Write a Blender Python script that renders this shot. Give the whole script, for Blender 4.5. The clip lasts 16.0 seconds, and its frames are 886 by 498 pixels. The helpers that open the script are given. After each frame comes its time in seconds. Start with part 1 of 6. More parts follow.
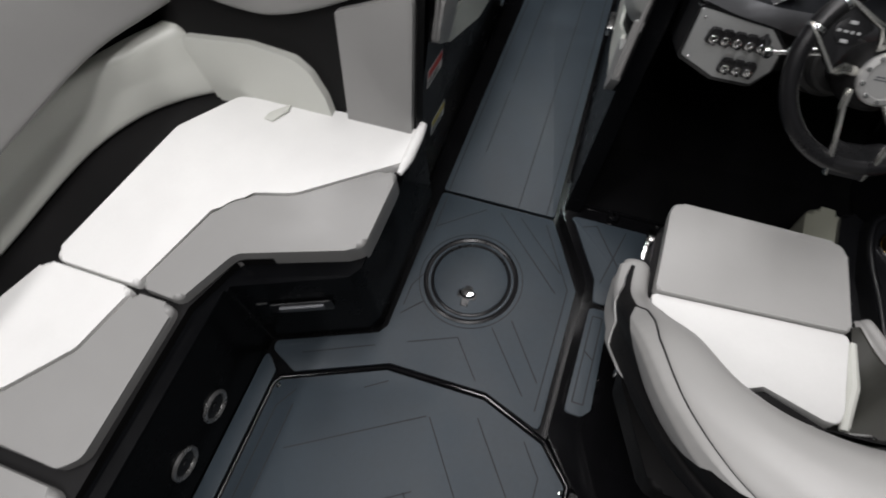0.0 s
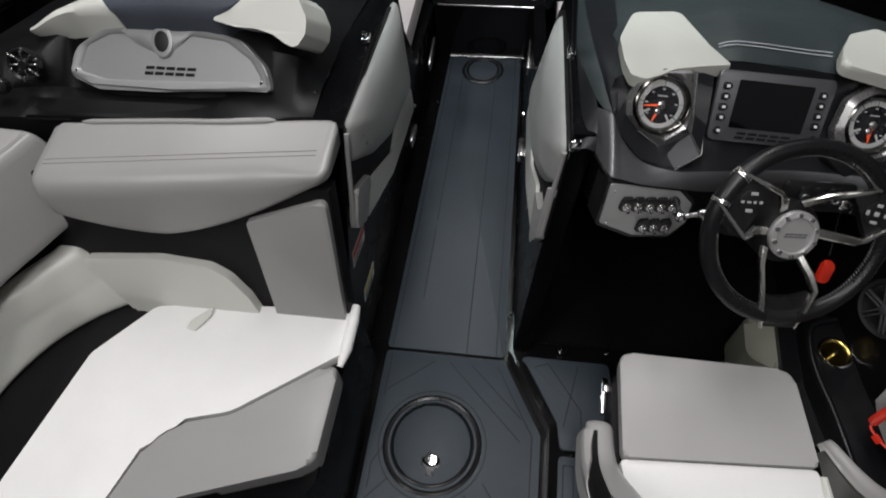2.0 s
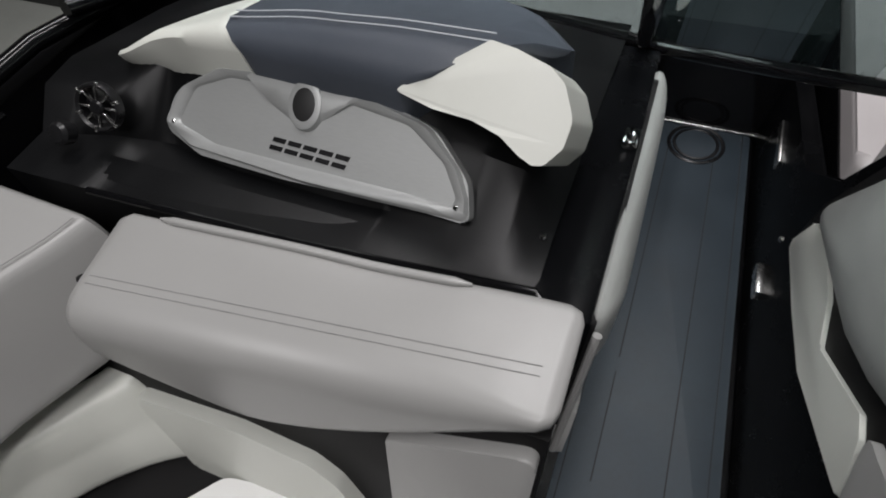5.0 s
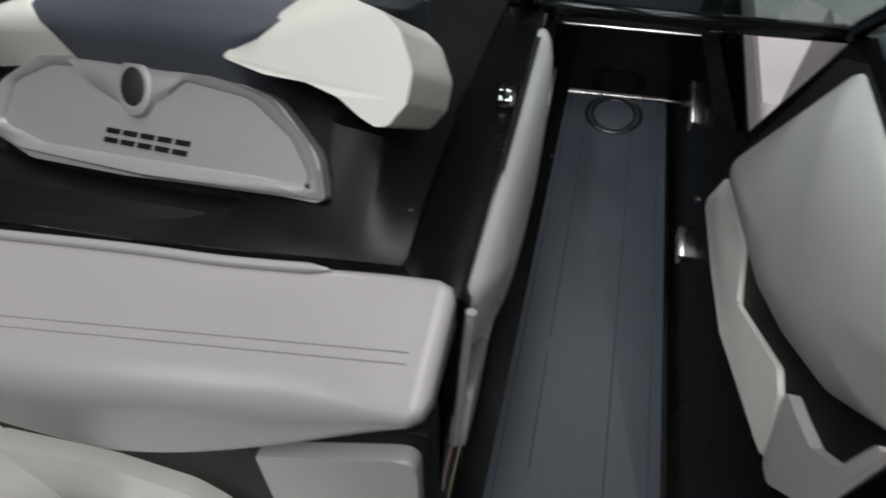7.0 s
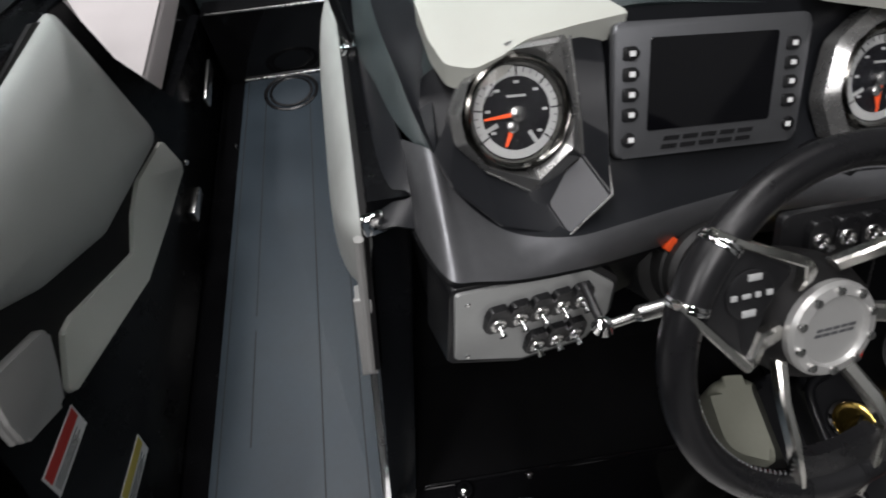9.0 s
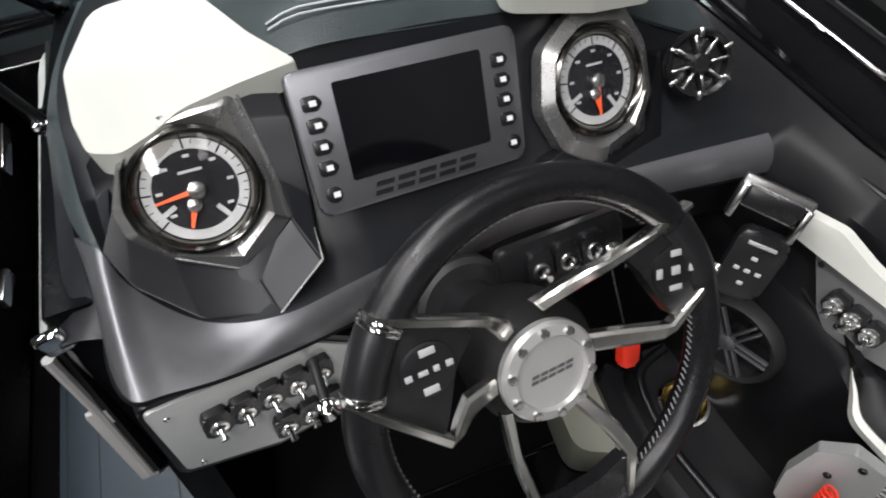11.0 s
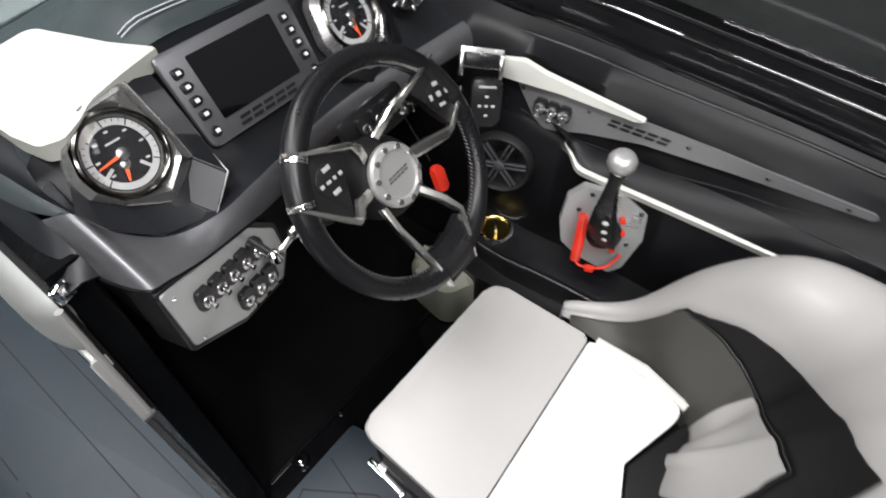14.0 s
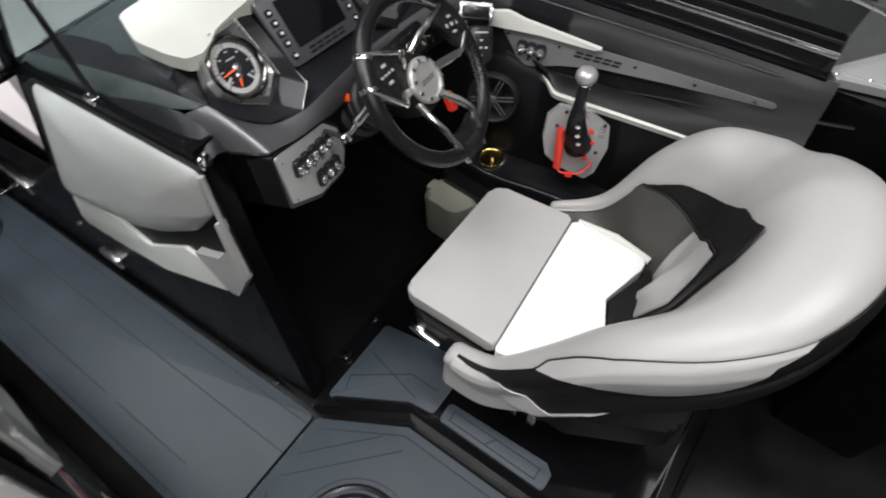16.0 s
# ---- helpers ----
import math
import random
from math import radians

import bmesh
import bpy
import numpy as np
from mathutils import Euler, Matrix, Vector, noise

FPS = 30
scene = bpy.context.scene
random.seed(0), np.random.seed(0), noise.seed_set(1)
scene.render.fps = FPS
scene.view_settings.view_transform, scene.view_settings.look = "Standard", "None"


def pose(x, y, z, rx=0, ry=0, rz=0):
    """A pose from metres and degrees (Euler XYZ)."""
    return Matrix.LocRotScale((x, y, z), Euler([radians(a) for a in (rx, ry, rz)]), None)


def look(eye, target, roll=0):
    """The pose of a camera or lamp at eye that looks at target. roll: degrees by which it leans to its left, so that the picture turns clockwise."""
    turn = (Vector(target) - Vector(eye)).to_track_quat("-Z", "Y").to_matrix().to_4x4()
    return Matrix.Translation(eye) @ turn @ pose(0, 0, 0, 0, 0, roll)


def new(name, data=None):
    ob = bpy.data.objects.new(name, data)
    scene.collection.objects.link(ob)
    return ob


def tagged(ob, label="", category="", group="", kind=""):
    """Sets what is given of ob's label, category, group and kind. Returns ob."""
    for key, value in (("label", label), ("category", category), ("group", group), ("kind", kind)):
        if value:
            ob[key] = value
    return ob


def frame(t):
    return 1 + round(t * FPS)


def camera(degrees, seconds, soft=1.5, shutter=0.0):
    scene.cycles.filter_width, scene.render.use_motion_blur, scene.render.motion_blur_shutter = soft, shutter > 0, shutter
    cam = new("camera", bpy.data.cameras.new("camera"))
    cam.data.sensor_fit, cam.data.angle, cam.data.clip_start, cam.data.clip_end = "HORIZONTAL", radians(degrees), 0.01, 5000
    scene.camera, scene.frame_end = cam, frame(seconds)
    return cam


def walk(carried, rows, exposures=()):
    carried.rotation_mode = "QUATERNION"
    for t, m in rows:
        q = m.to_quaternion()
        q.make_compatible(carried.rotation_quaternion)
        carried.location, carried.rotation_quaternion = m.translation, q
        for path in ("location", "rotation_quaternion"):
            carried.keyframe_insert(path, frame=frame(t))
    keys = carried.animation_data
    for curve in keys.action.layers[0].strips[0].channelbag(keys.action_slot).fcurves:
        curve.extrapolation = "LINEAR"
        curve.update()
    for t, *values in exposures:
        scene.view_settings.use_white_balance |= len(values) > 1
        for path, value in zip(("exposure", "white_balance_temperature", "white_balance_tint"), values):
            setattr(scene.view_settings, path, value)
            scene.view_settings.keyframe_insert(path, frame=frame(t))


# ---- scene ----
cam = camera(74.7, 16.0, 1.8, 0.4)
PATH = [
    (0, (0.273, -1.034, 1.67), (-0.133, -0.174, -0.089), -6.8),
    (0.5, (0.276, -1.025, 1.739), (-0.013, -0.109, -0.015), -6.8),
    (1, (0.248, -0.978, 1.773), (0.002, 0.028, 0.062), -6.2),
    (1.5, (0.232, -0.869, 1.783), (-0.026, 0.188, 0.105), -6.6),
    (2, (0.223, -0.766, 1.777), (-0.036, 0.33, 0.124), -6.6),
    (2.5, (0.21, -0.682, 1.759), (-0.047, 0.432, 0.118), -6.5),
    (3, (0.144, -0.601, 1.719), (-0.166, 0.506, 0.082), -6.8),
    (3.5, (0.055, -0.515, 1.664), (-0.389, 0.562, 0.039), -7.3),
    (4, (-0.032, -0.421, 1.61), (-0.538, 0.637, -0.01), -7.4),
    (4.2, (-0.07, -0.37, 1.587), (-0.605, 0.672, -0.034), -7.5),
    (6.3, (-0.266, -0.134, 1.428), (-0.801, 0.892, -0.203), -8.0),
    (6.5, (-0.227, -0.138, 1.425), (-0.722, 0.906, -0.208), -8.0),
    (7, (-0.093, -0.157, 1.410), (-0.500, 0.917, -0.228), -7.9),
    (7.5, (0.077, -0.214, 1.4), (-0.191, 0.905, -0.236), -7.2),
    (8, (0.191, -0.228, 1.376), (0.079, 0.901, -0.271), -6.8),
    (8.5, (0.299, -0.231, 1.358), (0.278, 0.892, -0.296), -6.9),
    (9, (0.378, -0.238, 1.345), (0.434, 0.881, -0.312), -6.3),
    (9.5, (0.445, -0.231, 1.336), (0.57, 0.871, -0.329), -6.3),
    (10, (0.517, -0.201, 1.327), (0.702, 0.872, -0.35), -6.5),
    (10.2, (0.541, -0.193, 1.330), (0.746, 0.869, -0.35), -6.4),
    (12.3, (0.672, -0.233, 1.319), (1.097, 0.733, -0.38), -6.9),
    (12.5, (0.661, -0.253, 1.332), (1.123, 0.688, -0.371), -6.3),
    (13, (0.598, -0.326, 1.379), (1.155, 0.561, -0.325), -5.2),
    (13.5, (0.498, -0.401, 1.437), (1.165, 0.42, -0.261), -3.9),
    (14, (0.376, -0.453, 1.486), (1.175, 0.253, -0.206), -2.0),
    (14.5, (0.253, -0.534, 1.541), (1.152, 0.05, -0.147), -0.9),
    (15, (0.135, -0.575, 1.591), (1.082, -0.035, -0.086), -0.2),
    (15.5, (0.053, -0.603, 1.608), (1.005, -0.045, -0.06), -0.7),
    (16, (-0.002, -0.638, 1.606), (0.897, 0.052, -0.042), -2.6),
]
walk(cam, [(t, look(eye, target, roll)) for t, eye, target, roll in PATH],
     exposures=[(0, -0.15), (1, -0.27), (2, -0.36), (4, -0.33), (6.5, -0.28), (8.5, 0.02), (10, 0.42), (12.3, 0.88), (13, 1.05), (14, 0.78), (15, 0.55), (16, 0.42)])
LAMP = 66.0


# world and showroom light
def lamp(name, loc, size, power, col=(1, 1, 1)):
    d = bpy.data.lights.new(name, "AREA")
    d.shape, d.size, d.size_y, d.energy, d.color = "RECTANGLE", size[0], size[1], power, col
    ob = new(name, d)
    ob.matrix_basis = pose(*loc)
    return ob


world = bpy.data.worlds.new("showroom_air")
scene.world = world
world.use_nodes = True
world.node_tree.nodes["Background"].inputs[0].default_value = (0.90, 0.90, 0.92, 1)
world.node_tree.nodes["Background"].inputs[1].default_value = 0.022
for lx, ly, k in ((-2.2, -2.2, 0.92), (0.3, -2.2, 1.06), (2.1, -2.2, 0.12), (-2.2, 2.4, 0.80), (0.3, 2.4, 0.72), (2.1, 2.4, 0.12), (-0.3, 0.3, 1.00)):
    lamp("ceiling_tube_light", (lx, ly, 4.28), (0.35, 2.2), LAMP * k, (1.0, 0.972, 0.982))



# ---------------------------------------------------------------- materials
def mat(name, col, rough=0.5, metal=0.0, var=0.10, vs=9.0, bump=0.0, bs=500.0, cells=False, stretch=None, coat=0.0, rvar=0.08, spec=0.5, warp=0.0):
    m = bpy.data.materials.new(name)
    m.use_nodes = True
    t = m.node_tree
    b = t.nodes["Principled BSDF"]
    co = t.nodes.new("ShaderNodeTexCoord")
    src = co.outputs["Object"]
    if stretch:
        mp = t.nodes.new("ShaderNodeMapping")
        mp.inputs["Scale"].default_value = stretch
        t.links.new(src, mp.inputs[0])
        src = mp.outputs[0]
    n1 = t.nodes.new("ShaderNodeTexNoise")
    n1.inputs["Scale"].default_value, n1.inputs["Detail"].default_value = vs, 6.0
    n2 = t.nodes.new("ShaderNodeTexNoise")
    n2.inputs["Scale"].default_value, n2.inputs["Detail"].default_value = vs * 14, 3.0
    t.links.new(src, n1.inputs["Vector"])
    t.links.new(src, n2.inputs["Vector"])
    add = t.nodes.new("ShaderNodeMath")
    add.operation = "MULTIPLY_ADD"
    add.inputs[1].default_value = 0.35
    t.links.new(n2.outputs[0], add.inputs[0])
    t.links.new(n1.outputs[0], add.inputs[2])
    ramp = t.nodes.new("ShaderNodeValToRGB")
    lo, hi = 1 - var, 1 + var
    ramp.color_ramp.elements[0].position, ramp.color_ramp.elements[1].position = 0.35, 0.95
    ramp.color_ramp.elements[0].color = (*[min(1, c * lo) for c in col], 1)
    ramp.color_ramp.elements[1].color = (*[min(1, c * hi) for c in col], 1)
    t.links.new(add.outputs[0], ramp.inputs[0])
    t.links.new(ramp.outputs[0], b.inputs["Base Color"])
    rr = t.nodes.new("ShaderNodeMapRange")
    rr.inputs["From Min"].default_value, rr.inputs["From Max"].default_value = 0.3, 1.0
    rr.inputs["To Min"].default_value, rr.inputs["To Max"].default_value = max(0.02, rough - rvar), min(1, rough + rvar)
    t.links.new(add.outputs[0], rr.inputs[0])
    t.links.new(rr.outputs[0], b.inputs["Roughness"])
    b.inputs["Metallic"].default_value = metal
    b.inputs["Coat Weight"].default_value = coat
    b.inputs["Coat Roughness"].default_value = 0.04
    b.inputs["Specular IOR Level"].default_value = spec
    if bump or warp:
        if cells:
            g = t.nodes.new("ShaderNodeTexVoronoi")
            g.inputs["Scale"].default_value = bs
        else:
            g = t.nodes.new("ShaderNodeTexNoise")
            g.inputs["Scale"].default_value, g.inputs["Detail"].default_value = bs, 4.0
        t.links.new(src, g.inputs["Vector"])
        bp = t.nodes.new("ShaderNodeBump")
        bp.inputs["Strength"].default_value, bp.inputs["Distance"].default_value = bump, 0.0012
        t.links.new(g.outputs[0], bp.inputs["Height"])
        last = bp.outputs[0]
        if warp:
            w = t.nodes.new("ShaderNodeTexNoise")
            w.inputs["Scale"].default_value, w.inputs["Detail"].default_value = 7.0, 2.0
            t.links.new(co.outputs["Object"], w.inputs["Vector"])
            b2 = t.nodes.new("ShaderNodeBump")
            b2.inputs["Strength"].default_value, b2.inputs["Distance"].default_value = warp, 0.02
            t.links.new(w.outputs[0], b2.inputs["Height"])
            t.links.new(last, b2.inputs["Normal"])
            last = b2.outputs[0]
        t.links.new(last, b.inputs["Normal"])
    return m


M_GREY = mat("vinyl_light_grey", (0.318, 0.316, 0.308), 0.32, warp=0.10, var=0.02, rvar=0.02)
# the same grey vinyl, lightened to paint in the stronger light aft to starboard
M_GREYLIT = mat("vinyl_light_grey_lit", (0.405, 0.401, 0.390), 0.36, warp=0.10, var=0.02, rvar=0.02)
M_WHITE = mat("vinyl_white_carbon_weave", (0.86, 0.86, 0.84), 0.48, bump=0.35, bs=420, cells=True, warp=0.2, var=0.03)
M_CREAM = mat("vinyl_off_white", (0.66, 0.67, 0.62), 0.35, warp=0.10, var=0.02, rvar=0.02)
M_CHAR = mat("vinyl_charcoal", (0.0085, 0.0082, 0.0085), 0.55, bump=0.2, bs=700, cells=True, var=0.2, spec=0.18)
M_SLATE = mat("vinyl_slate_blue", (0.060, 0.070, 0.088), 0.40, bump=0.25, bs=800, cells=True, warp=0.2, var=0.1)
M_HOOD = mat("vinyl_grey_green", (0.0225, 0.0306, 0.0322), 0.45, bump=0.25, bs=800, cells=True, warp=0.2, var=0.1)
M_SILVER = mat("silver_vinyl", (0.355, 0.365, 0.352), 0.33, 0.10, bump=0.2, bs=900, cells=True, warp=0.25, var=0.05)
M_WALLK = mat("black_aisle_moulding", (0.0036, 0.0038, 0.0044), 0.24, var=0.3, rvar=0.08, spec=0.06)
M_GLOSS = mat("black_gelcoat", (0.0042, 0.0042, 0.0048), 0.10, var=0.3, coat=0.25, rvar=0.04, spec=0.28)
M_DASH = mat("black_moulded_dash", (0.0055, 0.0057, 0.0068), 0.31, bump=0.08, bs=1100, var=0.25, rvar=0.05, spec=0.5)
M_DASHP = mat("black_port_dash", (0.0050, 0.0052, 0.0057), 0.34, bump=0.10, bs=1100, var=0.25, rvar=0.06, spec=0.23)
M_CONS = mat("satin_charcoal_console", (0.0062, 0.0065, 0.0074), 0.35, bump=0.05, bs=1100, var=0.2, rvar=0.06, spec=0.16)
M_SILVERP = mat("brushed_silver_plate", (0.43, 0.44, 0.435), 0.42, 0.45, var=0.05, stretch=(3, 60, 60), bump=0.08, bs=60)
M_PLATE = mat("dark_brushed_plate", (0.27, 0.275, 0.28), 0.40, 0.6, var=0.06, stretch=(60, 3, 60))
M_KEY = mat("grey_key_print", (0.42, 0.43, 0.43), 0.5, var=0.05)
M_GUN = mat("satin_gunmetal", (0.42, 0.42, 0.415), 0.27, 0.85, var=0.06, rvar=0.05)
M_PADC = mat("vinyl_pale_olive", (0.50, 0.51, 0.465), 0.34, warp=0.10, var=0.02, rvar=0.02)
M_SOLE = mat("black_gelcoat_sole", (0.003, 0.003, 0.0035), 0.24, var=0.3, rvar=0.06, spec=0.2)
M_DASHF = mat("satin_charcoal_dash_face", (0.0100, 0.0108, 0.0128), 0.38, 0.0, bump=0.06, bs=1100, var=0.15, spec=0.24)
M_FACET = mat("satin_grey_facet", (0.030, 0.031, 0.034), 0.40, 0.3, bump=0.05, bs=1100, var=0.10)
M_DASHLO = mat("charcoal_metallic_dash", (0.155, 0.158, 0.166), 0.38, 0.70, bump=0.06, bs=1100, var=0.12)
M_CARPET = mat("black_footwell_carpet", (0.0042, 0.0042, 0.0046), 0.85, bump=0.8, bs=900, var=0.4, spec=0.04)
M_EVA = mat("slate_foam_decking", (0.0285, 0.0410, 0.0525), 0.50, bump=0.35, bs=1500, var=0.22, vs=5, rvar=0.12)
M_GROOVE = mat("dark_groove", (0.012, 0.015, 0.018), 0.7, var=0.2)
M_BEAD = mat("bead_blasted_gunmetal", (0.185, 0.19, 0.20), 0.42, 0.8, var=0.06, bump=0.10, bs=1200, cells=True)
M_CAP = mat("satin_silver_cap", (0.50, 0.50, 0.49), 0.33, 0.55, var=0.05)
M_CHROME = mat("chrome", (0.82, 0.82, 0.82), 0.07, 1.0, var=0.02, rvar=0.03)
M_BEZEL = mat("dark_polished_bezel", (0.15, 0.145, 0.135), 0.16, 1.0, var=0.04, rvar=0.04)
M_SATIN = mat("satin_chrome", (0.62, 0.62, 0.61), 0.24, 1.0, var=0.04)
M_BAR = mat("polished_spoke_metal", (0.80, 0.79, 0.75), 0.20, 1.0, var=0.03, rvar=0.03)
M_BLACKP = mat("black_plastic", (0.010, 0.010, 0.011), 0.30, var=0.2, rvar=0.1)
M_LEATHER = mat("black_leather", (0.008, 0.008, 0.009), 0.28, bump=0.12, bs=700, cells=True, var=0.25, spec=0.36)
M_RUBBER = mat("black_rubber", (0.012, 0.012, 0.012), 0.55, var=0.2)
M_RED = mat("red_plastic", (0.75, 0.035, 0.015), 0.35, var=0.08)
M_ORANGE = mat("orange_needle", (0.95, 0.10, 0.02), 0.4, var=0.05)
M_GOLD = mat("gold_cup", (0.62, 0.44, 0.12), 0.18, 1.0, var=0.1)
M_PAINTW = mat("white_print", (0.82, 0.83, 0.83), 0.5, var=0.03)
M_DIAL = mat("silver_dial_ring", (0.38, 0.39, 0.385), 0.4, 0.2, var=0.05)
M_DIALK = mat("black_dial", (0.008, 0.008, 0.010), 0.25, var=0.3)
M_SCREEN = mat("dark_screen", (0.003, 0.003, 0.004), 0.08, var=0.2, rvar=0.02)
M_THREADK = mat("dark_grey_thread", (0.20, 0.205, 0.21), 0.7, var=0.15)
M_THREAD = mat("grey_thread", (0.50, 0.52, 0.55), 0.7, var=0.1)
M_SEAM = mat("grey_seam_thread", (0.27, 0.27, 0.265), 0.6, var=0.1)
M_PIPE = mat("dark_piping", (0.02, 0.02, 0.02), 0.5, var=0.1)
M_YELLOW = mat("yellow_label", (0.62, 0.52, 0.10), 0.5, var=0.06)
M_REDL = mat("red_label", (0.55, 0.04, 0.03), 0.5, var=0.06)
M_CONC = mat("pale_showroom_floor", (0.55, 0.57, 0.53), 0.35, bump=0.1, bs=40, var=0.10, vs=1.2)
M_WALL = mat("showroom_wall_paint", (0.42, 0.43, 0.40), 0.7, bump=0.1, bs=60, var=0.06, vs=1.5)
M_WALLD = mat("dark_showroom_partition", (0.020, 0.021, 0.022), 0.5, var=0.2, vs=1.5)
M_BACKDROP = mat("blotchy_grey_backdrop", (0.15, 0.157, 0.157), 0.6, var=0.35, vs=1.2)
M_CEIL = mat("grey_ceiling_paint", (0.13, 0.13, 0.13), 0.8, var=0.05, vs=1.5)
M_OLIVE = mat("vinyl_dark_olive", (0.050, 0.050, 0.044), 0.5, bump=0.25, bs=800, cells=True, var=0.12)
M_OLIVEL = mat("vinyl_olive_cream", (0.27, 0.275, 0.225), 0.5, bump=0.25, bs=800, cells=True, var=0.08)
M_BOWPAD = mat("bow_vinyl", (0.60, 0.57, 0.57), 0.45, bump=0.25, bs=900, cells=True, var=0.04)


def glass(name, tint, rough=0.01):
    m = bpy.data.materials.new(name)
    m.use_nodes = True
    b = m.node_tree.nodes["Principled BSDF"]
    b.inputs["Base Color"].default_value = (*tint, 1)
    b.inputs["Roughness"].default_value = rough
    b.inputs["Transmission Weight"].default_value = 1.0
    b.inputs["IOR"].default_value = 1.45
    return m


M_GLASS = glass("tinted_windscreen", (0.45, 0.56, 0.55))
M_GLASSD = glass("dark_side_glass", (0.30, 0.31, 0.31))
M_LENS = glass("clear_lens", (1, 1, 1))


# ---------------------------------------------------------------- mesh tools
def thing(name, loc, label, category, group="", kind=""):
    e = new(name)
    e.empty_display_size = 0.05
    e.location = loc
    return tagged(e, label, category, group, kind)


def part(name, bm, material, parent=None, label="", smooth=35):
    """Link a bmesh as one mesh object under a thing or a part."""
    bmesh.ops.recalc_face_normals(bm, faces=bm.faces)
    me = bpy.data.meshes.new(name)
    bm.to_mesh(me)
    bm.free()
    for mm in material if isinstance(material, (list, tuple)) else (material,):
        me.materials.append(mm)
    me.polygons.foreach_set("use_smooth", [True] * len(me.polygons))
    me.set_sharp_from_angle(angle=radians(smooth))
    ob = new(name, me)
    if parent:
        ob.parent = parent
        ob.matrix_parent_inverse = Matrix.Translation(-parent.location)
    if label:
        tagged(ob, label)
    return ob


def plane(o, u, n):
    """A frame with its x along u and its z along n."""
    n = Vector(n).normalized()
    u = Vector(u)
    u = (u - n * u.dot(n)).normalized()
    v = n.cross(u)
    m = Matrix((u, v, n)).transposed().to_4x4()
    m.translation = Vector(o)
    return m


def rounded(poly, r, n=5):
    """A polygon with its corners rounded; r is one radius or one for each corner."""
    out = []
    k = len(poly)
    for i in range(k):
        p, a, b = Vector(poly[i]), Vector(poly[i - 1]), Vector(poly[(i + 1) % k])
        ri = r[i] if isinstance(r, (list, tuple)) else r
        da, db = (a - p), (b - p)
        la, lb = da.length, db.length
        da.normalize(), db.normalize()
        ang = da.angle(db)
        if ri <= 0 or ang > 3.10:
            out.append((p.x, p.y))
            continue
        d = min(ri / math.tan(ang / 2), la * 0.48, lb * 0.48)
        p0, p1 = p + da * d, p + db * d
        for j in range(n + 1):
            s = j / n
            q = p0 * (1 - s) ** 2 + p * 2 * s * (1 - s) + p1 * s ** 2
            out.append((q.x, q.y))
    return out


def ext(poly, z0, z1, bevel=0.0, seg=3, m=None, both=False, bm=None):
    """A polygon drawn up from z0 to z1 with a rounded upper (and lower) rim."""
    own = bmesh.new()
    n = len(poly)
    lo = [own.verts.new((x, y, z0)) for x, y in poly]
    hi = [own.verts.new((x, y, z1)) for x, y in poly]
    own.faces.new(lo[::-1])
    own.faces.new(hi)
    for i in range(n):
        own.faces.new((lo[i], lo[(i + 1) % n], hi[(i + 1) % n], hi[i]))
    if bevel:
        own.edges.ensure_lookup_table()
        hs, ls = set(hi), set(lo)
        es = [e for e in own.edges if (e.verts[0] in hs and e.verts[1] in hs) or (both and e.verts[0] in ls and e.verts[1] in ls)]
        bmesh.ops.bevel(own, geom=es, offset=bevel, segments=seg, profile=0.5, affect="EDGES", clamp_overlap=True)
    if m:
        own.transform(m)
    return merge(bm, own)


def merge(bm, own):
    if bm is None:
        return own
    me = bpy.data.meshes.new("tmp")
    own.to_mesh(me)
    own.free()
    bm.from_mesh(me)
    bpy.data.meshes.remove(me)
    return bm


def box(sx, sy, sz, bevel=0.0, seg=2, m=None, bm=None):
    """A box centred on its frame, all edges rounded."""
    own = bmesh.new()
    bmesh.ops.create_cube(own, size=1.0)
    own.transform(Matrix.Diagonal((sx, sy, sz, 1)))
    if bevel:
        bmesh.ops.bevel(own, geom=own.edges[:], offset=bevel, segments=seg, profile=0.5, affect="EDGES", clamp_overlap=True)
    if m:
        own.transform(m)
    return merge(bm, own)


def tube(pts, r, n=10, closed=False, m=None, bm=None, caps=True):
    own = bmesh.new()
    pts = [Vector(p) for p in pts]
    k = len(pts)
    rings = []
    ref = None
    for i in range(k):
        a = pts[i - 1] if (i or closed) else pts[0]
        b = pts[(i + 1) % k] if (i < k - 1 or closed) else pts[-1]
        d = (b - a).normalized()
        if ref is None:
            ref = d.orthogonal().normalized()
        ref = (ref - d * ref.dot(d)).normalized()
        s = d.cross(ref)
        ri = r[i] if isinstance(r, (list, tuple)) else r
        rings.append([own.verts.new(pts[i] + (ref * math.cos(6.28319 * j / n) + s * math.sin(6.28319 * j / n)) * ri) for j in range(n)])
    for i in range(k if closed else k - 1):
        A, B = rings[i], rings[(i + 1) % k]
        for j in range(n):
            own.faces.new((A[j], A[(j + 1) % n], B[(j + 1) % n], B[j]))
    if caps and not closed:
        own.faces.new(rings[0][::-1])
        own.faces.new(rings[-1])
    if m:
        own.transform(m)
    return merge(bm, own)


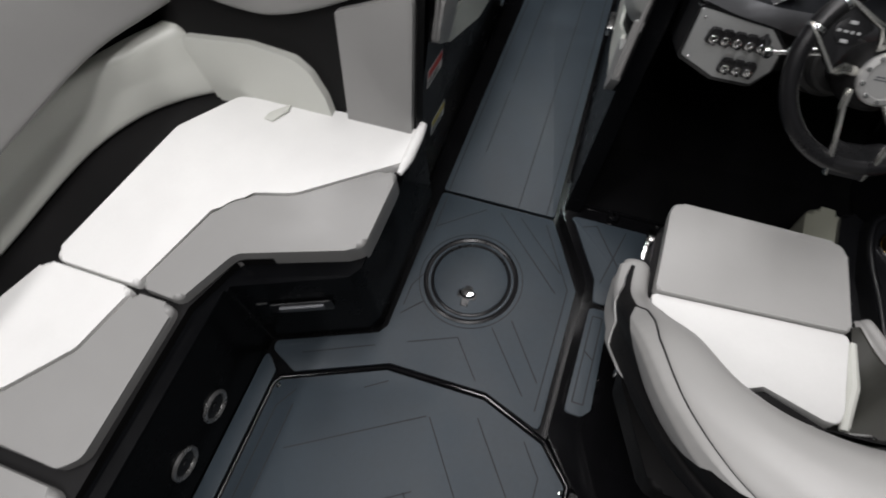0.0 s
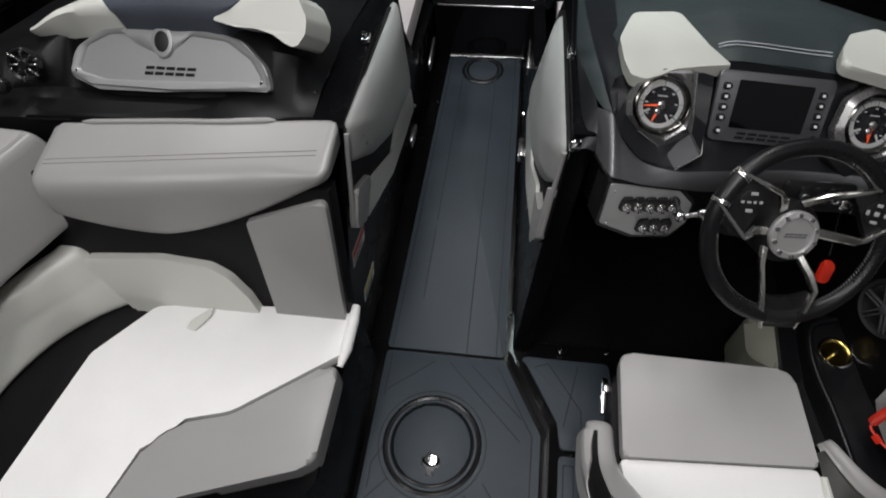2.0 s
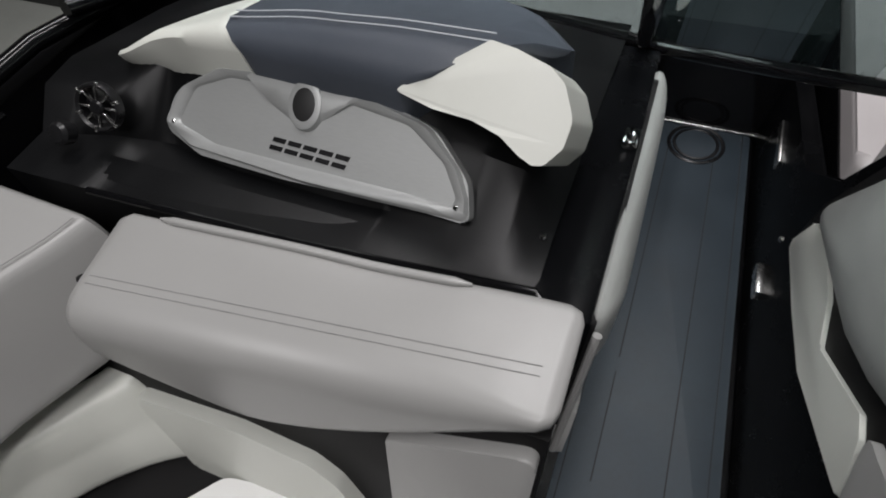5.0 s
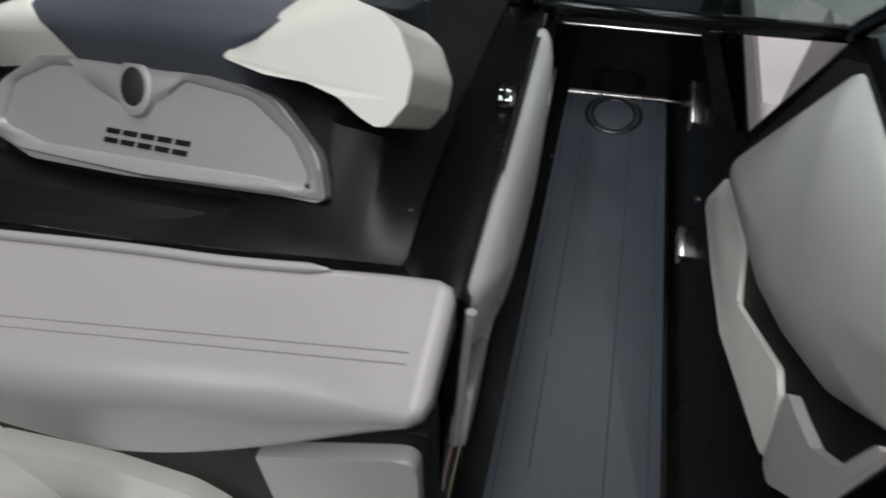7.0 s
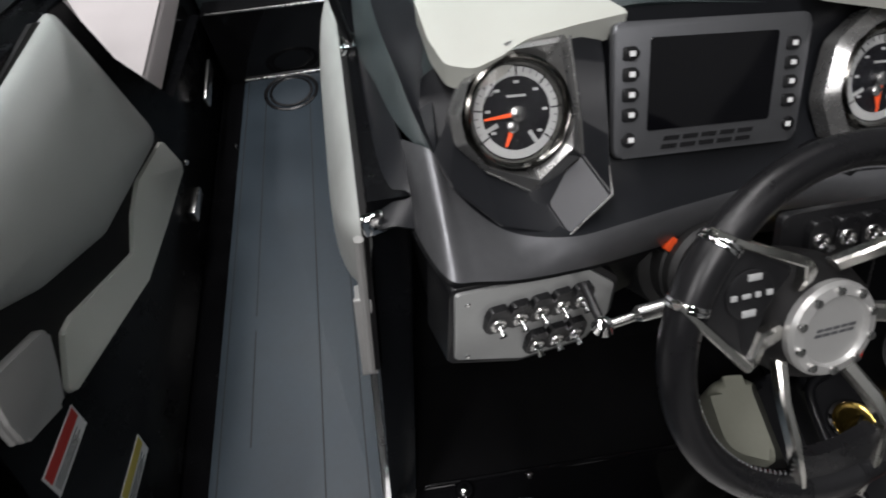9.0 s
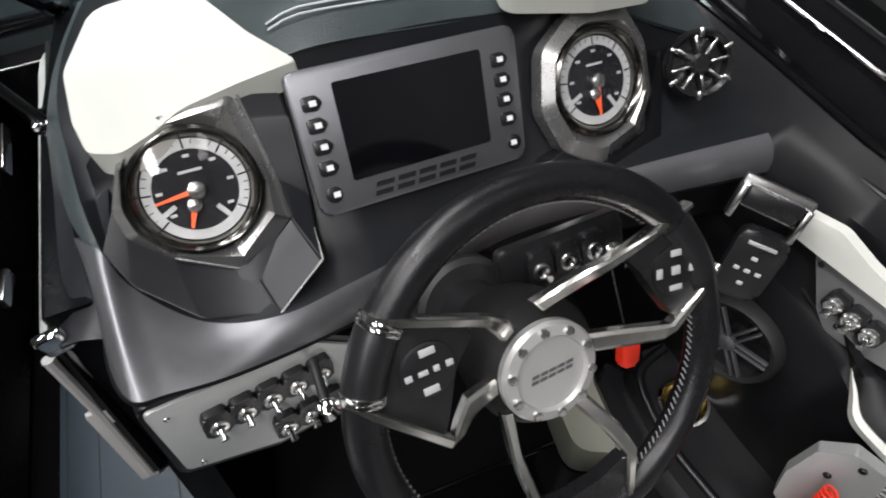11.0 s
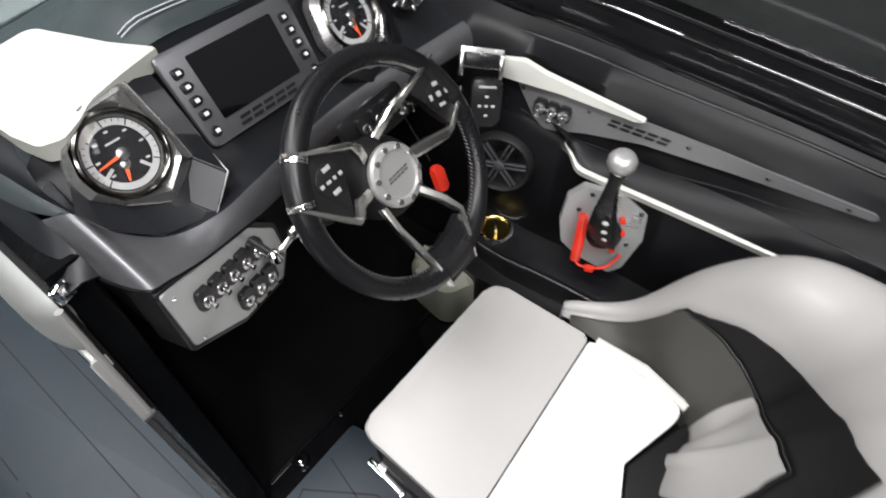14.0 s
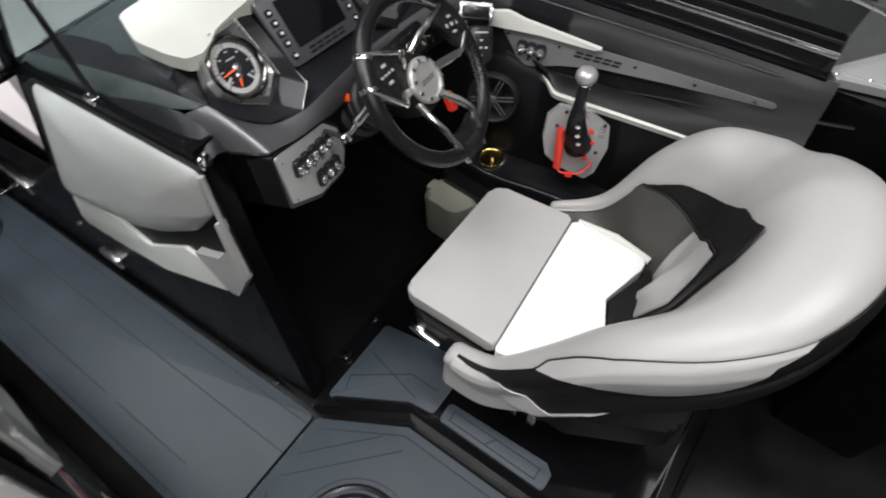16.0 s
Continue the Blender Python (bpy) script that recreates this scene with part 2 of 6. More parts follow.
def lathe(profile, n=40, m=None, bm=None):
    """Spin (radius, height) points about z."""
    own = bmesh.new()
    rings = []
    for r, z in profile:
        if r < 1e-6:
            rings.append([own.verts.new((0, 0, z))])
        else:
            rings.append([own.verts.new((r * math.cos(6.28319 * j / n), r * math.sin(6.28319 * j / n), z)) for j in range(n)])
    for A, B in zip(rings, rings[1:]):
        for j in range(n):
            k = (j + 1) % n
            if len(A) == 1 and len(B) > 1:
                own.faces.new((A[0], B[j], B[k]))
            elif len(B) == 1 and len(A) > 1:
                own.faces.new((A[j], B[0], A[k]))
            elif len(A) > 1:
                own.faces.new((A[j], A[k], B[k], B[j]))
    if m:
        own.transform(m)
    return merge(bm, own)


def sheet(rows, thick=0.0, bm=None):
    """A surface through rows of points, given a thickness if asked."""
    own = bmesh.new()
    grid = [[own.verts.new(p) for p in row] for row in rows]
    for A, B in zip(grid, grid[1:]):
        for i in range(len(A) - 1):
            own.faces.new((A[i], A[i + 1], B[i + 1], B[i]))
    bmesh.ops.recalc_face_normals(own, faces=own.faces)
    if thick:
        bmesh.ops.solidify(own, geom=own.faces[:], thickness=thick)
    return merge(bm, own)


def curve(keys, x):
    """A smooth line through (x, y, z) keys, read at x."""
    if x <= keys[0][0]:
        return Vector((x, *keys[0][1:]))
    for i in range(len(keys) - 1):
        a, b = keys[i], keys[i + 1]
        if x <= b[0]:
            s = (x - a[0]) / (b[0] - a[0])
            s = s * 0.5 + 0.5 * s * s * (3 - 2 * s)
            return Vector((x, *[a[j] + (b[j] - a[j]) * s for j in (1, 2)]))
    return Vector((x, *keys[-1][1:]))


def spline(pts, n):
    """n points on a Catmull-Rom line through pts (tuples of any length)."""
    out = []
    k = len(pts) - 1
    for i in range(n):
        u = i / (n - 1) * k
        a = min(int(u), k - 1)
        s = u - a
        p0, p1, p2, p3 = pts[max(a - 1, 0)], pts[a], pts[a + 1], pts[min(a + 2, k)]
        out.append(tuple(0.5 * (2 * q1 + (q2 - q0) * s + (2 * q0 - 5 * q1 + 4 * q2 - q3) * s * s + (3 * q1 - q0 - 3 * q2 + q3) * s ** 3) for q0, q1, q2, q3 in zip(p0, p1, p2, p3)))
    return out


def rings(rs, bm=None, cap=True):
    """A skin over closed rings of equal length, capped at both ends."""
    own = bmesh.new()
    vs = [[own.verts.new(p) for p in r] for r in rs]
    n = len(vs[0])
    for A, B in zip(vs, vs[1:]):
        for j in range(n):
            own.faces.new((A[j], A[(j + 1) % n], B[(j + 1) % n], B[j]))
    if cap:
        own.faces.new(vs[0][::-1])
        own.faces.new(vs[-1])
    return merge(bm, own)


def pillow(poly, z0, h, m=None, k=(1.0, 0.985, 0.95, 0.88, 0.76, 0.58, 0.36, 0.15)):
    """A padded dome over a polygon."""
    cx = sum(p[0] for p in poly) / len(poly)
    cy = sum(p[1] for p in poly) / len(poly)
    rs = [[(cx + (x - cx) * 0.97, cy + (y - cy) * 0.97, z0 - 0.012) for x, y in poly]]
    for q in k:
        rs.append([(cx + (x - cx) * q, cy + (y - cy) * q, z0 + h * (1 - q ** 3.2) ** 0.5) for x, y in poly])
    bm = rings(rs)
    if m:
        bm.transform(m)
    return bm


def strip(pts, w, z, h=0.0012, bm=None, m=None):
    """A thin line of width w along 2D points, lying at height z."""
    for a, b in zip(pts, pts[1:]):
        a, b = Vector(a), Vector(b)
        d = (b - a).normalized() * w * 0.5
        s = Vector((-d.y, d.x))
        a, b = a - d * 0.5, b + d * 0.5
        bm = ext([tuple(a - s), tuple(b - s), tuple(b + s), tuple(a + s)], z, z + h, m=m, bm=bm)
    return bm


def wordmark(parent, m, w, h, material, depth=0.0015, name="emblem_block"):
    """Five slanted blocks in place of a maker's name."""
    g = w / 5
    for i in range(5):
        x0 = -w / 2 + i * g + g * 0.08
        x1 = x0 + g * 0.80
        sl = h * 0.35
        for k0, k1 in ((-0.5, -0.14), (0.14, 0.5)):
            s0, s1 = sl * (k0 + 0.5), sl * (k1 + 0.5)
            part(name, ext([(x0 + s0, h * k0), (x1 + s0, h * k0), (x1 + s1, h * k1), (x0 + s1, h * k1)], 0, depth, m=m), material, parent)


def screw(parent, m, r=0.004, material=None, name="screw"):
    return part(name, lathe([(r, 0), (r, r * 0.3), (r * 0.6, r * 0.7), (0, r * 0.75)], 14, m), material or M_CHROME, parent)


def puffed(sections, inset=0.02):
    """Rings closed off by shrunk end rings, so that the ends are rounded."""
    def shrunk(r, k, push):
        c = sum((Vector(p) for p in r), Vector()) / len(r)
        return [c + (Vector(p) - c) * k + push for p in r]
    a, b = sections[0], sections[1]
    ca = sum((Vector(p) for p in a), Vector()) / len(a)
    cb = sum((Vector(p) for p in b), Vector()) / len(b)
    d0 = (ca - cb).normalized()
    y, z = sections[-1], sections[-2]
    cy = sum((Vector(p) for p in y), Vector()) / len(y)
    cz = sum((Vector(p) for p in z), Vector()) / len(z)
    d1 = (cy - cz).normalized()
    return [shrunk(a, 0.72, d0 * inset), shrunk(a, 0.90, d0 * inset * 0.7)] + sections + [shrunk(y, 0.90, d1 * inset * 0.7), shrunk(y, 0.72, d1 * inset)]


def ease(x, keys):
    """Straight runs between (x, y) keys."""
    for (a, ya), (b, yb) in zip(keys[:-1], keys[1:]):
        if x <= b:
            return ya + (yb - ya) * max(0.0, (x - a) / (b - a))
    return keys[-1][1]


def structure(name, bm, material, label, category, smooth=35):
    return tagged(part(name, bm, material, None, "", smooth), label, category, "", "structure")


# ---------------------------------------------------------------- showroom
structure("ground", ext([(-9, -8), (9, -8), (9, 11), (-9, 11)], -1.25, -1.15), M_CONC, "pale polished concrete showroom floor", "floor")
structure("wall_north", box(18, 0.2, 5.6, m=pose(0, 11, 1.65)), M_WALL, "pale painted showroom wall beyond the bow", "wall")
structure("wall_south", box(18, 0.2, 5.6, m=pose(0, -8, 1.65)), M_WALLD, "dark showroom wall behind the boat", "wall")
structure("barrier", box(6.4, 0.22, 0.24, 0.01, m=pose(-5.4, 2.95, -1.03)), M_WALLD, "low black floor barrier beyond the port side", "barrier")
structure("wall_west", box(0.2, 19, 5.6, m=pose(-9, 1.5, 1.65)), M_WALL, "pale painted showroom side wall", "wall")
# made-up wall: its blotchy grey stands in for the side pane's dim reflections
structure("wall_east", box(0.2, 19, 5.6, m=pose(2.6, 1.5, 1.65)), M_BACKDROP, "grey wall added beside the boat to tone the side pane", "wall")
structure("ceiling", box(18, 19, 0.1, m=pose(0, 1.5, 4.42)), M_CEIL, "plain showroom ceiling", "ceiling")

# ---------------------------------------------------------------- cockpit floor and sole
liner = bmesh.new()
ext([(-1.27, -2.4), (1.38, -2.4), (1.38, 1.62), (-1.27, 1.62)], -0.10, -0.010, 0.004, m=None, bm=liner)
floor = structure("floor", liner, M_SOLE, "glossy black moulded cockpit sole", "floor")


def mat_pad(name, poly, z, lines, label, r=0.012, w=0.0035):
    """A foam deck pad with a soft rim and its cut lines."""
    p = tagged(part(name, ext(rounded(poly, r), z - 0.008, z, 0.003, 2), M_EVA), label, "deck pad", "foam deck pads", "structure")
    bm = None
    for ln in lines:
        bm = strip(ln, w, z - 0.0004, 0.0010, bm)
    if bm:
        part("groove", bm, M_GROOVE, p)
    return p


def along(a, b, k):
    return tuple(a[i] + (b[i] - a[i]) * k for i in (0, 1))


A0, A1, B0, B1 = (-0.186, 0.006), (0.203, 0.006), (-0.172, 1.512), (0.162, 1.512)
mat_pad("deck_pad", [A0, A1, B1, B0], 0.0,
        [[along(A0, A1, k), along(B0, B1, k)] for k in (0.045, 0.68, 0.93)] + [[along(along(A0, A1, k), along(B0, B1, k), a), along(along(A0, A1, k), along(B0, B1, k), b)] for k, a, b in ((0.235, 0.13, 0.33), (0.235, 0.36, 0.93))],
        "slate blue foam walkway pad with long cut lines")
plate = [(-0.186, -0.006), (0.202, -0.006), (0.330, -0.235), (0.330, -0.680), (0.160, -0.622), (-0.136, -0.628), (-0.40, -0.742), (-0.490, -0.700), (-0.495, -0.672), (-0.205, -0.550), (-0.186, -0.520)]
mat_pad("deck_pad", plate, 0.0,
        [[(-0.165, -0.02), (-0.165, -0.16)], [(0.185, -0.03), (0.305, -0.24), (0.305, -0.63)], [(-0.02, -0.03), (-0.16, -0.14)], [(0.03, -0.03), (0.27, -0.26)], [(0.10, -0.03), (0.27, -0.19)],
         [(-0.13, -0.30), (-0.165, -0.37), (-0.165, -0.44)], [(-0.165, -0.47), (-0.11, -0.41)], [(-0.11, -0.55), (0.03, -0.49), (0.12, -0.60)], [(0.12, -0.43), (0.26, -0.60)], [(0.17, -0.39), (0.29, -0.55)], [(-0.40, -0.68), (-0.20, -0.59)]],
        "slate blue foam pad round a circular deck hatch")
locker = [(-0.435, -0.782), (-0.136, -0.652), (0.160, -0.646), (0.345, -0.712), (0.430, -0.800), (0.430, -2.2), (-0.435, -2.2)]
mat_pad("locker_lid", locker, 0.002,
        [[(-0.405, -2.1), (-0.405, -0.85), (-0.37, -0.79)], [(-0.36, -2.0), (-0.36, -0.83)], [(-0.33, -0.95), (0.02, -0.74)], [(-0.30, -1.16), (0.05, -0.94)], [(-0.30, -1.37), (0.05, -1.15)],
         [(0.03, -0.74), (0.30, -1.10)], [(0.03, -0.95), (0.30, -1.31)], [(0.16, -0.70), (0.36, -0.96)], [(0.30, -0.72), (0.36, -0.80), (0.36, -2.0)], [(-0.18, -0.72), (-0.12, -0.68)]],
        "slate blue foam pad on the floor locker lid", 0.02)
mat_pad("deck_pad", [(-0.508, -0.705), (-0.455, -0.755), (-0.455, -2.2), (-0.508, -2.2)], 0.0, [], "narrow slate blue foam strip beside the lounge")

# glossy channel lips round the locker and the helm step
lip = tube([(-0.445, -2.2, -0.006), (-0.445, -0.79, -0.006), (-0.43, -0.768, -0.006), (-0.136, -0.640, -0.006), (0.160, -0.634, -0.006), (0.352, -0.702, -0.006), (0.44, -0.795, -0.006), (0.44, -2.2, -0.006)], 0.0095, 12)
structure("trim", lip, M_GLOSS, "glossy black channel lip round the locker lid", "trim")
for sx, sy in ((-0.425, -0.795), (0.425, -0.815)):
    tagged(part("snap_stud", lathe([(0.007, 0), (0.007, 0.003), (0.004, 0.006), (0, 0.0065)], 16, pose(sx, sy, 0.001)), M_CHROME), "small chrome snap stud in the deck pad", "stud", "snap studs")

# helm platform, one step up
hb = ext(rounded([(0.215, 0.010), (0.352, -0.228), (0.352, -0.690), (0.50, -0.86), (1.20, -0.86), (1.20, 0.55), (0.245, 0.55)], [0.005, 0.01, 0.02, 0.05, 0, 0, 0]), -0.02, 0.062, 0.008, 3)
structure("helm_platform", hb, M_GLOSS, "glossy black raised helm platform with a rounded edge", "platform")
# added sheet that keeps the sole dark here; no separate panel lies on it
structure("floor_darkener", ext(rounded([(0.47, -0.90), (1.36, -0.90), (1.36, -2.38), (0.47, -2.38)], 0.03), -0.010, -0.002, 0.003, 2), M_WALLK, "black sheet added to darken the floor aft of the helm", "mat")
mat_pad("deck_pad", [(0.272, -0.036), (0.258, -0.024), (0.266, -0.014), (0.52, -0.014), (0.56, -0.286), (0.382, -0.286), (0.372, -0.212)], 0.071, [[(0.30, -0.045), (0.34, -0.03), (0.44, -0.17), (0.44, -0.26)], [(0.39, -0.22), (0.43, -0.03)]], "slate blue foam pad on the helm platform")
mat_pad("deck_pad", [(0.378, -0.305), (0.435, -0.305), (0.445, -0.598), (0.425, -0.622), (0.378, -0.622)], 0.071, [[(0.392, -0.33), (0.42, -0.33), (0.422, -0.59), (0.392, -0.59), (0.392, -0.33)], [(0.392, -0.44), (0.42, -0.46)]], "small slate blue foam pad beside the helm seat")
for sx, sy in ((0.38, 0.030), (0.52, 0.032)):
    tagged(part("snap_stud", lathe([(0.008, 0), (0.008, 0.004), (0.005, 0.008), (0, 0.009)], 16, pose(sx, sy, 0.062)), M_CHROME), "chrome snap stud on the helm platform", "stud", "snap studs")

# round deck hatch with its latch
hatch = thing("deck_hatch", (0.008, -0.295, 0), "round slate deck hatch with black ring and chrome latch", "hatch")
hm = pose(0.008, -0.295, 0.0)
part("rim", lathe([(0.150, -0.004), (0.150, 0.003), (0.143, 0.006), (0.136, 0.003), (0.134, -0.003), (0.128, -0.003), (0.126, 0.004), (0.121, 0.006), (0.117, 0.003), (0.116, -0.004)], 72, hm), M_BLACKP, hatch, "black double ring")
part("lid", lathe([(0.1165, -0.004), (0.1165, 0.002), (0.112, 0.004), (0, 0.004)], 64, hm), M_EVA, hatch)
part("outline", lathe([(0.165, 0.0002), (0.165, 0.0008), (0.162, 0.0008), (0.162, 0.0002)], 72, hm), M_GROOVE, hatch)
bm = lathe([(0.021, 0.003), (0.022, 0.009), (0.017, 0.014), (0, 0.015)], 28, hm @ pose(0.006, -0.050, 0) @ Matrix.Diagonal((1.15, 0.8, 1, 1)))
part("latch_plate", ext(rounded([(-0.030, -0.012), (-0.012, -0.012), (-0.012, -0.040), (0.012, -0.040), (0.012, -0.012), (0.030, -0.012), (0.030, 0.012), (0.016, 0.016), (0.010, 0.030), (-0.010, 0.030), (-0.016, 0.016), (-0.030, 0.012)], 0.005), 0.003, 0.006, 0.001, m=hm @ pose(0.006, -0.055, 0)), M_BLACKP, hatch)
part("latch", bm, M_CHROME, hatch, "chrome turn latch")
ring = thing("deck_plate", (-0.007, 1.425, 0), "round black-ringed plate let into the walkway pad", "plate")
rm = pose(-0.007, 1.425, 0)
part("rim", lathe([(0.096, -0.004), (0.096, 0.003), (0.090, 0.006), (0.084, 0.003), (0.082, -0.002), (0.078, -0.002), (0.076, 0.004), (0.070, 0.005), (0.066, 0.001)], 60, rm), M_BLACKP, ring)
part("lid", lathe([(0.066, -0.004), (0.066, 0.002), (0, 0.002)], 48, rm), M_EVA, ring)

# ---------------------------------------------------------------- aisle walls, bulkheads, bow
def yz(poly, x0, x1, bevel=0.006, lean=0.0, seg=2, yaw=0.0):
    """A panel drawn in the y-z plane between two x, leaning out with height."""
    bm = ext([(y, z) for y, z in poly], 0, abs(x1 - x0), bevel, seg, both=True)
    m = Matrix(((0, 0, 1 if x1 > x0 else -1, x0), (1, 0, 0, 0), (0, 1, 0, 0), (0, 0, 0, 1)))
    bm.transform(m)
    for v in bm.verts:
        v.co.x += lean * v.co.z + yaw * v.co.y
    return bm


structure("wall_port_aisle", yz([(-0.09, 0.0), (1.53, 0.0), (1.53, 0.27), (1.05, 0.33), (0.86, 0.60), (0.80, 0.785), (0.46, 0.862), (0.135, 0.872), (0.10, 0.75), (0.02, 0.55), (-0.06, 0.40)], -0.250, -0.330, lean=0.070), M_WALLK, "glossy black moulded side of the walkway", "wall")
structure("wall_starboard_aisle", yz([(-0.005, 0.0), (1.53, 0.0), (1.53, 0.27), (1.05, 0.32), (0.885, 0.46), (0.765, 0.80), (0.46, 0.850), (0.160, 0.866), (0.118, 0.56), (0.03, 0.16)], 0.221, 0.271, lean=0.122, yaw=-0.032), M_WALLK, "glossy black moulded side of the walkway below the helm", "wall")
structure("wall_bow", ext([(-0.23, 1.520), (0.26, 1.520), (0.26, 1.60), (-0.23, 1.60)], -0.02, 0.268, 0.006), M_GLOSS, "glossy black box closing the walkway at the bow", "wall")
structure("trim", tube([(-0.21, 1.518, 0.270), (0.235, 1.518, 0.262)], 0.004, 8), M_SATIN, "bright edge strip on the bow box", "trim")
structure("trim", tube([(-0.17, 1.514, 0.004), (0.20, 1.514, 0.004)], 0.0035, 8), M_SATIN, "bright edge strip at the end of the walkway", "trim")
for m in (pose(-0.213, 1.29, 0.185, 4, 0, 0), pose(0.203, 1.29, 0.185, 4, 0, 0)):
    tagged(part("courtesy_light", box(0.012, 0.17, 0.040, 0.004, m=m), M_SATIN), "bright metal step light on the walkway side", "light", "walkway fittings")
for m in (pose(-0.229, 0.845, 0.140, -6, 4, 0), pose(0.203, 0.830, 0.110, -4, 0, 0)):
    tagged(part("grab_plate", box(0.026, 0.105, 0.038, 0.005, m=m), M_SATIN), "brushed metal plate on the walkway side", "plate", "walkway fittings")
for x, y, z, turn in ((-0.226, 0.915, 0.232, 90), (0.203, 0.853, 0.272, -90)):
    tagged(part("snap_stud", lathe([(0.009, 0), (0.009, 0.005), (0.005, 0.010), (0, 0.011)], 16, pose(x, y, z, 0, turn, 0)), M_CHROME), "small chrome stud on the walkway side", "stud", "snap studs")
tagged(part("edge_pin", lathe([(0.007, 0), (0.007, 0.010), (0.004, 0.014), (0, 0.015)], 16, pose(-0.187, 1.192, -0.002)), M_CHROME), "small chrome pin at the edge of the walkway", "pin", "walkway fittings")


structure("wall_bow_hull", ext(rounded([(-1.26, 1.63), (1.36, 1.63), (1.15, 2.30), (0.60, 2.78), (-0.50, 2.78), (-1.05, 2.30)], 0.10), -0.60, -0.012, 0.02), M_GLOSS, "glossy black bow of the hull below the bow benches", "wall")


def bow_seat(x0, x1, sx):
    b = thing("bow_bench", ((x0 + x1) / 2, 1.5, 0), "pale lavender grey bow seat beside the walkway", "seat", "bow seats")
    part("base", ext(rounded([(x0, 0.98), (x1, 0.98), (x1, 2.6), (x0, 2.6)], 0.03), 0.0, 0.34, 0.01), M_GLOSS, b)
    part("cushion", ext(rounded([(x0 + 0.005, 0.99), (x1, 0.99), (x1, 2.6), (x0 + 0.005, 2.6)], 0.05), 0.34, 0.43, 0.03, 4), M_BOWPAD, b)
    part("backrest", ext(rounded([(x1 - 0.02 * sx, 0.92), (x1 + 0.20 * sx, 0.92), (x1 + 0.20 * sx, 2.6), (x1 - 0.02 * sx, 2.6)], 0.04), 0.34, 0.74, 0.03, 4), M_BOWPAD, b)
    part("head_pad", ext(rounded([(x0 + 0.015 * sx, 0.86), (x1, 0.86), (x1, 0.985), (x0 + 0.015 * sx, 0.985)], 0.03), 0.40, 0.735, 0.03, 4), M_BOWPAD, b)


bow_seat(-0.265, -0.80, -1)
bow_seat(0.295, 0.85, 1)
pad = thing("bow_cushion", (0.0, 1.8, 0.27), "grey-green padded cushion across the bow", "cushion")
part("cushion", ext(rounded([(-0.26, 1.60), (0.29, 1.60), (0.29, 2.4), (-0.26, 2.4)], 0.05), 0.20, 0.36, 0.03, 4), M_HOOD, pad)


def side_panel(m, backing, upper, lower, cream, band, label):
    """The upholstered panel on the side of the walkway: pads on a black backing."""
    p = thing("walkway_panel", m @ Vector((0.45, 0.55, 0)), label, "side panel", "walkway side panels")
    part("backing", ext(rounded(backing, 0.02), -0.004, 0.004, 0.002, 2, m), M_CHAR, p, "black backing")
    part("upper_cushion", pillow(rounded(upper, [0.025, 0.03, 0.05, 0.06, 0.08, 0.08, 0.03, 0.035]), 0.002, 0.040, m, (1.0, 0.99, 0.965, 0.92, 0.84, 0.71, 0.54, 0.35, 0.15)), M_SILVER, p, "silver grey padded upper cushion")
    part("lower_cushion", ext(rounded(lower, 0.012), 0.0, 0.022, 0.010, 4, m), M_GREY, p)
    part("edge_band", tube([m @ Vector((y, z, 0.008)) for y, z in band], 0.006, 8), M_GREY, p, "light grey edge band")
    part("cream_panel", ext(rounded(cream, 0.014), 0.0, 0.014, 0.007, 3, m), M_CREAM, p, "off-white padded panel")
    return p


FP = Matrix(((0, 0.070, 1, -0.2475), (1, 0, 0, 0), (0, 1, 0, 0), (0, 0, 0, 1)))
FS = Matrix(((-0.032, 0.122, -1, 0.217), (1, 0, 0, 0), (0, 1, 0, 0), (0, 0, 0, 1)))
side_panel(FP, [(0.145, 0.862), (0.112, 0.77), (0.062, 0.60), (0.140, 0.528), (0.168, 0.505), (0.48, 0.328), (0.67, 0.284), (0.885, 0.245), (0.850, 0.40), (0.745, 0.775), (0.66, 0.822)],
           [(0.150, 0.868), (0.122, 0.776), (0.272, 0.642), (0.363, 0.583), (0.460, 0.520), (0.564, 0.488), (0.850, 0.400), (0.725, 0.805)],
           [(0.100, 0.700), (0.070, 0.640), (0.058, 0.596), (0.136, 0.535), (0.181, 0.575), (0.223, 0.620)],
           [(0.842, 0.382), (0.888, 0.245), (0.668, 0.287), (0.482, 0.331), (0.166, 0.502), (0.168, 0.522), (0.241, 0.566), (0.276, 0.555), (0.499, 0.409), (0.572, 0.440), (0.658, 0.447)],
           [(0.130, 0.860), (0.112, 0.800), (0.085, 0.690), (0.060, 0.605)], "silver and off-white upholstered panel on the walkway side")
